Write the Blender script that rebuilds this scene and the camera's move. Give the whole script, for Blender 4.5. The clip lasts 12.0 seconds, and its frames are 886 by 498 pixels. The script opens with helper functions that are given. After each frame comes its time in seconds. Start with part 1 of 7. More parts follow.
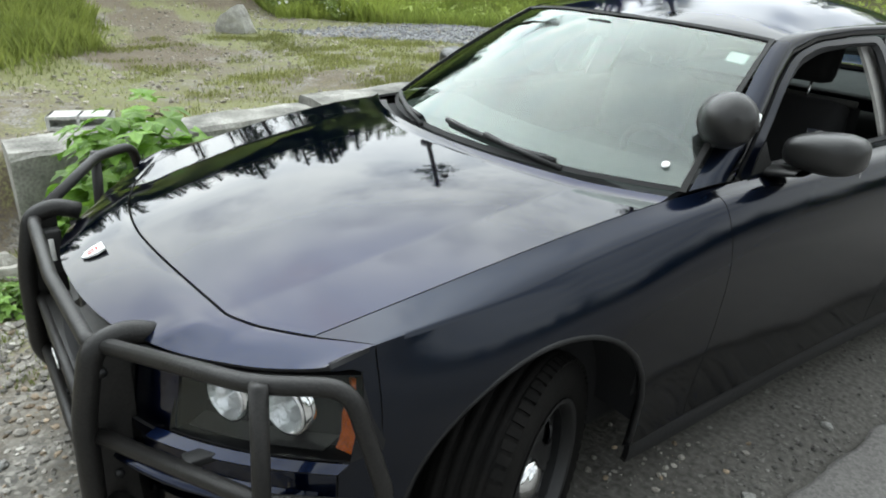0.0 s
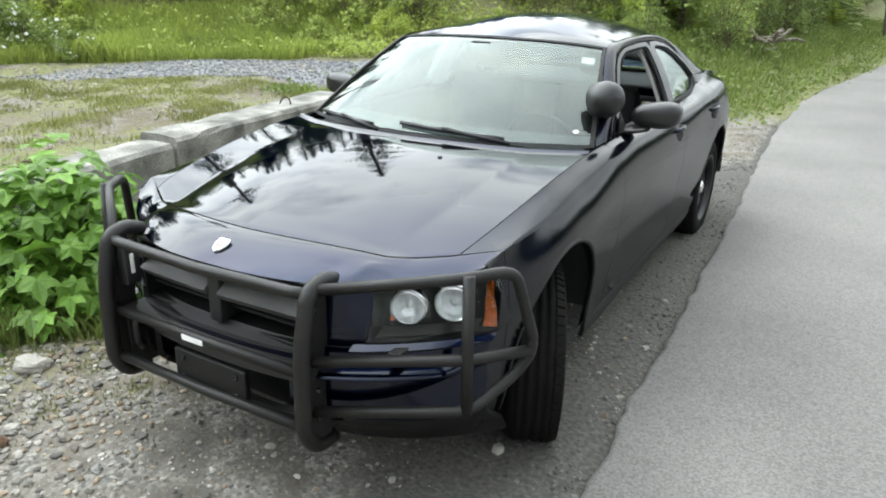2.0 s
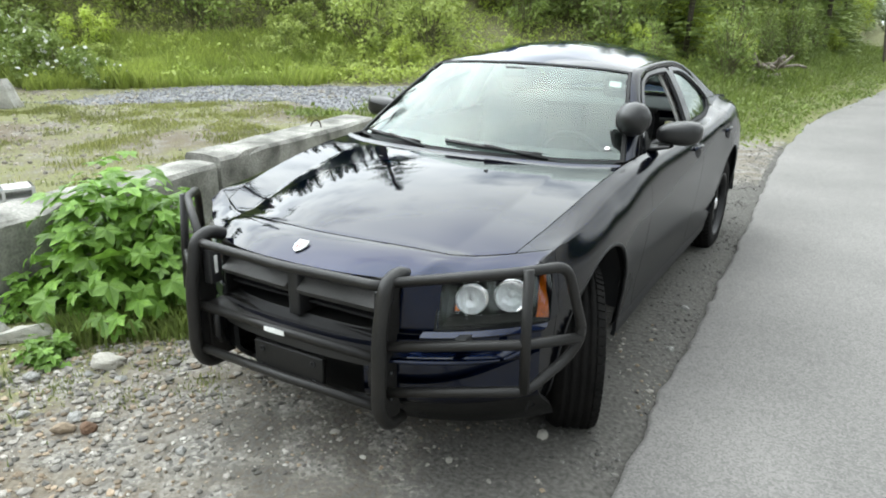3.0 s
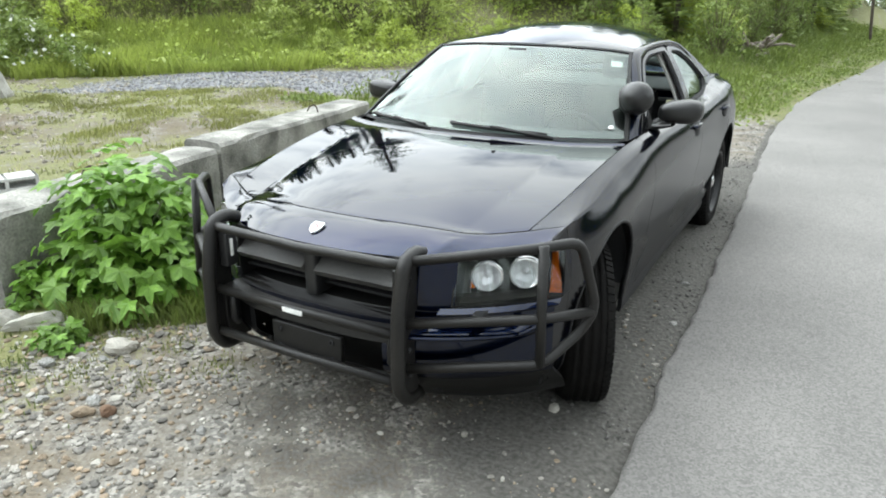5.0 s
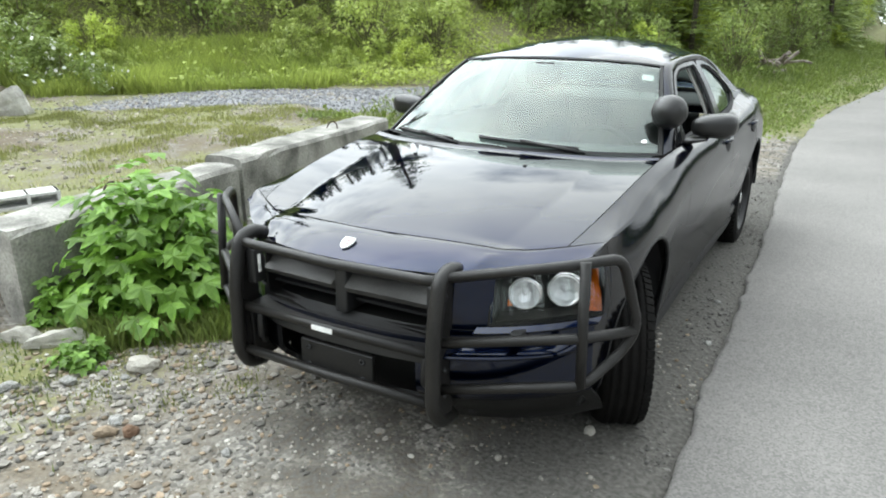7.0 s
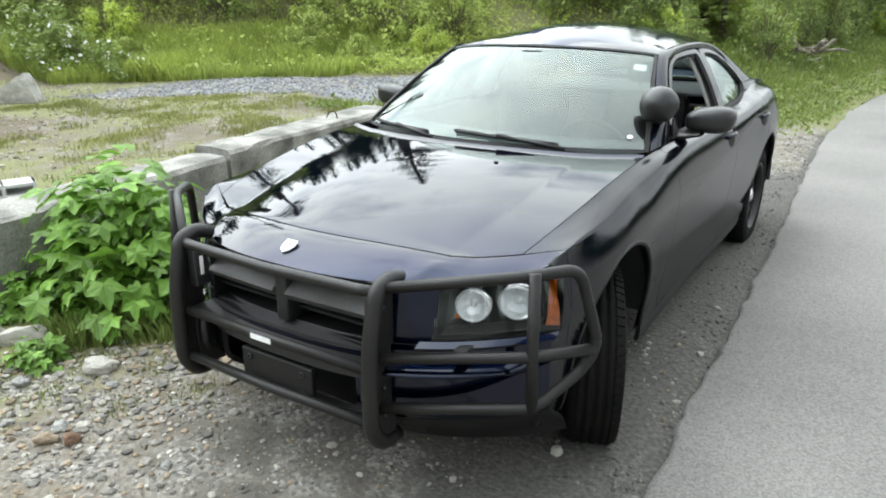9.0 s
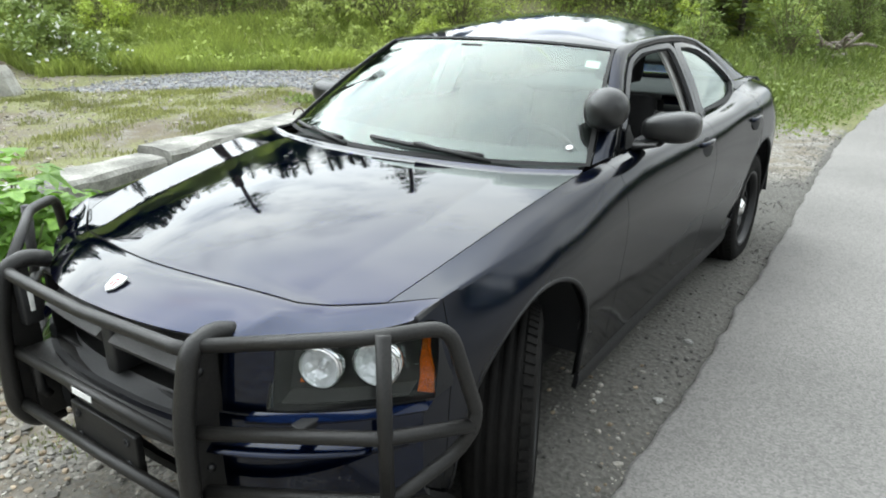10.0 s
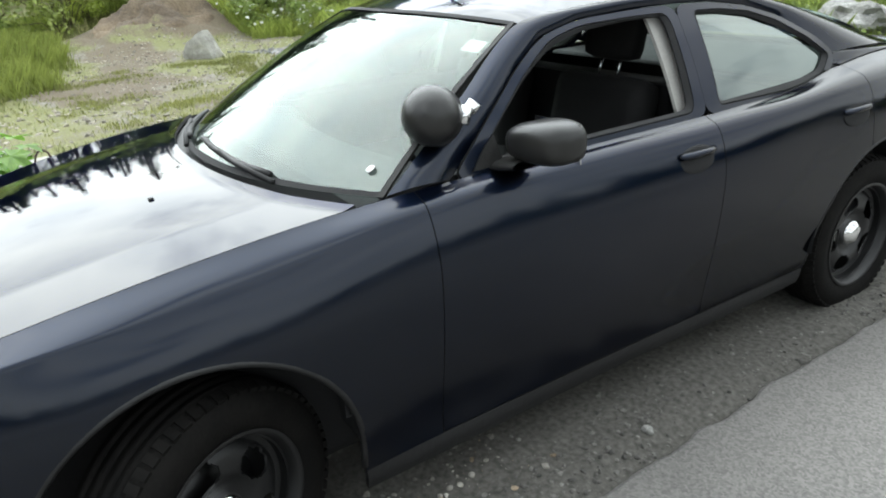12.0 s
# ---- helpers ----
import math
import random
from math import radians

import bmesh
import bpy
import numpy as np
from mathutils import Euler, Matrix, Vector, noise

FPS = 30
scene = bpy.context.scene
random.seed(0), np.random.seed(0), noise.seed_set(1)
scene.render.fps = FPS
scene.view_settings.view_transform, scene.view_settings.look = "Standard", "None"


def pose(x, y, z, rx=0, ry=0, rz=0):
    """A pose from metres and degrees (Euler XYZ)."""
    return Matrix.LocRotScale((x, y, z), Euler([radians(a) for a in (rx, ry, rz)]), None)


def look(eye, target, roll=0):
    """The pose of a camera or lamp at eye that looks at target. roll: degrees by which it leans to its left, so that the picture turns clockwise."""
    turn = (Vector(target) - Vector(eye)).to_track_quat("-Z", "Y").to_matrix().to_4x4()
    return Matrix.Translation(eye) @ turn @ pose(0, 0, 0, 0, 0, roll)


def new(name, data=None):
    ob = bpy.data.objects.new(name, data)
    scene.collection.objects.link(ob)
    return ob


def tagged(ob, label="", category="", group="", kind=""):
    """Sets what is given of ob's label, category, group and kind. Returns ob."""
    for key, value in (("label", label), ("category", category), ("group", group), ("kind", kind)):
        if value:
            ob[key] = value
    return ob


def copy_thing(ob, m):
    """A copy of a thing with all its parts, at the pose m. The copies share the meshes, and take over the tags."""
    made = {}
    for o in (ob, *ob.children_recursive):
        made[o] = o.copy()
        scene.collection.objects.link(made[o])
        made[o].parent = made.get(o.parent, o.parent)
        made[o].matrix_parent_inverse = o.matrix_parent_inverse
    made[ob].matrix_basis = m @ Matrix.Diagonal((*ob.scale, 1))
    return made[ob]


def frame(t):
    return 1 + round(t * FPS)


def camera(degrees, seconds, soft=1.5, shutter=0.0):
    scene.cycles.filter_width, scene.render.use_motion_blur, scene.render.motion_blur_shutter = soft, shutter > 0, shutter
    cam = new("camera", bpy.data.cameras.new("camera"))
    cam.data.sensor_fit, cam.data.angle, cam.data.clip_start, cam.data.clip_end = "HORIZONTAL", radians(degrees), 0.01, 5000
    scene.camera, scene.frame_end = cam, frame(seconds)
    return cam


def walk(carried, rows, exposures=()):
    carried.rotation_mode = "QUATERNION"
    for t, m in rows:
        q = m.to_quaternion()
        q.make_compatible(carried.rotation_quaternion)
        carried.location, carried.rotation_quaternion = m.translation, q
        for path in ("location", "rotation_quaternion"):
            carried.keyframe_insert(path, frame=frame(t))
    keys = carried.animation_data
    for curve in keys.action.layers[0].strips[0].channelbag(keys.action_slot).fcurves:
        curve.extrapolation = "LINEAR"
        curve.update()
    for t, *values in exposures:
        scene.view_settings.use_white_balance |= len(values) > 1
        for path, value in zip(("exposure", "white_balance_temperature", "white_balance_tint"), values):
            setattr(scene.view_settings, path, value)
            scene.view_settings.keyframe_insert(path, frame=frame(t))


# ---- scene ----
cam = camera(63.7, 12.0, soft=1.95)
PATH = [
    (0, (1.997, -0.075, 1.683), (0.508, 1.0, 0.892), 2.2),
    (0.5, (2.004, -0.367, 1.694), (0.643, 0.916, 0.987), -1.7),
    (1, (1.897, -0.746, 1.675), (0.754, 0.709, 0.915), -0.2),
    (1.5, (1.864, -1.117, 1.7), (0.767, 0.372, 0.94), -0.1),
    (2, (1.803, -1.399, 1.728), (0.862, 0.219, 1.023), 0.9),
    (2.5, (1.711, -1.635, 1.718), (0.809, -0.015, 0.968), 2.1),
    (3, (1.788, -1.771, 1.742), (0.828, -0.137, 1.103), 0.8),
    (5, (1.736, -1.87, 1.738), (0.809, -0.233, 1.059), 0.1),
    (5.5, (1.737, -1.865, 1.741), (0.796, -0.204, 1.145), 0.3),
    (6, (1.742, -1.861, 1.74), (0.836, -0.176, 1.156), 1.1),
    (6.5, (1.688, -1.865, 1.734), (0.723, -0.21, 1.16), 0.2),
    (7, (1.621, -1.848, 1.705), (0.659, -0.212, 1.073), -0.1),
    (9, (1.753, -1.501, 1.691), (0.722, 0.08, 1.029), -0.2),
    (9.5, (1.802, -1.18, 1.657), (0.77, 0.406, 1.011), -0.5),
    (10, (1.863, -0.817, 1.658), (0.779, 0.72, 0.979), -0.1),
    (10.5, (1.983, -0.465, 1.663), (0.676, 0.866, 0.941), 0.6),
    (11, (2.121, -0.014, 1.64), (0.843, 1.378, 0.985), 1.1),
    (11.5, (2.232, 0.389, 1.664), (0.799, 1.636, 1.037), -1.3),
    (12, (2.444, 0.822, 1.654), (0.873, 1.783, 0.873), -4.0),
]
walk(cam, [(t, look(eye, target, roll)) for t, eye, target, roll in PATH],
     exposures=((0, -0.42, 6380, 7), (1, -0.18, 6380, 7), (2, -0.06, 6380, 7), (5, 0.0, 6380, 7), (9.5, 0.0, 6380, 7), (10.5, -0.05, 6380, 7), (12.0, -0.08, 6380, 7)))

# ---- sky and sun ----
world = bpy.data.worlds.new("sky")
scene.world = world
world.use_nodes = True
wn, wl = world.node_tree.nodes, world.node_tree.links
wn.clear()
w_out = wn.new("ShaderNodeOutputWorld")
w_bg = wn.new("ShaderNodeBackground")
w_sky = wn.new("ShaderNodeTexSky")
w_sky.sky_type = "NISHITA"
w_sky.sun_disc = False
w_sky.sun_elevation = radians(47)
w_sky.sun_rotation = radians(-83)
w_co = wn.new("ShaderNodeTexCoord")
w_map = wn.new("ShaderNodeMapping")
w_map.inputs["Scale"].default_value = (1.0, 1.0, 2.2)
w_noise = wn.new("ShaderNodeTexNoise")
w_noise.inputs["Scale"].default_value = 2.1
w_noise.inputs["Detail"].default_value = 6
w_noise.inputs["Roughness"].default_value = 0.58
w_noise.inputs["Distortion"].default_value = 0.1
w_ramp = wn.new("ShaderNodeValToRGB")
w_ramp.color_ramp.elements[0].color = (0.25, 0.25, 0.25, 1)
w_ramp.color_ramp.elements[0].position = 0.31
w_ramp.color_ramp.elements[1].position = 0.44
w_noise2 = wn.new("ShaderNodeTexNoise")
w_noise2.inputs["Scale"].default_value = 4.5
w_noise2.inputs["Detail"].default_value = 6
w_cloud = wn.new("ShaderNodeValToRGB")
w_cloud.color_ramp.elements[0].position = 0.3
w_cloud.color_ramp.elements[0].color = (14.9, 16.0, 17.0, 1)
w_cloud.color_ramp.elements[1].position = 0.72
w_cloud.color_ramp.elements[1].color = (21.4, 22.2, 22.1, 1)
w_mix = wn.new("ShaderNodeMix")
w_mix.data_type = "RGBA"
wl.new(w_co.outputs["Generated"], w_map.inputs["Vector"])
wl.new(w_map.outputs["Vector"], w_noise.inputs["Vector"])
wl.new(w_map.outputs["Vector"], w_noise2.inputs["Vector"])
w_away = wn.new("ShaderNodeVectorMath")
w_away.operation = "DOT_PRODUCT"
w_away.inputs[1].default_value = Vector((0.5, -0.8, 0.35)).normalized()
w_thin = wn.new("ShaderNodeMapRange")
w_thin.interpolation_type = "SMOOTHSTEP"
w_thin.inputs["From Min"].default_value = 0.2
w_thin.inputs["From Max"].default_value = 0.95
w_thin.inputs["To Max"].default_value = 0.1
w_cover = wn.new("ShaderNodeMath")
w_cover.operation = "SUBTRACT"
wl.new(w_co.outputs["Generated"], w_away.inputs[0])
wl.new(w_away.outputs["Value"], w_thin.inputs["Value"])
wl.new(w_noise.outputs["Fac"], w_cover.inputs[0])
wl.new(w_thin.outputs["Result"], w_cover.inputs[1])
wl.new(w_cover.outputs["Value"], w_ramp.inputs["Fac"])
wl.new(w_noise2.outputs["Fac"], w_cloud.inputs["Fac"])
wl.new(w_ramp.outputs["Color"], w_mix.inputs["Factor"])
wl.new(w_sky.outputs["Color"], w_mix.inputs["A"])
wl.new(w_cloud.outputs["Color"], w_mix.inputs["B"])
# thin cloud glows softly round the sun
SUN_FROM = Vector((-12, 2.0, 12)).normalized()
w_dot = wn.new("ShaderNodeVectorMath")
w_dot.operation = "DOT_PRODUCT"
w_dot.inputs[1].default_value = SUN_FROM
w_haze = wn.new("ShaderNodeValToRGB")
w_haze.color_ramp.elements[0].position, w_haze.color_ramp.elements[0].color = 0.1, (0.74, 0.74, 0.74, 1)
w_haze.color_ramp.elements[1].position, w_haze.color_ramp.elements[1].color = 1.0, (3.0, 2.96, 2.9, 1)
for at, level in ((0.45, 1.25), (0.75, 2.0), (0.92, 2.5)):
    w_haze.color_ramp.elements.new(at).color = (level, level, level, 1)
w_scale = wn.new("ShaderNodeVectorMath")
w_scale.operation = "SCALE"
wl.new(w_co.outputs["Generated"], w_dot.inputs[0])
wl.new(w_dot.outputs["Value"], w_haze.inputs["Fac"])
wl.new(w_mix.outputs["Result"], w_scale.inputs[0])
wl.new(w_haze.outputs["Color"], w_scale.inputs["Scale"])
wl.new(w_scale.outputs["Vector"], w_bg.inputs["Color"])
w_bg.inputs["Strength"].default_value = 0.12
wl.new(w_bg.outputs["Background"], w_out.inputs["Surface"])

sun_data = bpy.data.lights.new("sun", "SUN")
sun_data.energy = 0.9
sun_data.angle = radians(160)
sun_data.color = (1.0, 0.97, 0.92)
sun = new("sun", sun_data)
sun.matrix_world = look(SUN_FROM * 20, (0, 0, 0))


# ---- materials ----
def material(name, color, rough=0.6, metal=0.0, var=0.25, scale=8.0, fine=60.0, bump=0.2, coat=0.0,
             spec=0.5, color2=None, island=0.0, trans=0.0, objrand=0.0, rough_var=0.0, dist=0.01):
    """Principled surface with variation at two scales and fine relief."""
    m = bpy.data.materials.new(name)
    m.use_nodes = True
    n, l = m.node_tree.nodes, m.node_tree.links
    b = n["Principled BSDF"]
    b.inputs["Roughness"].default_value = rough
    b.inputs["Metallic"].default_value = metal
    b.inputs["Specular IOR Level"].default_value = spec
    b.inputs["Coat Weight"].default_value = coat
    b.inputs["Coat Roughness"].default_value = 0.035
    b.inputs["Coat IOR"].default_value = 1.42
    co = n.new("ShaderNodeTexCoord")
    big = n.new("ShaderNodeTexNoise")
    big.inputs["Scale"].default_value = scale
    big.inputs["Detail"].default_value = 5
    small = n.new("ShaderNodeTexNoise")
    small.inputs["Scale"].default_value = fine
    small.inputs["Detail"].default_value = 3
    l.new(co.outputs["Object"], big.inputs["Vector"])
    l.new(co.outputs["Object"], small.inputs["Vector"])
    c2 = color2 if color2 else tuple(c * (1 - var) for c in color)
    mix = n.new("ShaderNodeMix")
    mix.data_type = "RGBA"
    mix.inputs["A"].default_value = (*c2, 1)
    mix.inputs["B"].default_value = (*color, 1)
    ramp = n.new("ShaderNodeMapRange")
    ramp.inputs["From Min"].default_value = 0.35
    ramp.inputs["From Max"].default_value = 0.65
    l.new(big.outputs["Fac"], ramp.inputs["Value"])
    l.new(ramp.outputs["Result"], mix.inputs["Factor"])
    last = mix.outputs["Result"]
    grain = n.new("ShaderNodeMapRange")
    grain.inputs["From Min"].default_value = 0.3
    grain.inputs["From Max"].default_value = 0.7
    grain.inputs["To Min"].default_value = 1 - var
    grain.inputs["To Max"].default_value = 1 + var * 0.6
    l.new(small.outputs["Fac"], grain.inputs["Value"])
    mul = n.new("ShaderNodeMix")
    mul.data_type = "RGBA"
    mul.blend_type = "MULTIPLY"
    mul.inputs["Factor"].default_value = 1
    l.new(last, mul.inputs["A"])
    l.new(grain.outputs["Result"], mul.inputs["B"])
    last = mul.outputs["Result"]
    for amount, node, sock in ((island, "ShaderNodeNewGeometry", "Random Per Island"), (objrand, "ShaderNodeObjectInfo", "Random")):
        if amount:
            src = n.new(node)
            rng = n.new("ShaderNodeMapRange")
            rng.inputs["To Min"].default_value = 1 - amount
            rng.inputs["To Max"].default_value = 1 + amount
            l.new(src.outputs[sock], rng.inputs["Value"])
            mm = n.new("ShaderNodeMix")
            mm.data_type = "RGBA"
            mm.blend_type = "MULTIPLY"
            mm.inputs["Factor"].default_value = 1
            l.new(last, mm.inputs["A"])
            l.new(rng.outputs["Result"], mm.inputs["B"])
            last = mm.outputs["Result"]
    l.new(last, b.inputs["Base Color"])
    if bump:
        bp = n.new("ShaderNodeBump")
        bp.inputs["Strength"].default_value = bump
        bp.inputs["Distance"].default_value = dist
        l.new(small.outputs["Fac"], bp.inputs["Height"])
        l.new(bp.outputs["Normal"], b.inputs["Normal"])
    if rough_var:
        rv = n.new("ShaderNodeMapRange")
        rv.inputs["To Min"].default_value = rough - rough_var
        rv.inputs["To Max"].default_value = rough + rough_var
        l.new(big.outputs["Fac"], rv.inputs["Value"])
        l.new(rv.outputs["Result"], b.inputs["Roughness"])
    if trans:
        out = n["Material Output"]
        tr = n.new("ShaderNodeBsdfTranslucent")
        ms = n.new("ShaderNodeMixShader")
        ms.inputs["Fac"].default_value = trans
        l.new(last, tr.inputs["Color"])
        l.new(b.outputs["BSDF"], ms.inputs[1])
        l.new(tr.outputs["BSDF"], ms.inputs[2])
        l.new(ms.outputs["Shader"], out.inputs["Surface"])
    return m


def glass_material(name, tint, alpha, rough=0.0):
    """Thin tinted glazing: a mirror-like surface over a clear or tinted pane."""
    m = bpy.data.materials.new(name)
    m.use_nodes = True
    n, l = m.node_tree.nodes, m.node_tree.links
    n.remove(n["Principled BSDF"])
    tr = n.new("ShaderNodeBsdfTransparent")
    tr.inputs["Color"].default_value = (*tint, 1)
    gl = n.new("ShaderNodeBsdfGlossy")
    gl.inputs["Color"].default_value = (0.9, 0.98, 0.93, 1)
    gl.inputs["Roughness"].default_value = rough
    fr = n.new("ShaderNodeFresnel")
    fr.inputs["IOR"].default_value = 1.52
    mr = n.new("ShaderNodeMapRange")
    mr.inputs["To Min"].default_value = alpha
    mr.inputs["To Max"].default_value = 1.0
    ms = n.new("ShaderNodeMixShader")
    l.new(fr.outputs["Fac"], mr.inputs["Value"])
    l.new(mr.outputs["Result"], ms.inputs["Fac"])
    l.new(tr.outputs["BSDF"], ms.inputs[1])
    l.new(gl.outputs["BSDF"], ms.inputs[2])
    l.new(ms.outputs["Shader"], n["Material Output"].inputs["Surface"])
    return m


PAINT = material("navy_paint", (0.003, 0.0072, 0.026), 0.3, 1.0, 0.12, 1.5, 900, 0.0, coat=1.0)
PAINT.node_tree.nodes["Principled BSDF"].inputs["Specular Tint"].default_value = (0.11, 0.16, 0.32, 1)
PAINT.node_tree.nodes["Principled BSDF"].inputs["Coat IOR"].default_value = 1.42
PAINT_SIDE = material("dusty_navy_paint", (0.0058, 0.0102, 0.0225), 0.38, 1.0, 0.12, 1.5, 900, 0.0, coat=0.9)
PAINT_SIDE.node_tree.nodes["Principled BSDF"].inputs["Coat Roughness"].default_value = 0.1
PAINT_SIDE.node_tree.nodes["Principled BSDF"].inputs["Coat IOR"].default_value = 1.44
PAINT_SIDE.node_tree.nodes["Principled BSDF"].inputs["Specular Tint"].default_value = (0.09, 0.13, 0.24, 1)
BLACK = material("black_plastic", (0.016, 0.016, 0.0165), 0.55, 0, 0.3, 6, 220, 0.15)
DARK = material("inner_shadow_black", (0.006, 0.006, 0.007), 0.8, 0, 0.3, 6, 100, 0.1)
POWDER = material("black_powder_coat", (0.0098, 0.0093, 0.0087), 0.46, 0, 0.4, 9, 160, 0.3, rough_var=0.1, dist=0.004, spec=0.36, color2=(0.014, 0.0128, 0.0115))
MIRRORSHELL = material("grained_grey_plastic", (0.018, 0.0176, 0.017), 0.3, 0, 0.2, 8, 400, 0.12)
DUSTY = material("dusty_sill_paint", (0.006, 0.0062, 0.007), 0.5, 0, 0.35, 5, 60, 0.1)
HOLDER = material("matt_black_plastic", (0.0098, 0.0095, 0.009), 0.55, 0, 0.4, 8, 120, 0.12, spec=0.3)
FIN = material("grey_grille_plastic", (0.05, 0.048, 0.045), 0.5, 0, 0.3, 10, 160, 0.15)
RUBBER = material("tyre_rubber", (0.0055, 0.0053, 0.005), 0.8, 0, 0.35, 12, 90, 0.2, color2=(0.009, 0.0083, 0.0076), spec=0.1)
STEEL = material("black_steel_rim", (0.0075, 0.0075, 0.008), 0.45, 0.0, 0.3, 14, 120, 0.1)
CHROME = material("chrome", (0.8, 0.8, 0.8), 0.08, 1.0, 0.06, 10, 60, 0.02)
REFLECTOR = material("lamp_reflector", (0.95, 0.95, 0.95), 0.2, 0.7, 0.06, 30, 45, 0.9)
AMBER = material("amber_lens", (0.82, 0.17, 0.01), 0.12, 0, 0.25, 40, 160, 0.4, coat=0.6)
BEZEL = material("lamp_bezel_grey", (0.024, 0.023, 0.022), 0.5, 0.0, 0.2, 12, 90, 0.05, spec=0.2)
WHITE = material("white_sticker", (0.8, 0.8, 0.78), 0.5, 0, 0.1, 30, 90, 0.05)
RED = material("red_enamel", (0.45, 0.03, 0.03), 0.3, 0, 0.1, 30, 90, 0)
TRIMGREY = material("grey_pillar_trim", (0.34, 0.33, 0.31), 0.75, 0, 0.1, 14, 160, 0.1)
SEATCLOTH = material("dark_seat_cloth", (0.007, 0.0068, 0.007), 0.9, 0, 0.3, 14, 300, 0.3)
DASH = material("dashboard_grey", (0.085, 0.086, 0.088), 0.7, 0, 0.2, 10, 200, 0.15)
SCREEN_GLASS = glass_material("windscreen_glass", (0.74, 0.86, 0.81), 0.04)
SIDE_GLASS = glass_material("tinted_side_glass", (0.35, 0.42, 0.39), 0.17)
LAMP_GLASS = glass_material("clear_lamp_lens", (0.92, 0.93, 0.94), 0.0)

CONCRETE = material("weathered_concrete", (0.37, 0.36, 0.325), 0.9, 0, 0.3, 3.4, 60, 0.6, color2=(0.105, 0.102, 0.09), dist=0.012)
ROCK = material("grey_rock", (0.36, 0.36, 0.34), 0.9, 0, 0.3, 5, 40, 0.6, color2=(0.22, 0.215, 0.2), objrand=0.2)
PEBBLES = material("gravel_stone", (0.26, 0.243, 0.215), 0.88, 0, 0.2, 30, 160, 0.4, color2=(0.16, 0.15, 0.13), island=0.6)
TANSTONE = material("tan_gravel_stone", (0.28, 0.225, 0.16), 0.88, 0, 0.2, 30, 160, 0.4, color2=(0.2, 0.15, 0.1), island=0.45)
PALEGRAVEL = material("pale_gravel_stone", (0.5, 0.48, 0.43), 0.88, 0, 0.2, 30, 160, 0.4, color2=(0.36, 0.34, 0.3), island=0.3)
GRIT = material("dark_grit", (0.15, 0.144, 0.132), 0.9, 0, 0.2, 30, 160, 0.4, color2=(0.085, 0.08, 0.073), island=0.6)
GREYSTONES = material("blue_grey_crushed_stone", (0.215, 0.218, 0.228), 0.9, 0, 0.2, 30, 160, 0.4, island=0.4)
LEAF = material("broad_leaf", (0.2, 0.36, 0.05), 0.5, 0, 0.2, 20, 120, 0.1, color2=(0.13, 0.26, 0.032), trans=0.35, objrand=0.35)
BOULDER = material("pale_boulder", (0.5, 0.49, 0.455), 0.9, 0, 0.25, 5, 40, 0.6, color2=(0.33, 0.32, 0.295))
TSTONE = material("terrace_stone", (0.36, 0.33, 0.28), 0.9, 0, 0.2, 30, 160, 0.4, color2=(0.22, 0.195, 0.16), island=0.45)
STEM = material("green_stem", (0.12, 0.17, 0.05), 0.7, 0, 0.2, 20, 90, 0.1)
BARK = material("dark_bark", (0.11, 0.09, 0.07), 0.9, 0, 0.35, 6, 50, 0.6)
TWIG = material("green_brown_twig", (0.17, 0.155, 0.085), 0.85, 0, 0.25, 8, 60, 0.2)
DEADWOOD = material("weathered_dead_wood", (0.3, 0.27, 0.23), 0.9, 0, 0.35, 8, 60, 0.5, color2=(0.12, 0.09, 0.07))


def foliage(name, a, b, island=0.24, trans=0.36):
    return material(name, a, 0.6, 0, 0.12, 0.9, 14, 0.0, color2=b, trans=trans, island=island, objrand=0.14)


FOL_BRIGHT = foliage("bright_shrub_leaves", (0.46, 0.54, 0.1), (0.36, 0.45, 0.08))
FOL_MID = foliage("shrub_leaves", (0.42, 0.49, 0.13), (0.31, 0.38, 0.1))
FOL_DARK = foliage("dark_shrub_leaves", (0.25, 0.32, 0.08), (0.17, 0.235, 0.06))
NEEDLES = foliage("conifer_needles", (0.05, 0.09, 0.03), (0.03, 0.058, 0.02), trans=0.15)
# haze over the far trees is put into this paler leaf colour
HAZED_LEAVES = foliage("distant_tree_foliage", (0.4, 0.46, 0.24), (0.29, 0.36, 0.18), trans=0.4)
GRASS = foliage("grass_blades", (0.175, 0.225, 0.05), (0.12, 0.165, 0.035), 0.3, 0.3)
HILLGRASS = foliage("hillside_herb_leaves", (0.38, 0.45, 0.1), (0.29, 0.36, 0.08), 0.25, 0.36)
OLIVEGRASS = foliage("thin_olive_grass", (0.215, 0.24, 0.075), (0.14, 0.165, 0.05), 0.35, 0.3)
MEADOW = foliage("soft_meadow_grass", (0.27, 0.31, 0.075), (0.19, 0.23, 0.05), 0.3, 0.35)
SWARD = foliage("thin_yellow_green_grass", (0.3, 0.315, 0.1), (0.2, 0.215, 0.065), 0.35, 0.35)
# shade of the gap at the road's edge, put into a dark colour
SHADESTRIP = material("dark_edge_soil", (0.055, 0.051, 0.044), 0.95, 0, 0.4, 9, 60, 0.6)
DRYGRASS = foliage("dry_grass_blades", (0.4, 0.39, 0.18), (0.3, 0.29, 0.12), 0.4, 0.2)
BLOSSOM = material("white_blossom", (0.75, 0.75, 0.7), 0.7, 0, 0.1, 20, 60, 0, trans=0.3)


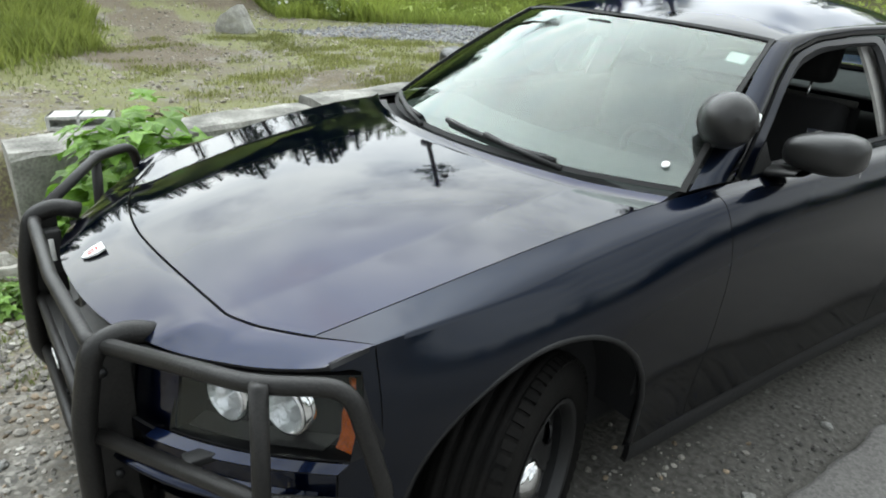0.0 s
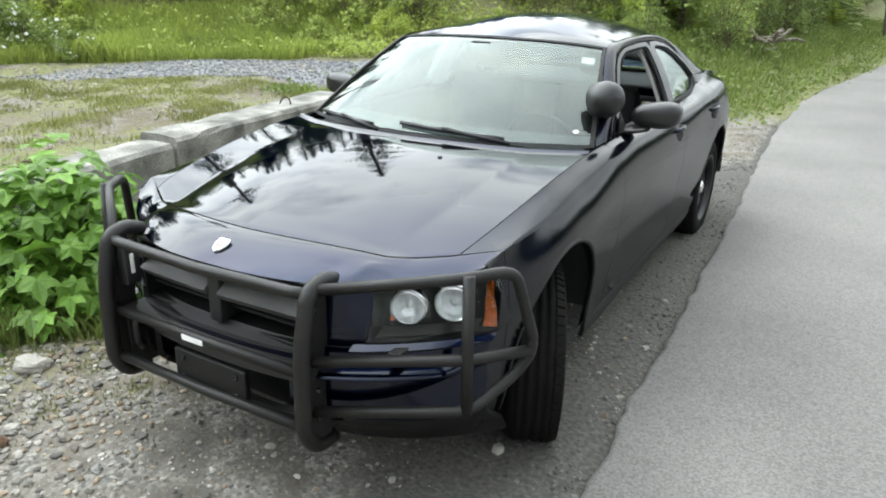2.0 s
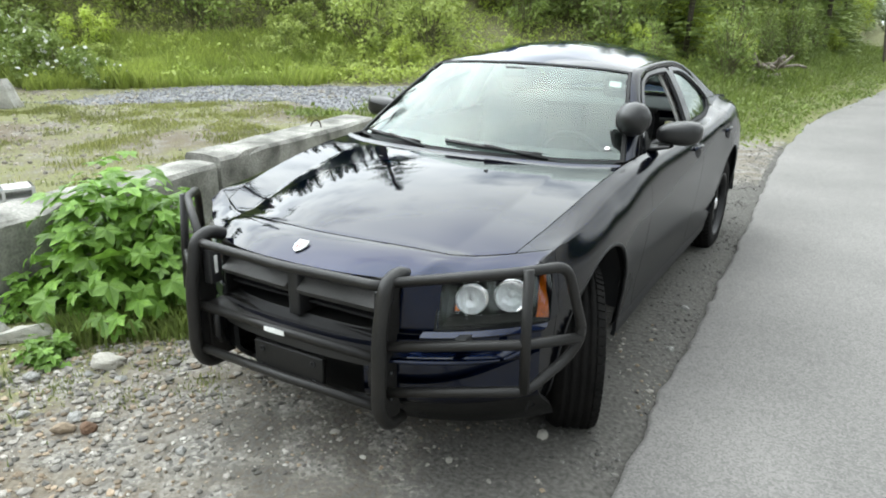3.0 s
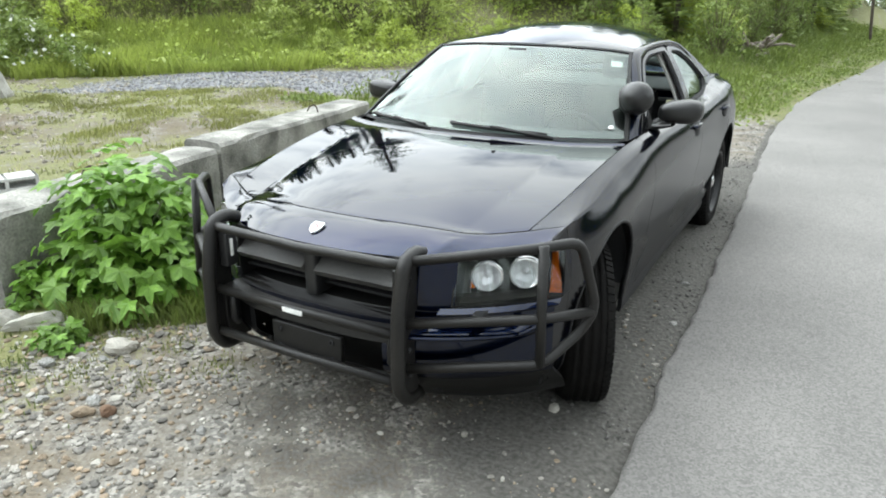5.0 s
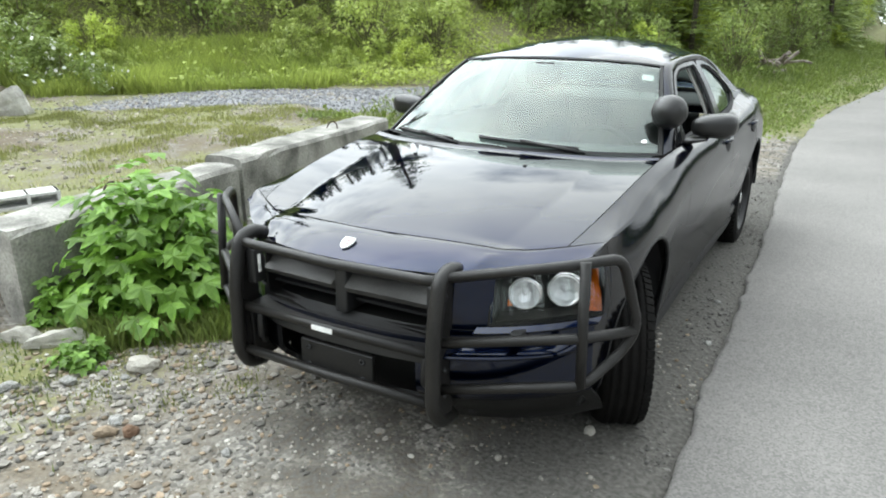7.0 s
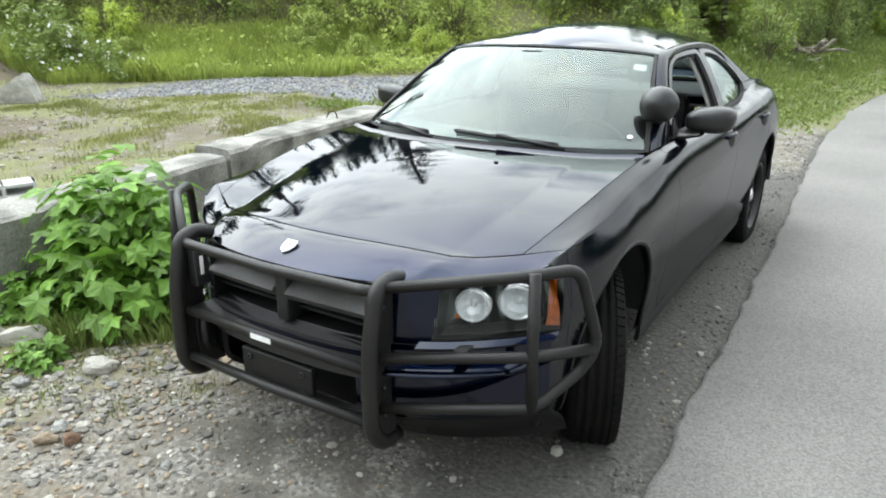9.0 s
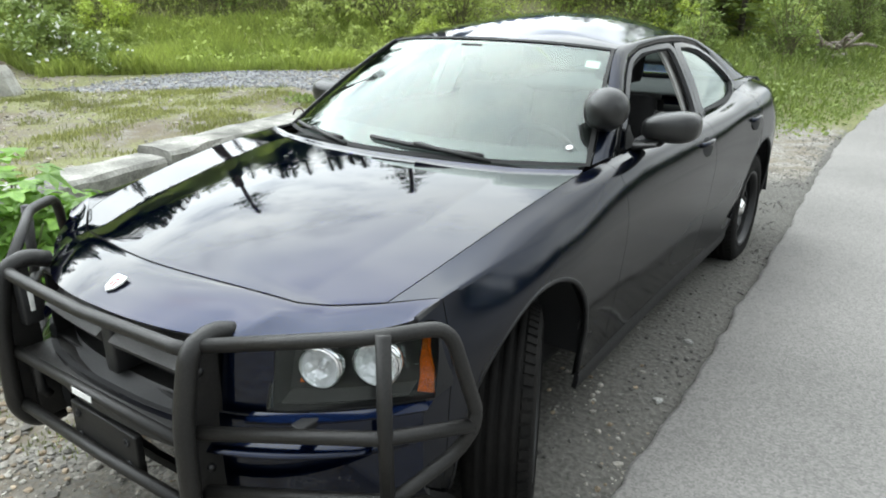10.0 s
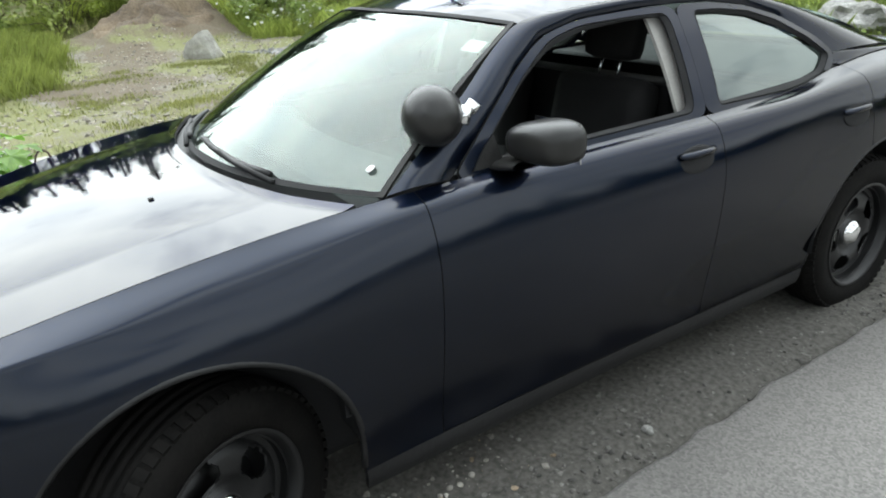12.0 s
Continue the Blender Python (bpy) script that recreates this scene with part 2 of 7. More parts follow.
def asphalt_material():
    m = material("worn_asphalt", (0.188, 0.18, 0.169), 0.9, 0, 0.0, 0.7, 260, 0.6, color2=(0.142, 0.136, 0.128), dist=0.003)
    n, l = m.node_tree.nodes, m.node_tree.links
    b = n["Principled BSDF"]
    src = b.inputs["Base Color"].links[0].from_socket
    co = n.new("ShaderNodeTexCoord")
    vor = n.new("ShaderNodeTexVoronoi")
    vor.inputs["Scale"].default_value = 120
    l.new(co.outputs["Object"], vor.inputs["Vector"])
    rng = n.new("ShaderNodeMapRange")
    rng.inputs["To Min"].default_value = 0.72
    rng.inputs["To Max"].default_value = 1.24
    sep = n.new("ShaderNodeSeparateColor")
    l.new(vor.outputs["Color"], sep.inputs["Color"])
    l.new(sep.outputs["Red"], rng.inputs["Value"])
    mm = n.new("ShaderNodeMix")
    mm.data_type = "RGBA"
    mm.blend_type = "MULTIPLY"
    mm.inputs["Factor"].default_value = 1
    l.new(src, mm.inputs["A"])
    l.new(rng.outputs["Result"], mm.inputs["B"])
    l.new(mm.outputs["Result"], b.inputs["Base Color"])
    return m


ASPHALT = asphalt_material()


def ground_material():
    """Gravel, dry soil and turf, laid out by a vertex layer (red: turf, green: bare soil, blue: crushed stone, alpha:
    dark dirt and painted shade).
    """
    m = bpy.data.materials.new("gravel_and_turf")
    m.use_nodes = True
    n, l = m.node_tree.nodes, m.node_tree.links
    b = n["Principled BSDF"]
    b.inputs["Roughness"].default_value = 0.95
    co = n.new("ShaderNodeTexCoord")

    def tex(kind, scale, detail=4):
        t = n.new(kind)
        t.inputs["Scale"].default_value = scale
        if kind == "ShaderNodeTexNoise":
            t.inputs["Detail"].default_value = detail
        l.new(co.outputs["Object"], t.inputs["Vector"])
        return t

    def ramp(sock, c1, c2, lo=0.3, hi=0.7):
        r = n.new("ShaderNodeValToRGB")
        r.color_ramp.elements[0].position, r.color_ramp.elements[1].position = lo, hi
        r.color_ramp.elements[0].color, r.color_ramp.elements[1].color = (*c1, 1), (*c2, 1)
        l.new(sock, r.inputs["Fac"])
        return r.outputs["Color"]

    def mixer(fac, a, c):
        x = n.new("ShaderNodeMix")
        x.data_type = "RGBA"
        l.new(fac, x.inputs["Factor"])
        l.new(a, x.inputs["A"])
        l.new(c, x.inputs["B"])
        return x.outputs["Result"]

    vor = tex("ShaderNodeTexVoronoi", 55)
    sep = n.new("ShaderNodeSeparateColor")
    l.new(vor.outputs["Color"], sep.inputs["Color"])
    fine = tex("ShaderNodeTexNoise", 45, 6)
    mid = tex("ShaderNodeTexNoise", 4.0, 5)
    stones = ramp(sep.outputs["Red"], (0.085, 0.08, 0.071), (0.3, 0.285, 0.252), 0.0, 1.0)
    dust = ramp(fine.outputs["Fac"], (0.085, 0.07, 0.05), (0.185, 0.158, 0.117))
    gravel = mixer(ramp(mid.outputs["Fac"], (0, 0, 0), (1, 1, 1), 0.4, 0.62), stones, dust)
    soil = ramp(fine.outputs["Fac"], (0.056, 0.043, 0.028), (0.156, 0.127, 0.081))
    turf = ramp(fine.outputs["Fac"], (0.088, 0.095, 0.034), (0.2, 0.198, 0.08))
    crushed = ramp(sep.outputs["Green"], (0.12, 0.122, 0.128), (0.27, 0.273, 0.285), 0.0, 1.0)
    att = n.new("ShaderNodeVertexColor")
    att.layer_name = "cover"
    asep = n.new("ShaderNodeSeparateColor")
    l.new(att.outputs["Color"], asep.inputs["Color"])

    def edge(sock):
        """A cover's edge, broken up by noise."""
        a = n.new("ShaderNodeMath")
        a.operation = "ADD"
        l.new(sock, a.inputs[0])
        l.new(mid.outputs["Fac"], a.inputs[1])
        f = n.new("ShaderNodeMath")
        f.operation = "ADD"
        l.new(a.outputs[0], f.inputs[0])
        l.new(fine.outputs["Fac"], f.inputs[1])
        r = n.new("ShaderNodeMapRange")
        r.inputs["From Min"].default_value = 1.32
        r.inputs["From Max"].default_value = 1.62
        l.new(f.outputs[0], r.inputs["Value"])
        return r.outputs["Result"]

    # dark tone shared by the wheel track's dirt and the painted shade
    dirt_shade = ramp(fine.outputs["Fac"], (0.047, 0.0445, 0.039), (0.122, 0.116, 0.103))
    col = mixer(edge(att.outputs["Alpha"]), gravel, dirt_shade)
    col = mixer(edge(asep.outputs["Green"]), col, soil)
    col = mixer(edge(asep.outputs["Blue"]), col, crushed)
    col = mixer(edge(asep.outputs["Red"]), col, turf)
    l.new(col, b.inputs["Base Color"])
    bp = n.new("ShaderNodeBump")
    bp.inputs["Strength"].default_value = 0.55
    bp.inputs["Distance"].default_value = 0.02
    l.new(fine.outputs["Fac"], bp.inputs["Height"])
    l.new(bp.outputs["Normal"], b.inputs["Normal"])
    return m


GROUND = ground_material()


# ---- mesh helpers ----
def finish(name, bm, mat, parent=None, label="", smooth=True):
    me = bpy.data.meshes.new(name)
    bm.normal_update()
    bm.to_mesh(me)
    bm.free()
    if smooth:
        me.polygons.foreach_set("use_smooth", [True] * len(me.polygons))
    me.materials.append(mat)
    ob = new(name, me)
    if parent is not None:
        ob.parent = parent
    if label:
        ob["label"] = label
    return ob


def part(name, bm, mat, parent, label="", smooth=True):
    return finish(name, bm, mat, parent, label, smooth)


def from_arrays(name, verts, faces, mat, parent=None, smooth=False):
    me = bpy.data.meshes.new(name)
    me.from_pydata(verts, [], faces)
    me.update()
    if smooth:
        me.polygons.foreach_set("use_smooth", [True] * len(me.polygons))
    me.materials.append(mat)
    ob = new(name, me)
    if parent is not None:
        ob.parent = parent
    return ob


def spline(pts):
    """A smooth curve through (u, v...) rows, without overshoot at flat stretches."""
    p = np.array(pts, float)
    u, v = p[:, 0], p[:, 1:]
    d = np.diff(v, axis=0) / np.diff(u)[:, None]
    t = np.zeros_like(v)
    t[0], t[-1] = d[0], d[-1]
    for i in range(1, len(u) - 1):
        h0, h1 = u[i] - u[i - 1], u[i + 1] - u[i]
        t[i] = (d[i - 1] * h1 + d[i] * h0) / (h0 + h1)

    def f(x):
        x = min(max(x, u[0]), u[-1])
        i = min(int(np.searchsorted(u, x, side="right")) - 1, len(u) - 2)
        h = u[i + 1] - u[i]
        s = (x - u[i]) / h
        r = ((2 * s**3 - 3 * s**2 + 1) * v[i] + (s**3 - 2 * s**2 + s) * h * t[i]
             + (3 * s**2 - 2 * s**3) * v[i + 1] + (s**3 - s**2) * h * t[i + 1])
        return r if len(r) > 1 else float(r[0])
    return f


def grid(bm, fn, nu, nv, flip=False, keep=None):
    """A patch of (nu x nv) quads from fn(s, t), s and t in 0..1."""
    vs = [[bm.verts.new(fn(i / nu, j / nv)) for j in range(nv + 1)] for i in range(nu + 1)]
    for i in range(nu):
        for j in range(nv):
            q = [vs[i][j], vs[i + 1][j], vs[i + 1][j + 1], vs[i][j + 1]]
            if keep and not keep(sum((v.co for v in q), Vector()) / 4):
                continue
            bm.faces.new(q[::-1] if flip else q)
    loose = [v for v in bm.verts if not v.link_faces]
    bmesh.ops.delete(bm, geom=loose, context="VERTS")
    return vs


def tube(bm, pts, r, seg=12, caps=True):
    """A round tube along the points, mitred at the bends."""
    pts = [Vector(p) for p in pts]
    rings = []
    up = Vector((0, 0, 1))
    for i, p in enumerate(pts):
        a = (pts[i] - pts[i - 1]).normalized() if i else None
        b = (pts[i + 1] - pts[i]).normalized() if i < len(pts) - 1 else None
        d = ((a + b).normalized() if a and b else (a or b))
        side = d.cross(up)
        if side.length < 0.05:
            side = d.cross(Vector((0, 1, 0)))
        side.normalize()
        if rings and side.dot(rings[-1][1]) < 0:
            side = -side
        over = side.cross(d).normalized()
        if rings and over.dot(rings[-1][2]) < 0:
            over = -over
        ring = [bm.verts.new(p + r * (math.cos(2 * math.pi * k / seg) * side + math.sin(2 * math.pi * k / seg) * over)) for k in range(seg)]
        rings.append((ring, side, over))
    for (r0, *_), (r1, *_) in zip(rings, rings[1:]):
        for k in range(seg):
            bm.faces.new((r0[k], r0[(k + 1) % seg], r1[(k + 1) % seg], r1[k]))
    if caps:
        bm.faces.new(rings[0][0])
        bm.faces.new(rings[-1][0][::-1])
    bmesh.ops.recalc_face_normals(bm, faces=bm.faces[:])


def rounded(pts, r=0.06, n=5):
    """A path with its inner corners rounded."""
    pts = [Vector(p) for p in pts]
    out = [pts[0]]
    for a, b, c in zip(pts, pts[1:], pts[2:]):
        d0, d1 = (a - b), (c - b)
        k = min(r, d0.length * 0.45, d1.length * 0.45)
        p0, p1 = b + d0.normalized() * k, b + d1.normalized() * k
        for i in range(n + 1):
            s = i / n
            out.append((1 - s)**2 * p0 + 2 * s * (1 - s) * b + s * s * p1)
    out.append(pts[-1])
    return out


def box(bm, x0, x1, y0, y1, z0, z1, bevel=0.0, m=None):
    g = bmesh.ops.create_cube(bm, size=1, matrix=Matrix.Translation(((x0 + x1) / 2, (y0 + y1) / 2, (z0 + z1) / 2)) @ Matrix.Diagonal((x1 - x0, y1 - y0, z1 - z0, 1)))
    if bevel:
        es = list({e for v in g["verts"] for e in v.link_edges})
        bmesh.ops.bevel(bm, geom=es, offset=bevel, segments=2, affect="EDGES", profile=0.6)
    if m is not None:
        bmesh.ops.transform(bm, matrix=m, verts=bm.verts[:])


def lathe(bm, prof, seg=40, m=Matrix()):
    """Turn (radius, height) rows about the local x axis."""
    rings = []
    for r, h in prof:
        rings.append([bm.verts.new(m @ Vector((h, r * math.cos(2 * math.pi * k / seg), r * math.sin(2 * math.pi * k / seg)))) for k in range(seg)])
    for a, b in zip(rings, rings[1:]):
        for k in range(seg):
            bm.faces.new((a[k], a[(k + 1) % seg], b[(k + 1) % seg], b[k]))
    return rings


def crisp_edges(me, angle=58):
    """Shade the sheet's rim and its folds as sharp edges."""
    bm = bmesh.new()
    bm.from_mesh(me)
    for e in bm.edges:
        e.smooth = e.is_manifold and e.calc_face_angle(0.0) < radians(angle)
    bm.to_mesh(me)
    bm.free()


def solid(ob, t=0.004, offset=-1):
    s = ob.modifiers.new("sheet", "SOLIDIFY")
    s.thickness = t
    s.offset = offset
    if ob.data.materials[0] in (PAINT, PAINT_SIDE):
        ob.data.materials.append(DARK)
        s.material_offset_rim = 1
    crisp_edges(ob.data)
    return ob


def mirror_part(ob, name=None, label=""):
    """The same part on the car's other side."""
    me = ob.data.copy()
    if len(me.materials) > 1:
        me.materials.pop()
    me.transform(Matrix.Diagonal((-1, 1, 1, 1)))
    me.flip_normals()
    o = new(name or ob.name.split(".")[0], me)
    o.parent = ob.parent
    for md in ob.modifiers:
        if md.type == "SOLIDIFY":
            solid(o, md.thickness, md.offset)
    if label or "label" in ob:
        o["label"] = label or ob["label"]
    return o


def smoothstep(a, b, x):
    t = min(max((x - a) / (b - a), 0.0), 1.0)
    return t * t * (3 - 2 * t)


# ---- ground, road, retaining wall ----
ROAD_EDGE = spline([(-30, 1.0), (-6, 1.27), (0.5, 1.2), (2.5, 1.14), (5, 1.04), (9.5, 0.9), (12, 1.0), (16, 1.58), (21, 2.3), (26, 2.8), (32, 3.06), (44, 3.25), (70, 3.3), (100, 3.0)])


def wall_x(y):
    """The wall's face."""
    return -2.3 - 0.125 * y


HILL_TOE = spline([(-60, 0.5), (-14, 2.0), (-9.5, 6.2), (-7.5, 8.6), (-5, 10.0), (-2.6, 13.0), (-1.5, 18), (0.5, 40), (3, 120), (60, 200)])


def ground_z(x, y):
    e = ROAD_EDGE(y)
    base = -0.07 * smoothstep(-0.4, -1.7, x) - 0.04 * smoothstep(-1.4, -2.4, x)
    base -= 0.045 * smoothstep(e - 0.03, e - 0.2, x) * smoothstep(-1.7, -0.7, x) * smoothstep(10, 7, y)
    wx = wall_x(y)
    # terrace behind the wall, running out into a bank past its end
    soft = 0.12 + 2.4 * smoothstep(4.4, 6.5, y) + 0.9 * smoothstep(0.35, -0.3, y)
    lip = smoothstep(wx + 0.6 * smoothstep(4.4, 6, y) + 0.15 * smoothstep(0.3, -0.3, y) - 0.1, wx - 0.1 - soft, x)
    z = base * (1 - lip) + lip * (0.47 - 0.1 * smoothstep(-3.5, -8, x))
    # bank beside the road further on
    bank = smoothstep(5.5, 9, y) * smoothstep(e - 0.8, e - 3.4, x)
    z = max(z, 0.42 * bank)
    # hill
    d = y - HILL_TOE(x)
    if d > 0:
        z += (3.7 * smoothstep(0, 15, d) + 0.05 * d) * smoothstep(e - 0.8, e - 6.5, x)
    # dirt mound
    m = ((x + 12.3) / 1.7) ** 2 + ((y - 3.8) / 1.35) ** 2
    z += (0.6 + 0.45 * noise.fractal(Vector((x * 1.1, y * 1.1, 7.7)), 1.0, 2.0, 4)) * math.exp(-m * 1.3) + 0.3 * math.exp(-((x + 10) / 1.6) ** 2 - ((y - 1.2) / 0.7) ** 2) + 0.22 * math.exp(-((x + 8.2) / 1.6) ** 2 - ((y - 0.3) / 0.8) ** 2)
    n = noise.fractal(Vector((x * 0.5, y * 0.5, 3.1)), 1.0, 2.0, 4)
    far = smoothstep(0.5, -3, x) + smoothstep(6, 14, y)
    z += 0.05 * n * min(far, 1) + 0.012 * noise.noise(Vector((x * 3, y * 3, 0))) * smoothstep(e + 0.2, e - 0.15, x)
    # under the road and beyond it
    z -= 0.02 * smoothstep(e - 0.14, e - 0.02, x) + 0.05 * smoothstep(e - 0.02, e + 0.06, x)
    if x > e + 7.5:
        z += 0.9 * smoothstep(e + 7.5, e + 14, x)
    return z


def cover(x, y):
    """How much turf, bare soil and crushed stone lies at a place."""
    e, wx = ROAD_EDGE(y), wall_x(y)
    turf = soil = stone = 0.0
    t_n = noise.fractal(Vector((x * 0.55, y * 0.55, 9)), 1.0, 2.0, 3)
    if x < wx - 0.25:
        soil = 0.56
        turf = 0.47 + 0.2 * smoothstep(-4.5, -6.5, x) + 0.62 * t_n
        s = smoothstep(-9.5, -8.0, x) * (1 - smoothstep(-4.2, -3.2, x))
        k = HILL_TOE(x) - y
        stone = 0.8 * s * smoothstep(0.2, 0.9, k) * (1 - smoothstep(2.9, 4.3, k + 0.8 * t_n))
        if stone > 0.4:
            turf *= 0.35
    d = y - HILL_TOE(x)
    if d > -0.4:
        turf = max(turf, 0.9 * smoothstep(-0.4, 0.8, d))
        if -6.5 < x < -2.5:
            turf *= 0.62
            soil = 0.7
    if y > 4.6 and x < e - 0.5:
        turf = max(turf, 0.95 * smoothstep(5.0, 6.4, y) * smoothstep(e - 0.55, e - 1.1, x) * smoothstep(-4.5, -2.5, x))
    if y > 4 and e - 0.8 < x < e:
        turf = max(turf, 0.9 * smoothstep(8.0, 11.0, y))
    if x > wx and y < 5:
        turf = max(turf, 0.75 * smoothstep(wx + 1.0, wx + 0.4, x))
        turf = max(turf, (0.38 + 0.45 * t_n) * smoothstep(-0.9, -1.4, x))
    # mossy strip in front of the shrub
    s = min(max(((x + 1.8) * 0.8 + (y - 0.3) * 0.75) / 1.2, 0.0), 1.0)
    moss = math.hypot(x + 1.8 - 0.8 * s, y - 0.3 - 0.75 * s)
    turf = max(turf, 0.95 * smoothstep(0.26, 0.12, moss))
    track = abs(y - (2.0 + 0.28 * (-6.5 - x)))
    if -15 < x < -5.5:
        k = smoothstep(0.85, 0.3, track + 0.5 * t_n)
        turf *= 1 - 0.8 * k
        soil = max(soil, 0.85 * k)
        if y < 1.9 and x < -7:
            turf = max(turf, 0.85 * (1 - k))
    if (x + 12.3) ** 2 / 4 + (y - 3.8) ** 2 / 2.4 < 1:
        turf, soil = 0.4 + 0.8 * t_n, 0.95
    if x > e + 6.5:
        turf = 0.25
    if y < 0.5 and -5.5 < x < -1.9:
        k = smoothstep(0.4, -0.2, y) * smoothstep(-1.9, -2.3, x)
        soil, turf = max(soil, 0.9 * k), turf * (1 - 0.5 * k)
    return max(turf, 0), soil, stone


def dirt_and_shade(x, y):
    """Fine dark dirt of the wheel track beside the asphalt, and painted shade."""
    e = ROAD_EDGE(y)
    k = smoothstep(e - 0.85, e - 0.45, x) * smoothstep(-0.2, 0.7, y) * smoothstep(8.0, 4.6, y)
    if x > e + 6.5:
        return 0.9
    # rim: shade of the gap beside the asphalt, painted dark
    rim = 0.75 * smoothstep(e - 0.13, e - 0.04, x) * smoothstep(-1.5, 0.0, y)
    # last term: the car's contact shade, painted over dark dirt
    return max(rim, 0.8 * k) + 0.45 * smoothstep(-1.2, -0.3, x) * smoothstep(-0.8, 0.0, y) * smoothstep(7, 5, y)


def spread(lo, hi, knots):
    """Grid lines from lo to hi, with the given spacing round each (place, spacing) knot."""
    f = spline(knots)
    v, out = lo, [lo]
    while v < hi:
        v += max(f(v), 0.03)
        out.append(v)
    return out


def build_ground():
    xs = spread(-90, 90, [(-90, 8), (-25, 1.6), (-17, 0.25), (-12, 0.22), (-5, 0.13), (-2.5, 0.07), (1.5, 0.07), (3, 0.3), (12, 1.0), (30, 3), (90, 10)])
    ys = spread(-60, 110, [(-60, 8), (-10, 0.8), (-2, 0.11), (0, 0.07), (5, 0.08), (9, 0.2), (20, 0.5), (40, 2), (110, 10)])
    bm = bmesh.new()
    lay = bm.verts.layers.float_color.new("cover")
    rows = []
    for x in xs:
        row = []
        for y in ys:
            v = bm.verts.new((x, y, ground_z(x, y)))
            v[lay] = (*cover(x, y), dirt_and_shade(x, y))
            row.append(v)
        rows.append(row)
    for i in range(len(xs) - 1):
        for j in range(len(ys) - 1):
            bm.faces.new((rows[i][j], rows[i + 1][j], rows[i + 1][j + 1], rows[i][j + 1]))
    ob = finish("ground", bm, GROUND)
    tagged(ob, "gravel shoulder, dry soil terrace and grassy hillside", "ground", kind="structure")


build_ground()


def build_road():
    bm = bmesh.new()
    ys = spread(-40, 100, [(-40, 2), (-3, 0.3), (0, 0.05), (7, 0.06), (14, 0.3), (40, 2), (100, 4)])
    prev = None
    for y in ys:
        e = ROAD_EDGE(y)
        w = 0.028 * noise.fractal(Vector((0, y * 4.0, 1.7)), 1.0, 2.0, 4) + 0.035 * noise.noise(Vector((2, y * 1.1, 0)))
        row = [bm.verts.new(p) for p in ((e + w - 0.012, y, -0.085), (e + w, y, -0.002), (e + w + 0.02, y, 0.006), (e + 0.5, y, 0.012),
                                         (e + 1.6, y, 0.03), (e + 3.2, y, 0.05), (e + 6.4, y, 0.01), (e + 6.45, y, -0.06))]
        if prev:
            for k in range(len(row) - 1):
                bm.faces.new((prev[k], prev[k + 1], row[k + 1], row[k]))
        prev = row
    ob = finish("road", bm, ASPHALT)
    tagged(ob, "worn grey asphalt road with a crumbled edge", "road", kind="structure")


build_road()


def edge_soil():
    """Dark strip that paints in the shaded gap beside the asphalt."""
    bm = bmesh.new()
    prev = None
    y = -3.0
    while y < 30:
        e = ROAD_EDGE(y)
        w = 0.028 * noise.fractal(Vector((0, y * 4.0, 1.7)), 1.0, 2.0, 4) + 0.035 * noise.noise(Vector((2, y * 1.1, 0)))
        a = 0.009 + 0.012 * noise.noise(Vector((5, y * 3.0, 2)))
        row = [bm.verts.new((e + w - k * a - (0.01 if k > 1 else 0), y, z)) for k, z in ((-0.1, -0.03), (0.6, -0.03), (1.6, -0.034), (2.2, -0.075))]
        if prev:
            for k in range(3):
                bm.faces.new((prev[k], row[k], row[k + 1], prev[k + 1]))
        prev = row
        y += 0.04 + 0.01 * max(y, 0)
    bmesh.ops.recalc_face_normals(bm, faces=bm.faces[:])
    tagged(finish("edge_soil", bm, SHADESTRIP), "dark strip of painted shade along the asphalt edge", "soil", kind="stuff")


edge_soil()


def concrete_block(y0, y1, top, depth, back, seed):
    """A cast concrete barrier block with chipped edges; returns the object."""
    rnd = random.Random(seed)
    bm = bmesh.new()
    n = 14
    prof = [(0, -0.45), (0, -0.1), (0.004, 0.2), (0, top - 0.03), (0.028, top), (depth * 0.5, top + 0.004), (depth - 0.03, top), (depth, top - 0.04), (depth, -0.45)]
    rows = []
    for i in range(n + 1):
        y = y0 + (y1 - y0) * i / n
        end = min(i, n - i)
        row = []
        for k, (d, z) in enumerate(prof):
            j = 0.012 * (rnd.random() - 0.5)
            chip = 0.02 * rnd.random() ** 3 if k in (3, 4, 6) else 0
            row.append(bm.verts.new((wall_x(y) - back - d + j * 0.5 - chip * (1 if k < 5 else -1), y + (0.01 * (rnd.random() - 0.5) if end else 0), z + j - chip)))
        rows.append(row)
    for a, b in zip(rows, rows[1:]):
        for k in range(len(prof) - 1):
            bm.faces.new((a[k], b[k], b[k + 1], a[k + 1]))
    bm.faces.new(rows[0])
    bm.faces.new(rows[-1][::-1])
    bmesh.ops.recalc_face_normals(bm, faces=bm.faces[:])
    ob = finish("concrete_block", bm, CONCRETE, smooth=False)
    tagged(ob, "weathered grey precast concrete block of the retaining wall", "concrete block", "retaining wall blocks")
    return ob


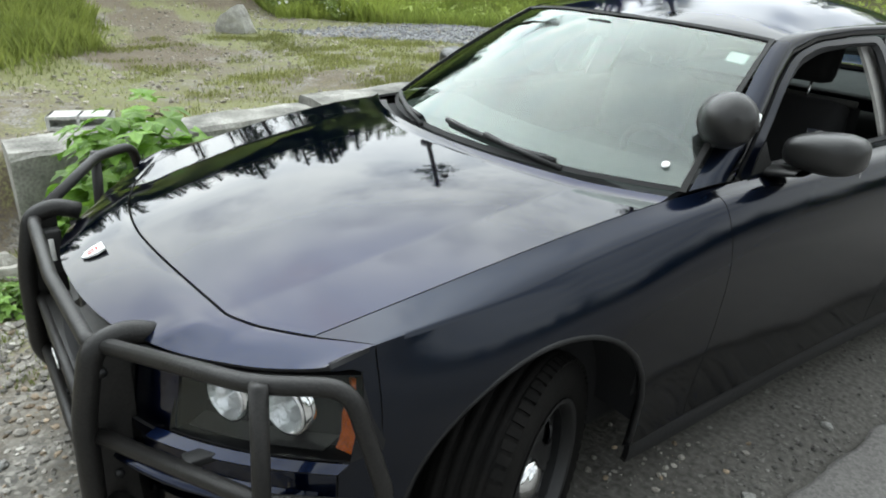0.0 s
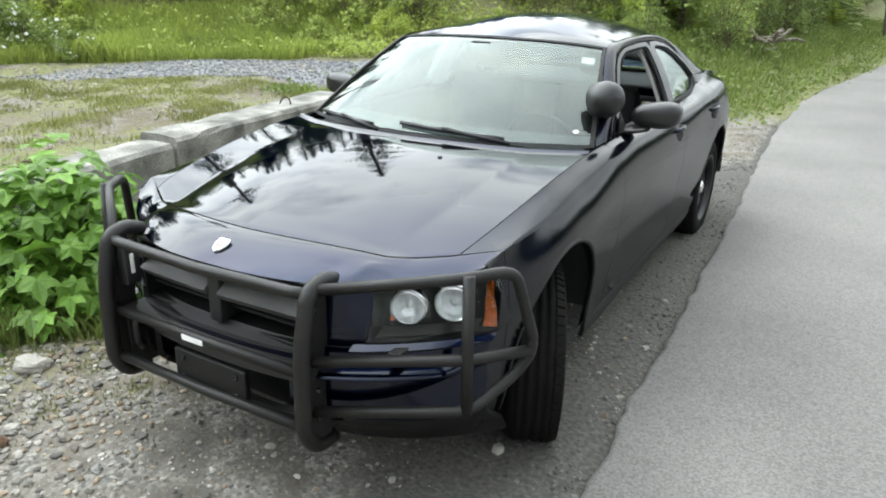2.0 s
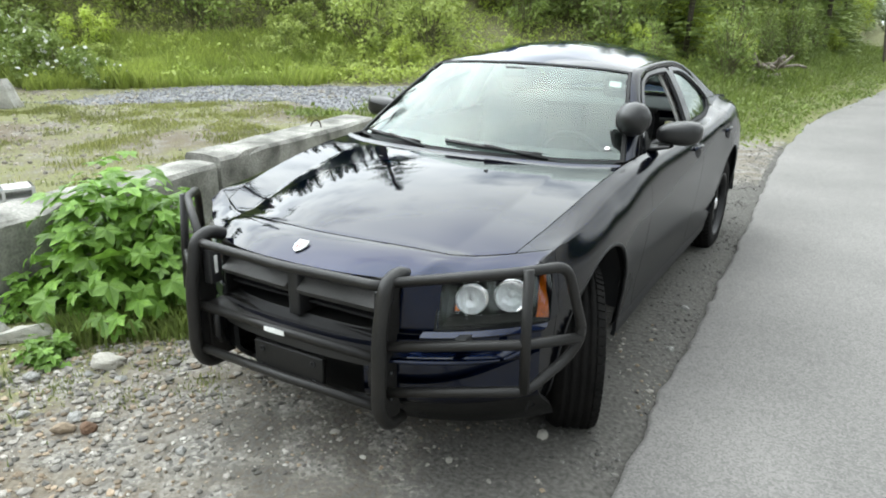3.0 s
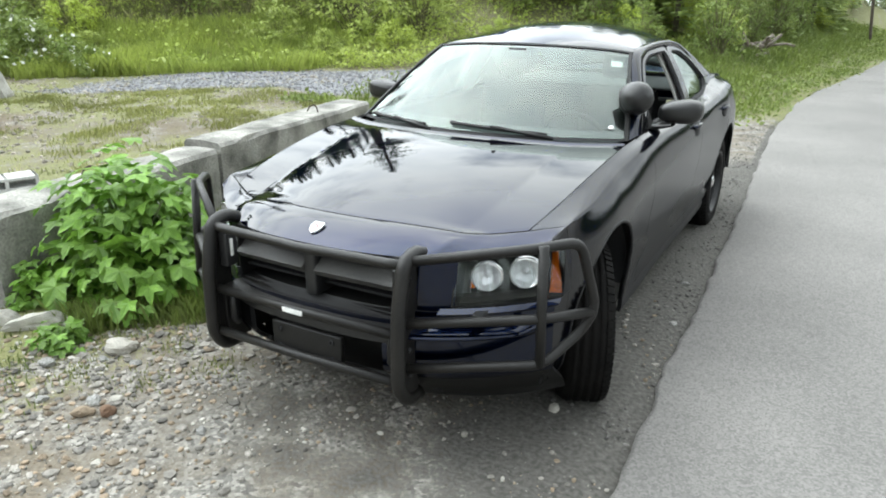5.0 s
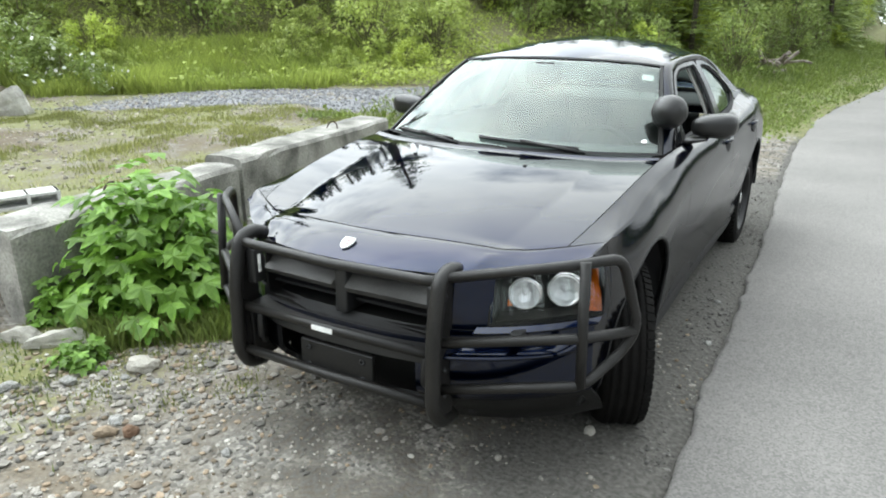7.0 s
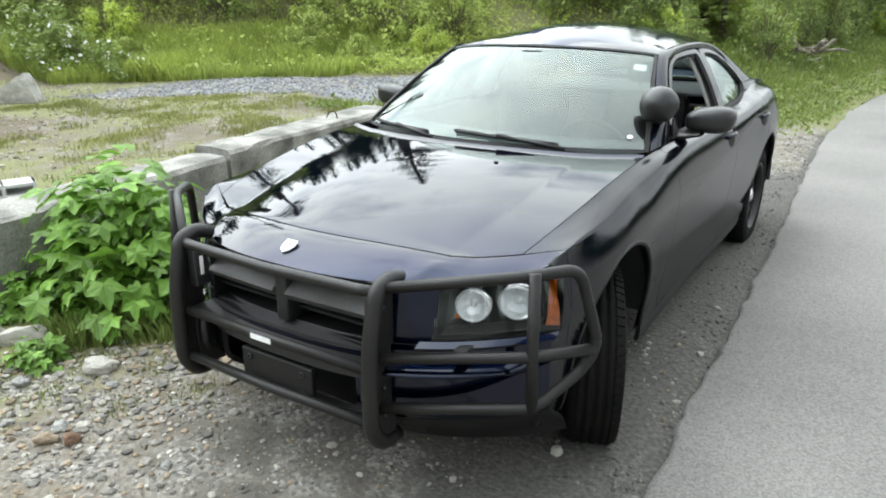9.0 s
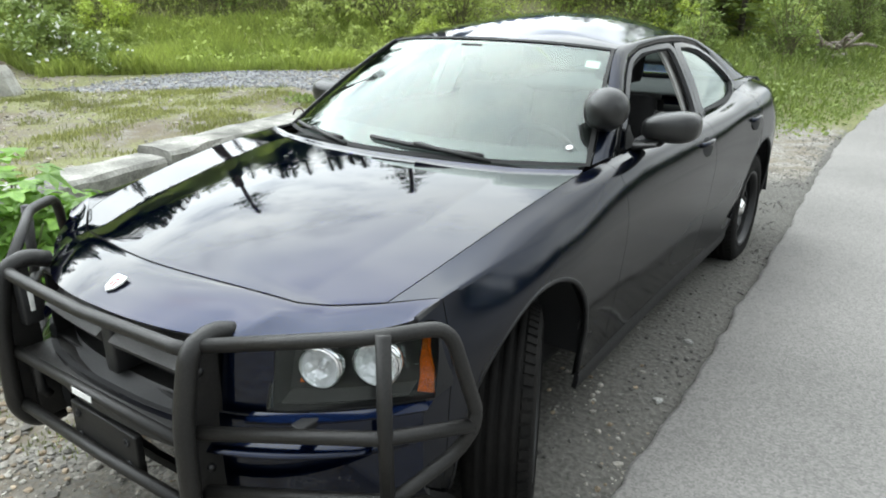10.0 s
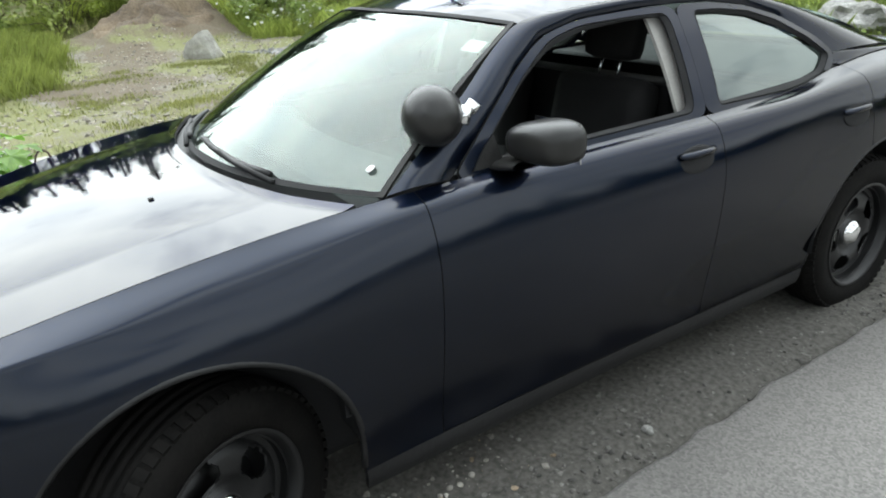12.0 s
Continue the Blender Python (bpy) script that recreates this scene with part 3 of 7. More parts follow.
def lifting_loop(x, y, z, turn):
    bm = bmesh.new()
    pts = [(0.05 * math.cos(a), 0, 0.075 * math.sin(a)) for a in [math.pi * k / 10 for k in range(11)]]
    tube(bm, [(0.045, 0, -0.05)] + pts + [(-0.045, 0, -0.05)], 0.007, 8)
    ob = finish("lifting_loop", bm, material("rusty_bar", (0.09, 0.06, 0.05), 0.8, 0.3, 0.3, 20, 90, 0.4))
    ob.matrix_world = pose(x, y, z, 0, 12, turn)
    tagged(ob, "rusty steel lifting loop on a concrete block", "lifting loop")


BLOCKS = [concrete_block(0.17, 2.1, 0.56, 0.4, 0.0, 2), concrete_block(2.13, 4.62, 0.605, 0.42, -0.01, 3)]
lifting_loop(-2.93, 3.72, 0.6, 30)
lifting_loop(-2.62, 1.02, 0.565, 60)


def hollow_block():
    """A hollow concrete masonry block lying on its side, its cores showing."""
    bm = bmesh.new()
    L, W, H, t = 0.185, 0.045, 0.09, 0.022
    for x0, x1 in ((-L, -L + t), (-t / 2, t / 2), (L - t, L)):
        box(bm, x0, x1, -H, H, 0, 2 * W, 0.004)
    for y0, y1 in ((0, t), (2 * W - t, 2 * W)):
        box(bm, -L, L, -H + 0.001, H - 0.001, y0, y1, 0.004)
    box(bm, -L + 0.01, L - 0.01, 0.02, 0.03, 0.01, 2 * W - 0.01)
    ob = finish("hollow_block", bm, material("pale_concrete", (0.6, 0.6, 0.57), 0.9, 0, 0.2, 12, 120, 0.4), smooth=False)
    ob.matrix_world = pose(-2.95, 0.64, 0.52, 0, 0, 68)
    tagged(ob, "pale hollow concrete block lying on the wall", "concrete block")


hollow_block()


def stone_mesh(name, seed, rough=0.28, sub=3):
    """An irregular stone of about unit size."""
    r = random.Random(seed)
    off = Vector((r.uniform(-50, 50), r.uniform(-50, 50), 0))
    bm = bmesh.new()
    bmesh.ops.create_icosphere(bm, subdivisions=sub, radius=0.5)
    for v in bm.verts:
        n = noise.fractal(v.co * 2.2 + off, 1.0, 2.0, 3)
        c = noise.cell(v.co * 2.0 + off)
        v.co *= 1 + rough * n + 0.18 * rough * c
    me = bpy.data.meshes.new(name)
    bm.to_mesh(me)
    bm.free()
    return me


def stone(name, me, mat, x, y, z, sx, sy, sz, turn, label, category="stone", group=""):
    me = me.copy()
    me.materials.append(mat)
    ob = new(name, me)
    ob.matrix_world = Matrix.LocRotScale((x, y, z), Euler((0.15, 0.1, turn)), (sx, sy, sz))
    return tagged(ob, label, category, group)


STONES = [stone_mesh("stone_%d" % k, 40 + k, 0.32) for k in range(4)]
CRAG = stone_mesh("crag", 61, 0.55, 4)


def wedge_mesh(name):
    """A split boulder: flat faces that meet at a point."""
    bm = bmesh.new()
    for p in ((-0.5, -0.25, -0.2), (0.45, -0.35, -0.2), (0.5, 0.3, -0.2), (-0.42, 0.35, -0.2), (-0.48, -0.2, 0.08), (-0.2, -0.22, 0.34), (0.1, -0.12, 0.55), (0.2, 0.05, 0.52), (0.44, -0.1, 0.1), (-0.1, 0.25, 0.3), (0.3, -0.32, 0.12)):
        bm.verts.new(p)
    bmesh.ops.convex_hull(bm, input=bm.verts[:])
    bmesh.ops.subdivide_edges(bm, edges=bm.edges[:], cuts=3, use_grid_fill=True)
    for v in bm.verts:
        v.co += v.co.normalized() * 0.05 * noise.fractal(v.co * 4, 1.0, 2.0, 3)
    me = bpy.data.meshes.new(name)
    bm.to_mesh(me)
    bm.free()
    return me


PALECONC = material("pale_broken_concrete", (0.5, 0.48, 0.43), 0.92, 0, 0.25, 7, 70, 0.5, color2=(0.36, 0.345, 0.305))
FLATROCK = material("dull_grey_stone", (0.2, 0.195, 0.185), 0.9, 0, 0.25, 8, 60, 0.4, color2=(0.15, 0.147, 0.14))
RUSTROCK = material("rust_brown_stone", (0.17, 0.1, 0.06), 0.9, 0, 0.3, 8, 60, 0.4)
stone("boulder", wedge_mesh("wedge"), BOULDER, -8.45, 3.65, 0.48, 0.55, 0.42, 0.56, 0.75, "angular pale grey boulder beside the dirt mound", "boulder")
stone("boulder", CRAG, ROCK, -2.1, 9.3, 0.52, 1.3, 0.7, 0.5, 2.4, "pale flat boulder in the grass", "boulder")
stone("stone", STONES[0], FLATROCK, 1.02, 0.87, -0.03, 0.15, 0.11, 0.05, 0.4, "flat grey stone on the gravel", "stone", "loose stones")
PALE = material("pale_stone", (0.47, 0.445, 0.39), 0.85, 0, 0.2, 14, 90, 0.4)
stone("stone", STONES[1], PALE, -1.31, 0.16, ground_z(-1.31, 0.16) + 0.025, 0.16, 0.105, 0.095, 0.9, "smooth pale stone on the gravel", "stone", "loose stones")
for k, (x, y, s) in enumerate(((-1.0, -0.22, 0.075), (-0.93, -0.16, 0.06), (-1.5, -0.12, 0.09), (-1.23, -0.33, 0.06), (0.82, 0.75, 0.06), (-1.3, 0.05, 0.05), (-1.12, 0.1, 0.06),
                               (-0.6, -0.5, 0.05), (-1.7, -0.3, 0.1), (-0.4, -0.15, 0.05), (0.5, -0.2, 0.045), (1.08, 1.9, 0.05), (1.02, 2.5, 0.05))):
    stone("stone", STONES[k % 4], (ROCK, PALE, ROCK)[k % 3], x, y, ground_z(x, y) + s * 0.12, s, s * 0.8, s * 0.55, k * 1.3, "small weathered stone on the gravel", "stone", "loose stones")
stone("stone", STONES[2], RUSTROCK, -0.86, -0.25, ground_z(-0.86, -0.25) + 0.015, 0.065, 0.06, 0.055, 0.6, "rust-brown stone on the gravel", "stone", "loose stones")
stone("stone", STONES[3], TANSTONE, -0.95, -0.3, ground_z(-0.95, -0.3) + 0.015, 0.09, 0.055, 0.05, 1.0, "tan stone on the gravel", "stone", "loose stones")
for k, (x, y, sx, sy, t) in enumerate(((-1.92, 0.12, 0.36, 0.16, 0.85), (-2.16, 0.04, 0.26, 0.16, 0.5), (-1.5, 0.85, 0.3, 0.18, 0.9))):
    stone("concrete_fragment", wedge_mesh("fragment"), PALECONC, x, y, ground_z(x, y) + 0.02, sx, sy, 0.13, t, "broken pale concrete slab at the wall foot", "concrete fragment", "slab fragments")


def dirt_mound(cx, cy, rx, ry):
    """A heap of dug earth with clods, its foot buried in the ground."""
    bm = bmesh.new()

    def fn(s, t):
        a, q = 2 * math.pi * s, t
        x, y = cx + rx * q * math.cos(a), cy + ry * q * math.sin(a)
        lump = 0.11 * noise.fractal(Vector((x * 2.3, y * 2.3, 1.0)), 1.0, 2.0, 5)
        return Vector((x, y, ground_z(x, y) + 0.08 + lump - 0.3 * q ** 4 + 0.12 * (1 - q) ** 2))
    grid(bm, fn, 90, 34)
    bmesh.ops.remove_doubles(bm, verts=bm.verts[:], dist=0.002)
    bmesh.ops.recalc_face_normals(bm, faces=bm.faces[:])
    tagged(finish("dirt_mound", bm, MOUNDSOIL), "heap of brown dug earth beside the track", "mound")


MOUNDSOIL = material("dug_earth", (0.2, 0.152, 0.1), 0.95, 0, 0.35, 1.6, 22, 0.8, color2=(0.085, 0.063, 0.042), dist=0.03)
dirt_mound(-12.5, 3.9, 1.9, 1.5)


def bare_earth(cx, cy, rx, ry):
    """Low broken ground of red-brown soil past the wall's end."""
    bm = bmesh.new()

    def fn(s, t):
        a, q = 2 * math.pi * s, t * (1 + 0.25 * noise.noise(Vector((math.cos(2 * math.pi * s) * 1.5, math.sin(2 * math.pi * s) * 1.5, 4))))
        x, y = cx + rx * q * math.cos(a), cy + ry * q * math.sin(a)
        lump = 0.05 * noise.fractal(Vector((x * 4, y * 4, 2.0)), 1.0, 2.0, 4)
        return Vector((x, y, ground_z(x, y) + 0.035 + lump - 0.12 * t ** 5))
    grid(bm, fn, 80, 30)
    bmesh.ops.remove_doubles(bm, verts=bm.verts[:], dist=0.002)
    bmesh.ops.recalc_face_normals(bm, faces=bm.faces[:])
    tagged(finish("earth_patch", bm, REDSOIL), "bare red-brown earth past the end of the wall", "earth")


REDSOIL = material("red_brown_earth", (0.17, 0.115, 0.07), 0.95, 0, 0.35, 2.2, 26, 0.8, color2=(0.08, 0.05, 0.032), dist=0.02)
bare_earth(-4.5, -0.35, 1.5, 0.6)


def scatter(name, n, place, lo, hi, mat, label, seed, flat=0.6):
    """Loose stones, each an uneven little polyhedron."""
    r = np.random.RandomState(seed)
    rr_ = random.Random(seed)
    bm = bmesh.new()
    bmesh.ops.create_icosphere(bm, subdivisions=1, radius=0.5)
    base = np.array([v.co for v in bm.verts])
    tri = np.array([[v.index for v in f.verts] for f in bm.faces])
    bm.free()
    vs, fs = [], []
    k = 0
    while k < n:
        got = place(rr_)
        if not got:
            continue
        x, y, f = got
        s = (lo + (hi - lo) * rr_.random() ** 3.6) * f
        a = rr_.uniform(0, 6.28)
        m = np.array([[math.cos(a), -math.sin(a), 0], [math.sin(a), math.cos(a), 0], [0, 0, 1]])
        p = base * (1 + 0.55 * (r.rand(len(base), 1) - 0.5)) * np.array([s, s * rr_.uniform(0.6, 1), s * rr_.uniform(0.35, flat + 0.15)])
        vs.append(p @ m.T + np.array([x, y, ground_z(x, y) + 0.1 * s]))
        fs.append(tri + k * len(base))
        k += 1
    ob = from_arrays(name, np.concatenate(vs).tolist(), np.concatenate(fs).tolist(), mat)
    tagged(ob, label, "gravel", kind="stuff")


def shoulder_place(r):
    x, y = r.uniform(-2.2, 1.2), r.uniform(-1.7, 2.2)
    if x < wall_x(y) + 0.3 or x > ROAD_EDGE(y) - 0.01:
        return None
    if cover(x, y)[0] > 0.55 and r.random() < 0.8:
        return None
    d = 0.1 + 0.9 * smoothstep(0.6, -0.8, x) + 0.15 * smoothstep(0.3, -0.5, y)
    if noise.noise(Vector((x * 1.3, y * 1.3, 4))) * 0.9 + 0.5 * noise.noise(Vector((x * 4, y * 4, 1))) + 0.85 * d < r.random():
        return None
    return x, y, 0.8 + 0.5 * smoothstep(0.0, -1.3, x)


def kerb_place(r):
    y = r.uniform(0.6, 9)
    e = ROAD_EDGE(y)
    x = e - abs(r.gauss(0.0, 0.22)) - 0.01
    if x < 0.2 or noise.noise(Vector((x * 2.5, y * 2.5, 8))) + 0.4 < r.random():
        return None
    return x, y, 0.85


def terrace_place(r):
    x, y = r.uniform(-11, -2.7), r.uniform(-0.6, 9)
    if x > wall_x(y) - 0.25 or y > HILL_TOE(x) - 0.1:
        return None
    return (x, y, 1.0) if noise.noise(Vector((x * 0.9, y * 0.9, 2))) + 0.45 > r.random() else None


def crushed_place(r):
    x, y = r.uniform(-9.5, -3.2), r.uniform(2, 11)
    return (x, y, 1.0) if cover(x, y)[2] > 0.35 and r.random() < 0.9 else None


scatter("shoulder_gravel", 8600, shoulder_place, 0.005, 0.04, PEBBLES, "loose grey gravel on the shoulder", 3)
scatter("shoulder_gravel", 3900, shoulder_place, 0.005, 0.038, TANSTONE, "tan stones among the gravel", 33)
scatter("shoulder_gravel", 1300, shoulder_place, 0.005, 0.036, PALEGRAVEL, "pale stones among the gravel", 34)
scatter("shoulder_stones", 380, shoulder_place, 0.028, 0.07, PEBBLES, "larger grey stones among the gravel", 13, 0.45)
scatter("shoulder_stones", 140, shoulder_place, 0.028, 0.06, TANSTONE, "larger tan stones among the gravel", 14, 0.45)
scatter("road_edge_gravel", 3800, kerb_place, 0.005, 0.032, GRIT, "fine loose gravel along the asphalt edge", 4)
scatter("terrace_stones", 6800, terrace_place, 0.012, 0.065, TSTONE, "scattered pale stones on the terrace", 5)
scatter("crushed_stone", 6400, crushed_place, 0.014, 0.07, GREYSTONES, "strip of blue-grey crushed stone on the terrace", 6)


# ---- the car ----
car = new("police_car")
tagged(car, "dark navy sedan with a black front push bumper, parked on gravel", "car")

AXLE_F, AXLE_R, WHEEL_R = 1.035, 4.0, 0.362
# control lines along the length: (y, x, z)
SEAM = spline([(0.4, 0.7635, 0.8859), (0.5688, 0.7883, 0.9219), (0.7375, 0.8036, 0.9524), (0.9063, 0.8117, 0.9778), (1.075, 0.8149, 0.9985), (1.2437, 0.8153, 1.0148), (1.4125, 0.8153, 1.0272), (1.5813, 0.817, 1.0362), (1.75, 0.8228, 1.042), (2.4, 0.83, 1.045), (3.1, 0.828, 1.045), (3.5, 0.81, 1.052), (3.8, 0.775, 1.085), (4.1, 0.755, 1.105), (4.45, 0.735, 1.098), (4.74, 0.7, 1.065)])
CREST = spline([(0.4, 0.8745, 0.8795), (0.55, 0.8888, 0.9131), (0.7, 0.893, 0.923), (0.85, 0.896, 0.929), (1.0, 0.897, 0.936), (1.15, 0.896, 0.947), (1.3, 0.893, 0.957), (1.45, 0.892, 0.973), (1.6, 0.892, 0.99), (1.8, 0.893, 1.002), (2.4, 0.896, 1.004), (3.0, 0.898, 1.002), (3.4, 0.9, 1.014), (3.7, 0.896, 1.032), (4.1, 0.88, 1.042), (4.45, 0.85, 1.035), (4.74, 0.775, 1.005)])
WAIST = spline([(0.40, 0.885, 0.72), (0.58, 0.92, 0.76), (0.8, 0.946, 0.785), (1.0, 0.953, 0.805), (1.2, 0.951, 0.815), (1.6, 0.94, 0.84), (2.4, 0.937, 0.85), (3.0, 0.938, 0.855),
                (3.5, 0.938, 0.87), (4.0, 0.945, 0.88), (4.45, 0.915, 0.87), (4.74, 0.84, 0.86)])
MID = spline([(0.40, 0.875, 0.55), (0.58, 0.912, 0.58), (0.8, 0.941, 0.62), (1.2, 0.947, 0.62), (1.6, 0.927, 0.6), (2.4, 0.92, 0.6), (3.0, 0.922, 0.6),
              (3.5, 0.94, 0.62), (4.0, 0.95, 0.64), (4.45, 0.92, 0.62), (4.74, 0.85, 0.6)])
LOW = spline([(0.40, 0.86, 0.36), (0.58, 0.895, 0.36), (0.8, 0.92, 0.36), (1.2, 0.925, 0.36), (1.6, 0.893, 0.36), (2.4, 0.885, 0.36), (3.4, 0.893, 0.36), (4.0, 0.925, 0.36), (4.45, 0.9, 0.38), (4.74, 0.84, 0.4)])
SILL = spline([(0.40, 0.83, 0.2), (1.2, 0.88, 0.2), (2.4, 0.868, 0.2), (3.6, 0.87, 0.2), (4.45, 0.86, 0.24), (4.74, 0.8, 0.3)])


def side_point(y, t):
    """The body's side: t runs from the top seam (0) down to the sill (1)."""
    rows = [(k / 5, *f(y)) for k, f in enumerate((SEAM, CREST, WAIST, MID, LOW, SILL))]
    x, z = spline(rows)(t)
    # a sharp crest along the front fender, rounded off towards the doors
    w = 1 - smoothstep(0.6, 1.15, y)
    if w:
        if t <= 0.2:
            q = t / 0.2
            a = [rows[0][k] + (rows[1][k] - rows[0][k]) * q for k in (1, 2)]
        else:
            a = spline(rows[1:])(t)
        x, z = x + (a[0] - x) * w, z + (a[1] - z) * w
    return Vector((x, y, z))


HOOD_MID = spline([(0.305, 0.8942), (0.4669, 0.9336), (0.6288, 0.9659), (0.7906, 0.992), (0.9525, 1.0125), (1.1144, 1.0282), (1.2763, 1.0399), (1.4381, 1.0482), (1.6, 1.054)])


def nose_y(x):
    """Where the hood's front seam lies: a shallow V that turns back at the creases."""
    x = abs(x)
    return 0.314 + 0.046 * (x / 0.566) ** 1.7 if x < 0.566 else 0.36 + 0.115 * ((x - 0.566) / 0.21) ** 1.2


def cowl_y(x):
    return 1.345 + 0.215 * (abs(x) / 0.818) ** 2.2


def hood_z(x, y):
    sx, sz = SEAM(max(y, 0.4))
    q = min(abs(x) / sx, 1.0)
    zc = HOOD_MID(y)
    # domed middle that falls away to two creases; flatter between them and the fenders
    drop = zc - sz
    c = 0.727
    k = 0.68 + 0.1 * smoothstep(0.4, 0.9, y)
    return zc - k * drop * (min(q, c) / c) ** 2.6 - (1 - k) * drop * max(q - c, 0.0) / (1 - c)


def hood_pt(s, t):
    q = -1 + 2 * s
    y0, y1 = nose_y(q * 0.776), cowl_y(q * 0.815)
    y = y0 + (y1 - y0) * t
    x = q * (SEAM(max(y, 0.47))[0] - 0.004)
    lip = 0.009 * max((t - 0.965) / 0.035, 0.0) ** 1.5
    return Vector((x, y + (0.004 if t == 0 else 0), hood_z(x, y) + lip))


bm = bmesh.new()
grid(bm, hood_pt, 110, 64)
hood = solid(part("hood", bm, PAINT, car), 0.012)

# nose panel between the grille and the hood; its outer end is a sharp edge along the crest
CORNER_Y, EDGE_BACK, EDGE_FRONT = 0.478, 0.562, 0.46


def nose_pt(s, t):
    q = -1 + 2 * s
    a = abs(q)
    cx, cz = SEAM(CORNER_Y)
    ex, ez = CREST(EDGE_BACK)
    if a < 0.9:
        x1 = 0.566 * a / 0.62 if a < 0.62 else 0.566 + (cx - 0.004 - 0.566) * (a - 0.62) / 0.28
        y1 = nose_y(x1)
        z1 = hood_z(x1, y1) - 0.001
        y1 -= 0.003
    else:
        f = (a - 0.9) / 0.1
        x1 = cx + (ex - cx) * f
        y1 = CORNER_Y - 0.003 + (EDGE_BACK - CORNER_Y) * f
        z1 = cz + (ez - cz) * f - 0.001
    fx, fz = CREST(EDGE_FRONT)
    x0 = 0.525 * a / 0.62 if a < 0.62 else 0.525 + (fx - 0.525) * (a - 0.62) / 0.38
    y0 = 0.112 + 0.343 * (x0 / fx) ** 2.5
    z0 = 0.834 + 0.008 * smoothstep(0.42, 0.5, x0) + 0.024 * smoothstep(0.52, 0.85, x0)
    x = x0 + (x1 - x0) * t
    y = y0 + (y1 - y0) * t
    z = z0 + (z1 - z0) * (1 - (1 - t) ** (1.45 - 0.3 * smoothstep(0.6, 1, a)))
    # raised crease from the corner of the hood down to the grille
    z += 0.007 * math.exp(-abs(a - 0.62) / 0.045) * math.sin(math.pi * min(t * 1.3, 1.0)) ** 0.7
    # the lip over the lamps is rolled forward
    w = smoothstep(0.86, 1.0, a)
    if w:
        yy = EDGE_FRONT + (EDGE_BACK - EDGE_FRONT) * t
        gx, gz = CREST(yy)
        x, y, z = x + (gx - x) * w, y + (yy - y) * w, z + (gz - z) * w
    return Vector((math.copysign(x, q), y, z))


bm = bmesh.new()
grid(bm, nose_pt, 120, 18)
part_nose = solid(part("nose_panel", bm, PAINT, car), 0.01)


def arch_keep(c):
    h = max(c.z - 0.375, 0.0)
    return math.hypot(c.y - AXLE_F, h) > 0.425 and math.hypot(c.y - AXLE_R, h) > 0.412


def side_panel(name, y0, y1, t0=0.0, t1=0.92, nu=40, nv=34, gap=0.0018, front=None):
    bm = bmesh.new()

    def fn(s, t):
        tt = t0 + (t1 - t0) * t
        a = y0 if front is None else front(tt)
        return side_point(a + gap + (y1 - a - 2 * gap) * s, tt)
    grid(bm, fn, nu, nv, True, arch_keep)
    for v in bm.verts:
        if not v.is_boundary:
            continue
        for cy, r in ((AXLE_F, 0.425), (AXLE_R, 0.412)):
            dy, dz = v.co.y - cy, v.co.z - 0.375
            d = math.hypot(dy, max(dz, 0.0))
            if r - 0.022 < d < r + 0.035:
                v.co.y = cy + dy * r / d
                if dz > 0:
                    v.co.z = 0.375 + dz * r / d
    ob = solid(part(name, bm, PAINT_SIDE, car), 0.01)
    mirror_part(ob)
    return ob


side_panel("front_fender", 0.5, 1.735, nu=108, nv=64, front=lambda t: CORNER_Y + (EDGE_BACK - CORNER_Y) * min(t / 0.2, 1.0))
# side of the bumper cover, under the nose panel's edge
side_panel("bumper_side", EDGE_FRONT, EDGE_BACK, t0=0.2, t1=0.9, nu=12, nv=36, front=lambda t: EDGE_FRONT + 0.066 * smoothstep(0.22, 0.25, t) - 0.06 * smoothstep(0.47, 0.5, t))
side_panel("front_door", 1.735, 2.93, t1=0.9, nu=36, nv=36)
side_panel("rear_door", 2.93, 3.86, t1=0.9, nu=50, nv=36)
side_panel("rear_quarter", 3.86, 4.74, nu=60, nv=46)
bm = bmesh.new()
grid(bm, lambda s, t: side_point(1.463 + 2.12 * s, 0.905 + 0.095 * t) + Vector((0.004 * math.sin(t * math.pi), 0, 0)), 30, 5, True)
mirror_part(solid(part("sill_cover", bm, DUSTY, car, "dusty dark sill"), 0.02))


def arch_lip(cy, r):
    bm = bmesh.new()
    pts = []
    for k in range(41):
        a = radians(-12 + 204 * k / 40)
        y, z = cy + (r * math.cos(a) if a > 0 and a < math.pi else math.copysign(r, math.cos(a))), 0.375 + r * math.sin(a)
        best = min((side_point(y, t / 60) for t in range(10, 61)), key=lambda p: abs(p.z - z))
        pts.append((best.x - 0.008, y, z))
    tube(bm, pts, 0.0105, 8)
    mirror_part(part("arch_lip", bm, DUSTY, car))
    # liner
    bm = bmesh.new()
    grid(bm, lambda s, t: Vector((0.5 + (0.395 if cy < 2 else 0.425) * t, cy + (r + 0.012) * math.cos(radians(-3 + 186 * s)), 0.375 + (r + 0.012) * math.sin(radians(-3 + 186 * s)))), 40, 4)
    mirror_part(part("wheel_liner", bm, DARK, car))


arch_lip(AXLE_F, 0.425)
arch_lip(AXLE_R, 0.412)

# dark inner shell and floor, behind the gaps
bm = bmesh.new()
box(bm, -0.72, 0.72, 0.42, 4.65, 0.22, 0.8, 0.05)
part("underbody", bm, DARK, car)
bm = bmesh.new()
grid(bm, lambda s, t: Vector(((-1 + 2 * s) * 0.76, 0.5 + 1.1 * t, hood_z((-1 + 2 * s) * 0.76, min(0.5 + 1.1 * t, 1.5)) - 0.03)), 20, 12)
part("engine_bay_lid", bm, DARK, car)
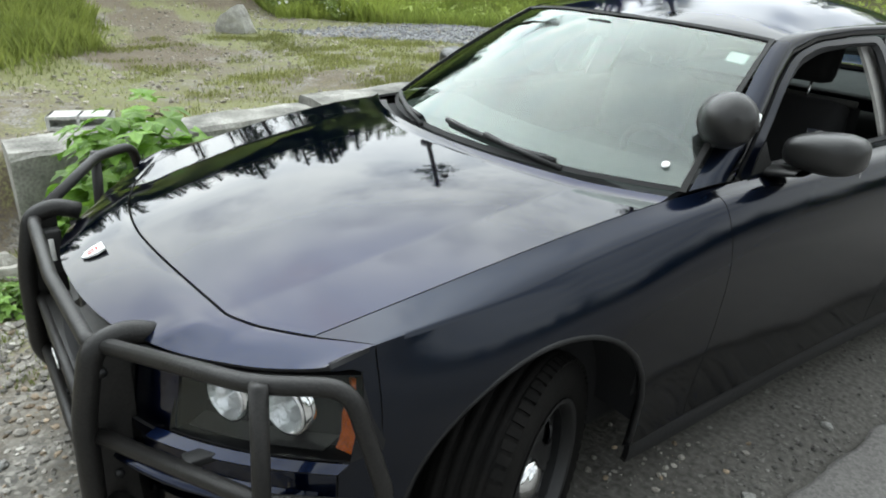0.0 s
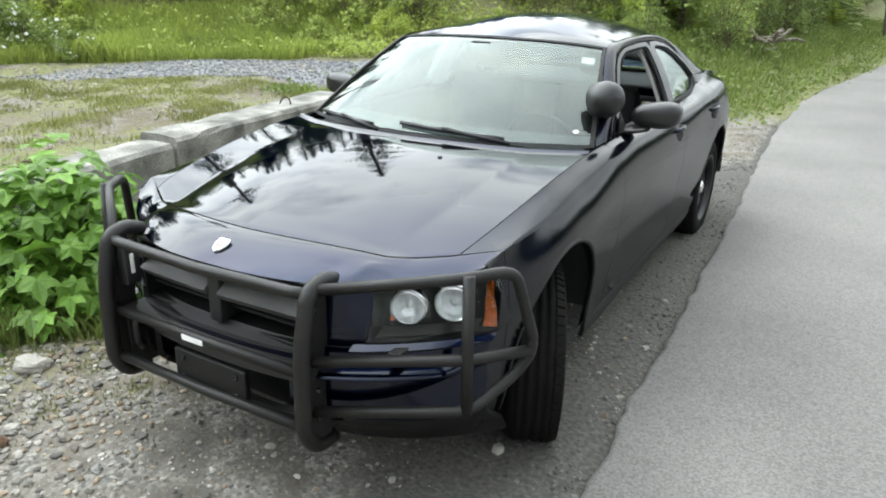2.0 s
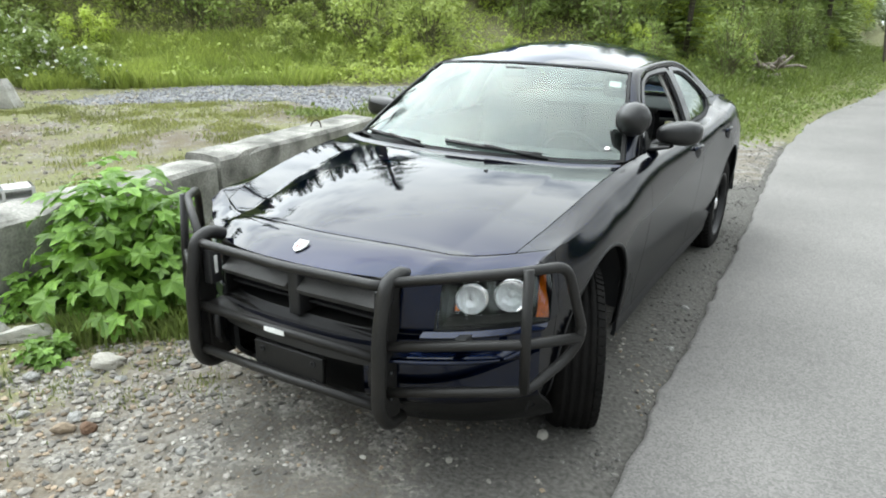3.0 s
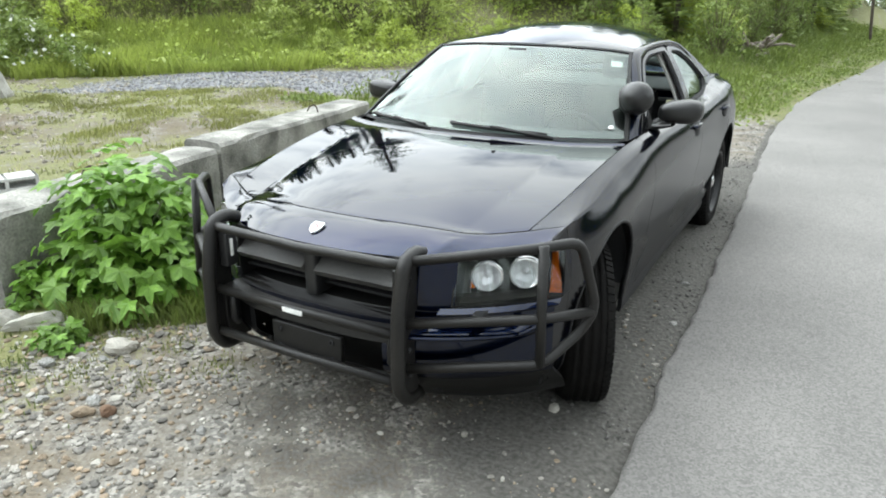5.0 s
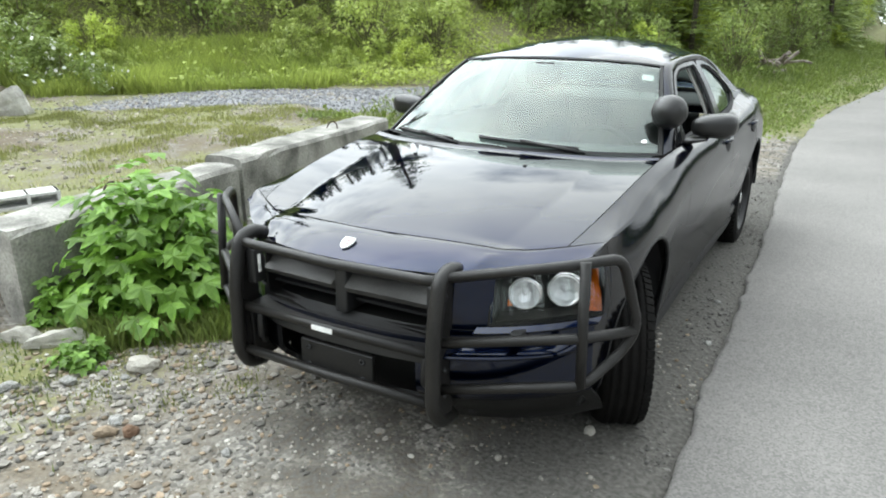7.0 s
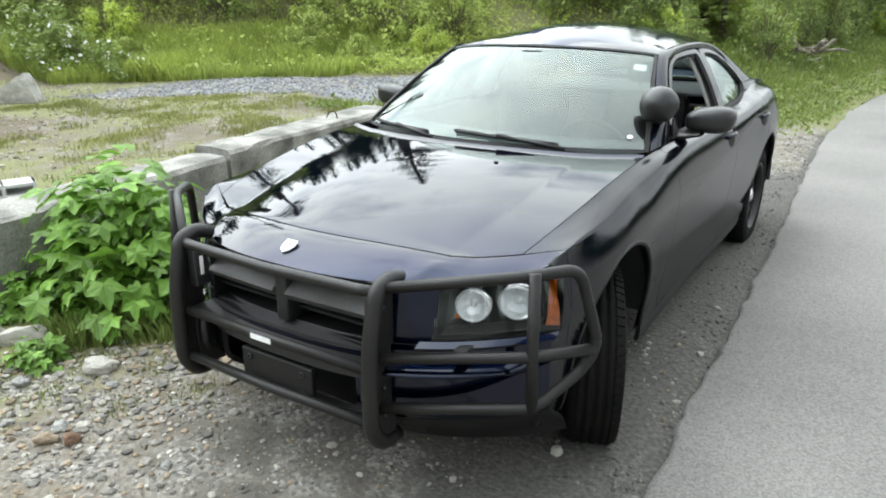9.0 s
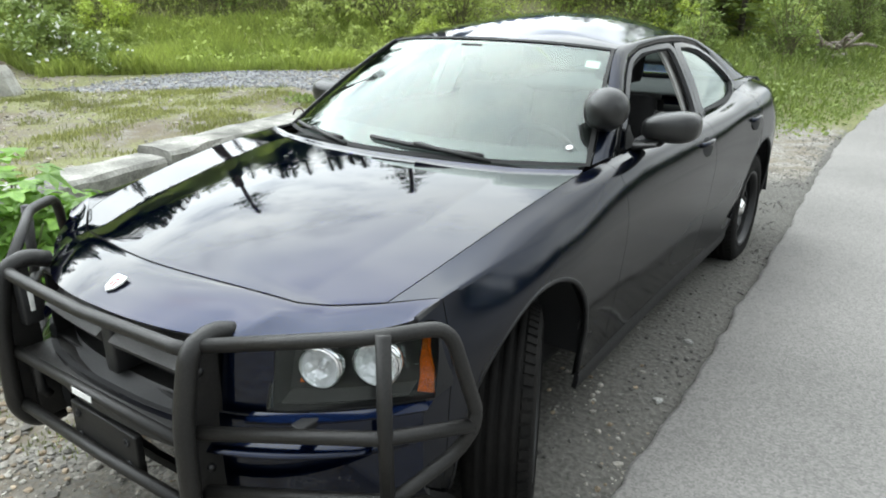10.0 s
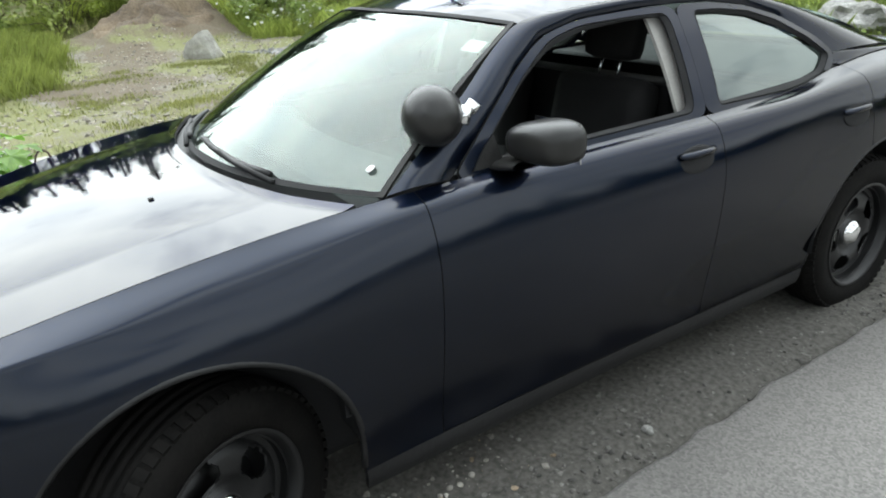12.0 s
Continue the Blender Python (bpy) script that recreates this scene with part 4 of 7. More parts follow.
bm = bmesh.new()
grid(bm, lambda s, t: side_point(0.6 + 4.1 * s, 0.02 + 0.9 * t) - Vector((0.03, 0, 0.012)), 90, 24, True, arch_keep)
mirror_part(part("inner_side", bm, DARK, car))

# ---- greenhouse ----
RAIL = spline([(1.66, 0.80, 1.04), (1.95, 0.715, 1.225), (2.27, 0.617, 1.418), (2.5, 0.605, 1.44), (2.8, 0.6, 1.447), (3.1, 0.598, 1.44), (3.4, 0.6, 1.405), (3.7, 0.615, 1.335), (4.0, 0.645, 1.24), (4.3, 0.69, 1.137), (4.45, 0.715, 1.098)])
ROOF_MID = spline([(2.13, 1.457), (2.4, 1.503), (2.65, 1.535), (2.9, 1.549), (3.15, 1.541), (3.4, 1.5), (3.62, 1.435)])


def roof_pt(s, t):
    q = -1 + 2 * s
    y0 = 2.135 + 0.135 * q * q
    y1 = 3.62 + 0.06 * q * q
    y = y0 + (y1 - y0) * t
    rx, rz = RAIL(y)
    zc = ROOF_MID(y)
    x = q * rx
    return Vector((x, y, zc - (zc - rz) * abs(q) ** 2.2))


bm = bmesh.new()
grid(bm, roof_pt, 36, 30)
solid(part("roof", bm, PAINT, car), 0.02)


def screen_pt(s, t):
    q = -1 + 2 * s
    b = Vector((q * 0.795, 1.375 + 0.275 * abs(q) ** 2.2, 1.045 - 0.012 * q * q))
    e = Vector((q * 0.61, 2.13 + 0.13 * q * q, 1.449 - 0.034 * abs(q) ** 2.6))
    p = b + (e - b) * t
    n = Vector((0, -0.45, 0.9))
    return p + n * (0.035 * 4 * t * (1 - t) * (1 - 0.5 * q * q))


bm = bmesh.new()
grid(bm, screen_pt, 40, 24)
windscreen = part("windscreen", bm, SCREEN_GLASS, car, "tinted windscreen glass with a white sticker")
windscreen.visible_shadow = False


def strip(name, f0, f1, mat, n=30, m=3, thick=0.01, both=True):
    bm = bmesh.new()
    grid(bm, lambda s, t: f0(s).lerp(f1(s), t), n, m)
    bmesh.ops.recalc_face_normals(bm, faces=bm.faces[:])
    ob = part(name, bm, mat, car)
    if thick:
        solid(ob, thick, 0)
    if both:
        mirror_part(ob)
    return ob


# black band round the windscreen
strip("screen_frit", lambda s: screen_pt(s, 0.0) + Vector((0, -0.002, 0.004)), lambda s: screen_pt(s, 0.025) + Vector((0, -0.002, 0.004)), DARK, 40, 2, 0.0, False)
strip("screen_header", lambda s: screen_pt(s, 0.985) + Vector((0, -0.002, 0.004)), lambda s: screen_pt(s, 1.01) + Vector((0, -0.002, 0.004)), DARK, 40, 2, 0.0, False)
strip("screen_side_trim", lambda s: screen_pt(0.993, s) + Vector((0, -0.002, 0.003)), lambda s: screen_pt(1.0, s) + Vector((0.006, 0, 0.003)), HOLDER, 24, 2)

BACK_B = lambda q: Vector((q * 0.69, 4.42 - 0.1 * q * q, 1.105))


def back_pt(s, t):
    q = -1 + 2 * s
    a = Vector((q * 0.612, 3.62 + 0.06 * q * q, 1.423 - 0.085 * abs(q) ** 2.6))
    p = a.lerp(BACK_B(q), t)
    return p + Vector((0, 0.3, 0.95)) * (0.03 * 4 * t * (1 - t))


bm = bmesh.new()
grid(bm, back_pt, 24, 14)
part("rear_window", bm, SIDE_GLASS, car, "dark rear window glass").visible_shadow = False


def green_x(y, z):
    """The side glazing's plane leans in from the sill to the rail."""
    sx, sz = SEAM(y)
    yy = max(y, 2.27)
    rx, rz = RAIL(yy)
    t = min(max((z - sz) / max(rz - sz, 0.05), 0.0), 1.05)
    return sx - 0.012 + (rx - sx + 0.012) * t + 0.016 * math.sin(math.pi * min(t, 1.0))


def loop_resample(pts, n):
    p = [Vector((*q, 0)) for q in pts]
    p.append(p[0])
    L = [0.0]
    for a, b in zip(p, p[1:]):
        L.append(L[-1] + (b - a).length)
    out = []
    k = 0
    for i in range(n):
        d = L[-1] * i / n
        while L[k + 1] < d:
            k += 1
        s = (d - L[k]) / (L[k + 1] - L[k])
        out.append(p[k].lerp(p[k + 1], s))
    return out


def soft_loop(pts, r, n=5):
    """A closed outline in (y, z) with rounded corners."""
    out = []
    N = len(pts)
    for i in range(N):
        a, b, c = Vector(pts[i - 1]), Vector(pts[i]), Vector(pts[(i + 1) % N])
        d0, d1 = a - b, c - b
        k0, k1 = min(r, d0.length * 0.48), min(r, d1.length * 0.48)
        p0, p1 = b + d0.normalized() * k0, b + d1.normalized() * k1
        for j in range(n + 1):
            s = j / n
            out.append(tuple((1 - s)**2 * p0 + 2 * s * (1 - s) * b + s * s * p1))
    return out


def ring_part(name, outer, inner, mat, out0, out1, label="", n=110):
    """A frame between two outlines on the glazing's plane."""
    bm = bmesh.new()
    A, B = loop_resample(outer, n), loop_resample(inner, n)
    va = [bm.verts.new((green_x(p.x, p.y) + out0, p.x, p.y)) for p in A]
    vb = [bm.verts.new((green_x(p.x, p.y) + out1, p.x, p.y)) for p in B]
    for k in range(n):
        bm.faces.new((va[k], va[(k + 1) % n], vb[(k + 1) % n], vb[k]))
    bmesh.ops.recalc_face_normals(bm, faces=bm.faces[:])
    ob = solid(part(name, bm, mat, car, label), 0.012, 0)
    mirror_part(ob)
    return ob


def pane(name, outline, mat, dx, label, both=True):
    bm = bmesh.new()
    c = Vector((sum(p[0] for p in outline) / len(outline), sum(p[1] for p in outline) / len(outline)))
    N = len(outline)
    rings = []
    for k in range(6):
        f = 1 - k / 6
        rings.append([bm.verts.new((green_x(c.x + (p[0] - c.x) * f, c.y + (p[1] - c.y) * f) + dx, c.x + (p[0] - c.x) * f, c.y + (p[1] - c.y) * f)) for p in outline])
    mid = bm.verts.new((green_x(c.x, c.y) + dx, c.x, c.y))
    for a, b in zip(rings, rings[1:]):
        for k in range(N):
            bm.faces.new((a[k], a[(k + 1) % N], b[(k + 1) % N], b[k]))
    for k in range(N):
        bm.faces.new((rings[-1][k], rings[-1][(k + 1) % N], mid))
    bmesh.ops.recalc_face_normals(bm, faces=bm.faces[:])
    ob = part(name, bm, mat, car, label)
    ob.visible_shadow = False
    if both:
        mirror_part(ob).visible_shadow = False
    return ob


DOOR1 = [(1.86, 1.042), (2.02, 1.17), (2.185, 1.291), (2.325, 1.366), (2.5, 1.398), (2.75, 1.407), (2.955, 1.405), (2.94, 1.042)]
WIN1 = [(1.95, 1.066), (2.06, 1.16), (2.2, 1.265), (2.35, 1.345), (2.5, 1.375), (2.7, 1.384), (2.9, 1.383), (2.875, 1.066)]
DOOR2 = [(2.944, 1.042), (2.959, 1.405), (3.15, 1.396), (3.35, 1.366), (3.55, 1.307), (3.735, 1.215), (3.835, 1.135), (3.765, 1.072), (3.6, 1.046), (3.45, 1.042)]
WIN2 = [(3.03, 1.066), (3.055, 1.374), (3.2, 1.365), (3.36, 1.338), (3.52, 1.285), (3.67, 1.216), (3.78, 1.14), (3.705, 1.085), (3.58, 1.069), (3.45, 1.066)]
D1, W1, D2, W2 = (soft_loop(p, r) for p, r in ((DOOR1, 0.06), (WIN1, 0.045), (DOOR2, 0.05), (WIN2, 0.022)))


def grow(loop, d):
    """The outline moved inwards by d."""
    c = Vector((sum(p[0] for p in loop) / len(loop), sum(p[1] for p in loop) / len(loop)))
    return [tuple(c + (Vector(p) - c) * (1 - d / max((Vector(p) - c).length, 0.01))) for p in loop]


ring_part("door_frame", grow(D1, -0.006), grow(W1, -0.014), PAINT_SIDE, 0.007, 0.007)
ring_part("door_frame", grow(D2, -0.003), grow(W2, -0.014), PAINT_SIDE, 0.0075, 0.0075)
ring_part("window_seal", grow(W1, -0.013), grow(W1, 0.006), DARK, 0.007, -0.006)
ring_part("window_seal", grow(W2, -0.013), grow(W2, 0.006), DARK, 0.007, -0.006)
pane("side_window", W2, SIDE_GLASS, -0.008, "tinted rear door glass")
w1r = pane("side_window", W1, SIDE_GLASS, -0.008, "front passenger door glass", both=False)
me_flip = w1r.data
me_flip.transform(Matrix.Diagonal((-1, 1, 1, 1)))
me_flip.flip_normals()


# pillars and roof rail: from the door's outline up to the rail
def door_top(s):
    i = s * (len(OUT) - 1)
    k = min(int(i), len(OUT) - 2)
    y, z = Vector(OUT[k]).lerp(Vector(OUT[k + 1]), i - k)
    return Vector((green_x(y, z) + 0.004, y, z + 0.003))


OUT = [(1.855, 1.042), (2.02, 1.174), (2.185, 1.295), (2.325, 1.369), (2.5, 1.401), (2.75, 1.411), (2.957, 1.409), (3.15, 1.4), (3.35, 1.37), (3.55, 1.311), (3.737, 1.219), (3.835, 1.14)]
EDGE_Y = [1.66, 1.9, 2.1, 2.27, 2.45, 2.7, 2.95, 3.15, 3.4, 3.68, 4.05, 4.4]


def rail_pt(s):
    i = s * (len(EDGE_Y) - 1)
    k = min(int(i), len(EDGE_Y) - 2)
    y = EDGE_Y[k] + (EDGE_Y[k + 1] - EDGE_Y[k]) * (i - k)
    return Vector((RAIL(y)[0] + 0.004, y, RAIL(y)[1] + 0.002))


def bulge_strip(name, f0, f1, mat, h):
    bm = bmesh.new()

    def fn(s, t):
        p = f0(s).lerp(f1(s), t)
        return p + Vector((0.8, 0, 0.6)) * (h * 4 * t * (1 - t))
    grid(bm, fn, 88, 6)
    bmesh.ops.recalc_face_normals(bm, faces=bm.faces[:])
    mirror_part(solid(part(name, bm, mat, car), 0.012))


bulge_strip("roof_rail", door_top, rail_pt, PAINT_SIDE, 0.02)
# lower C-pillar down to the quarter
strip("c_pillar", lambda s: Vector((green_x(3.835 - 0.05 * (1 - s), 1.10 + 0.04 * s) + 0.004, 3.80 + 0.035 * s, 1.1 + 0.04 * s)), lambda s: side_point(3.86 + 0.55 * s, 0.0), PAINT_SIDE, 12, 4)

# boot lid, rear
bm = bmesh.new()
grid(bm, lambda s, t: Vector(((-1 + 2 * s) * (0.735 - 0.04 * t), (4.36 + 0.36 * t), 1.102 - 0.02 * t + 0.012 * smoothstep(0.8, 1, t) - 0.02 * abs(-1 + 2 * s) ** 3)), 20, 12)
solid(part("boot_lid", bm, PAINT, car), 0.02)
bm = bmesh.new()
grid(bm, lambda s, t: Vector(((-1 + 2 * s) * (0.70 + 0.1 * min(t * 5, 1)), 4.71 + 0.08 * (1 - (-1 + 2 * s) ** 2) + 0.02 * min(t * 4, 1), 1.08 - 0.82 * t)), 20, 12, True)
solid(part("rear_fascia", bm, PAINT, car), 0.02)


# ---- front end ----
def plan(u):
    """The front's outline from above: u in -1..1 across the car."""
    a = abs(u)
    x = 0.9 * a ** 0.92
    y = 0.085 + 0.37 * (x / 0.9) ** 3.0
    return math.copysign(x, u), y


def front_pt(u, z):
    x, y = plan(u)
    lean = 0.02 * ((z - 0.5) / 0.3) ** 2 + 0.05 * smoothstep(0.62, 0.84, z) + 0.16 * smoothstep(0.4, 0.2, z)
    return Vector((x, y + lean, z))


def inner_open(c):
    ax = abs(c.x)
    if ax < 0.36 and 0.3 < c.z < 0.5 or ax < 0.45 and c.z > 0.6:
        return False
    return True


bm = bmesh.new()
grid(bm, lambda s, t: front_pt(-1 + 2 * s, 0.36 + 0.28 * t), 72, 20, False, inner_open)
solid(part("front_bumper", bm, PAINT, car), 0.02)
bm = bmesh.new()
grid(bm, lambda s, t: front_pt(-1 + 2 * s, 0.2 + 0.157 * t), 72, 10, False, inner_open)
solid(part("lower_valance", bm, HOLDER, car), 0.02)
bm = bmesh.new()
grid(bm, lambda s, t: front_pt(-0.47 + 0.94 * s, 0.5 + 0.105 * t) + Vector((0, -0.006 + 0.09 * smoothstep(0.55, 1, t), 0)), 30, 10)
solid(part("bumper_step_pad", bm, BLACK, car), 0.015)
# sloped ledge of the bumper, standing proud under the lamps
LEDGE = spline([(0, 0.535, 0.0), (0.2, 0.54, -0.034), (0.36, 0.549, -0.048), (0.5, 0.556, -0.044), (1.0, 0.582, -0.002)])


def ledge_pt(s, t):
    z, out = LEDGE(t)
    p = front_pt(0.5 + 0.47 * s, z)
    return p + Vector((0, out * min(1.0, 6 * (1 - s) + 0.1), 0))


bm = bmesh.new()
grid(bm, ledge_pt, 30, 14)
mirror_part(solid(part("bumper_moulding", bm, PAINT, car), 0.01))
bm = bmesh.new()
grid(bm, lambda s, t: front_pt(0.5 + 0.15 * s, 0.63 + 0.2 * t) + Vector((0, 0.012 - 0.045 * smoothstep(0.62, 0.84, 0.63 + 0.2 * t), 0)), 10, 12)
mirror_part(solid(part("lamp_surround", bm, PAINT, car), 0.01))
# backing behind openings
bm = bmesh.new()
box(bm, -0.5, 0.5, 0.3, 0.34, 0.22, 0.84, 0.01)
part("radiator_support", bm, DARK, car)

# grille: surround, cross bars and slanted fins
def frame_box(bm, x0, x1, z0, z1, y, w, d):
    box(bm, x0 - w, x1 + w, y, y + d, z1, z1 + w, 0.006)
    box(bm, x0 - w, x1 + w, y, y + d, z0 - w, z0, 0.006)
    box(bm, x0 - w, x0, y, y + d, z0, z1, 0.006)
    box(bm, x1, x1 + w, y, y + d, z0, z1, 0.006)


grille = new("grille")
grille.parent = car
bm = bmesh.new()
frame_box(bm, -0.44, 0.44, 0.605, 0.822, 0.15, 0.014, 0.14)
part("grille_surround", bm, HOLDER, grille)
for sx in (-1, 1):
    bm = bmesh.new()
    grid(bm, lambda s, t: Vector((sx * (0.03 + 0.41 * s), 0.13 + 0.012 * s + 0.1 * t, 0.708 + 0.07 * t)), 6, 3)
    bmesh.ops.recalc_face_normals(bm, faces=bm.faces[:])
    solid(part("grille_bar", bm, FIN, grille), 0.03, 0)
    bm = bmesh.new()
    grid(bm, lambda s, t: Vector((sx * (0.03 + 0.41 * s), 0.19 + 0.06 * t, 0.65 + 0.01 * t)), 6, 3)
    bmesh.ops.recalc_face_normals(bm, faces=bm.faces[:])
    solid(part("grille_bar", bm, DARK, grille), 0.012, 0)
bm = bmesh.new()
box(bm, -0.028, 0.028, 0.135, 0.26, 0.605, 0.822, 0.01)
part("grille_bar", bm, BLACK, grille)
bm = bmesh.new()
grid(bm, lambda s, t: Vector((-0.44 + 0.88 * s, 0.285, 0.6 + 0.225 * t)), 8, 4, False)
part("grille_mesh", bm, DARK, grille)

# lower intake and plate holder
plate = new("plate_holder")
plate.parent = car
bm = bmesh.new()
box(bm, -0.165, 0.19, 0.066, 0.09, 0.345, 0.49, 0.006)
part("holder", bm, HOLDER, plate, "black empty number plate holder")
for hx in (-0.12, 0.145):
    for hz in (0.385, 0.46):
        bm = bmesh.new()
        lathe(bm, [(0.013, 0.0), (0.013, 0.004), (0.006, 0.004), (0.006, -0.004)], 14, pose(hx, 0.066, hz, 0, 0, 90) @ Matrix.Diagonal((-1, 1, 1, 1)))
        part("screw_hole", bm, DARK, plate)


# headlamps
def lamp_side(sx):
    lamp = new("headlamp")
    lamp.parent = car
    lamp["label"] = "clear headlamp with two round reflectors and an amber corner"
    U0, U1, Z0, Z1 = 0.64, 1.02, 0.66, 0.826

    def surf(s, t, inset=0.0):
        u = U0 + (U1 - U0) * s
        z0 = Z0 + 0.006 * s
        z1 = Z1 - 0.004 * (1 - s) + 0.026 * s
        p = front_pt(u, z0 + (z1 - z0) * t)
        p.y += inset - 0.022 * smoothstep(0.62, 0.84, p.z)
        p.x = (p.x - 0.022 * s * t * t) * sx
        return p
    bm = bmesh.new()
    grid(bm, lambda s, t: surf(s, t), 20, 8, sx < 0)
    lens = part("lens", bm, LAMP_GLASS, lamp, "clear plastic lens")
    lens.visible_shadow = False
    bm = bmesh.new()
    grid(bm, lambda s, t: surf(s, t, 0.075), 20, 8, sx < 0)
    part("bezel", bm, BEZEL, lamp)
    bm = bmesh.new()
    for a, b in (((0, 0), (1, 0)), ((1, 0), (1, 1)), ((1, 1), (0, 1)), ((0, 1), (0, 0))):
        grid(bm, lambda s, t: surf(a[0] + (b[0] - a[0]) * s, a[1] + (b[1] - a[1]) * s, 0.08 * t), 16, 2)
    bmesh.ops.recalc_face_normals(bm, faces=bm.faces[:])
    solid(part("housing", bm, DARK, lamp), 0.004, 0)
    for cx, cy, cz, r in ((0.688, 0.332, 0.762, 0.055), (0.804, 0.416, 0.77, 0.058)):
        m = pose(cx * sx, cy - 0.025, cz, 0, 0, 90 + sx * 22) @ Matrix.Diagonal((-1, 1, 1, 1))
        bm = bmesh.new()
        prof = [(r, 0.0), (r, 0.006), (r * 0.93, 0.006), (r * 0.88, -0.005), (r * 0.66, -0.016), (r * 0.35, -0.024), (0.009, -0.026), (0.009, -0.008), (0.001, -0.004)]
        lathe(bm, prof, 32, m)
        bmesh.ops.recalc_face_normals(bm, faces=bm.faces[:])
        part("reflector", bm, REFLECTOR, lamp, "bright round reflector")
        bm = bmesh.new()
        lathe(bm, [(r * 1.0, -0.002), (r * 1.09, 0.004), (r * 1.09, -0.03)], 32, m)
        part("reflector_ring", bm, CHROME, lamp)
    bm = bmesh.new()
    grid(bm, lambda s, t: surf(0.845 + (0.135 - 0.075 * t) * s, 0.05 + 0.86 * t, 0.02 + 0.03 * (1 - s)), 8, 8, sx < 0)
    for v in bm.verts:
        v.co.y += 0.004 * math.sin(v.co.z * 900)
    solid(part("turn_signal", bm, AMBER, lamp, "amber turn signal"), 0.01)
    bm = bmesh.new()
    grid(bm, lambda s, t: surf(0.04 + 0.78 * s, 0.05 + 0.13 * t, 0.03 + 0.035 * t), 16, 3, sx < 0)
    solid(part("bezel_ledge", bm, FIN, lamp, "dull grey ledge below the reflectors"), 0.006)
    bm = bmesh.new()
    grid(bm, lambda s, t: surf(0.1 + 0.06 * s, 0.3 + 0.26 * t, 0.06), 4, 4, sx < 0)
    solid(part("side_marker", bm, AMBER, lamp), 0.006)
    bm = bmesh.new()
    grid(bm, lambda s, t: surf(-0.1 + 1.1 * s, -0.11 + 0.08 * t, -0.028 + 0.026 * t), 16, 2, sx < 0)
    solid(part("lamp_trim", bm, PAINT, lamp), 0.012)


lamp_side(1)
lamp_side(-1)

# badge on the nose
badge = new("badge")
badge.parent = car
bm = bmesh.new()
out = [(-0.024, 0.03), (0.024, 0.03), (0.027, 0.004), (0.018, -0.021), (0, -0.034), (-0.018, -0.021), (-0.027, 0.004)]
tilt = pose(0, 0.19, 0.8695, -66, 0, 0)
f = bm.faces.new([bm.verts.new((x, 0, z)) for x, z in out])
ext = bmesh.ops.extrude_face_region(bm, geom=[f])
bmesh.ops.translate(bm, vec=(0, -0.006, 0), verts=[v for v in ext["geom"] if isinstance(v, bmesh.types.BMVert)])
bmesh.ops.recalc_face_normals(bm, faces=bm.faces[:])
bmesh.ops.transform(bm, matrix=tilt, verts=bm.verts[:])
part("badge_plate", bm, WHITE, badge, "pale shield badge", smooth=False)
for bx, bz, w, h in ((-0.007, -0.006, 0.006, 0.02), (0.007, -0.006, 0.006, 0.02), (0, 0.011, 0.02, 0.006)):
    bm = bmesh.new()
    box(bm, bx - w / 2, bx + w / 2, -0.0075, -0.006, bz - h / 2, bz + h / 2, 0, tilt)
    part("badge_mark", bm, RED, badge, smooth=False)

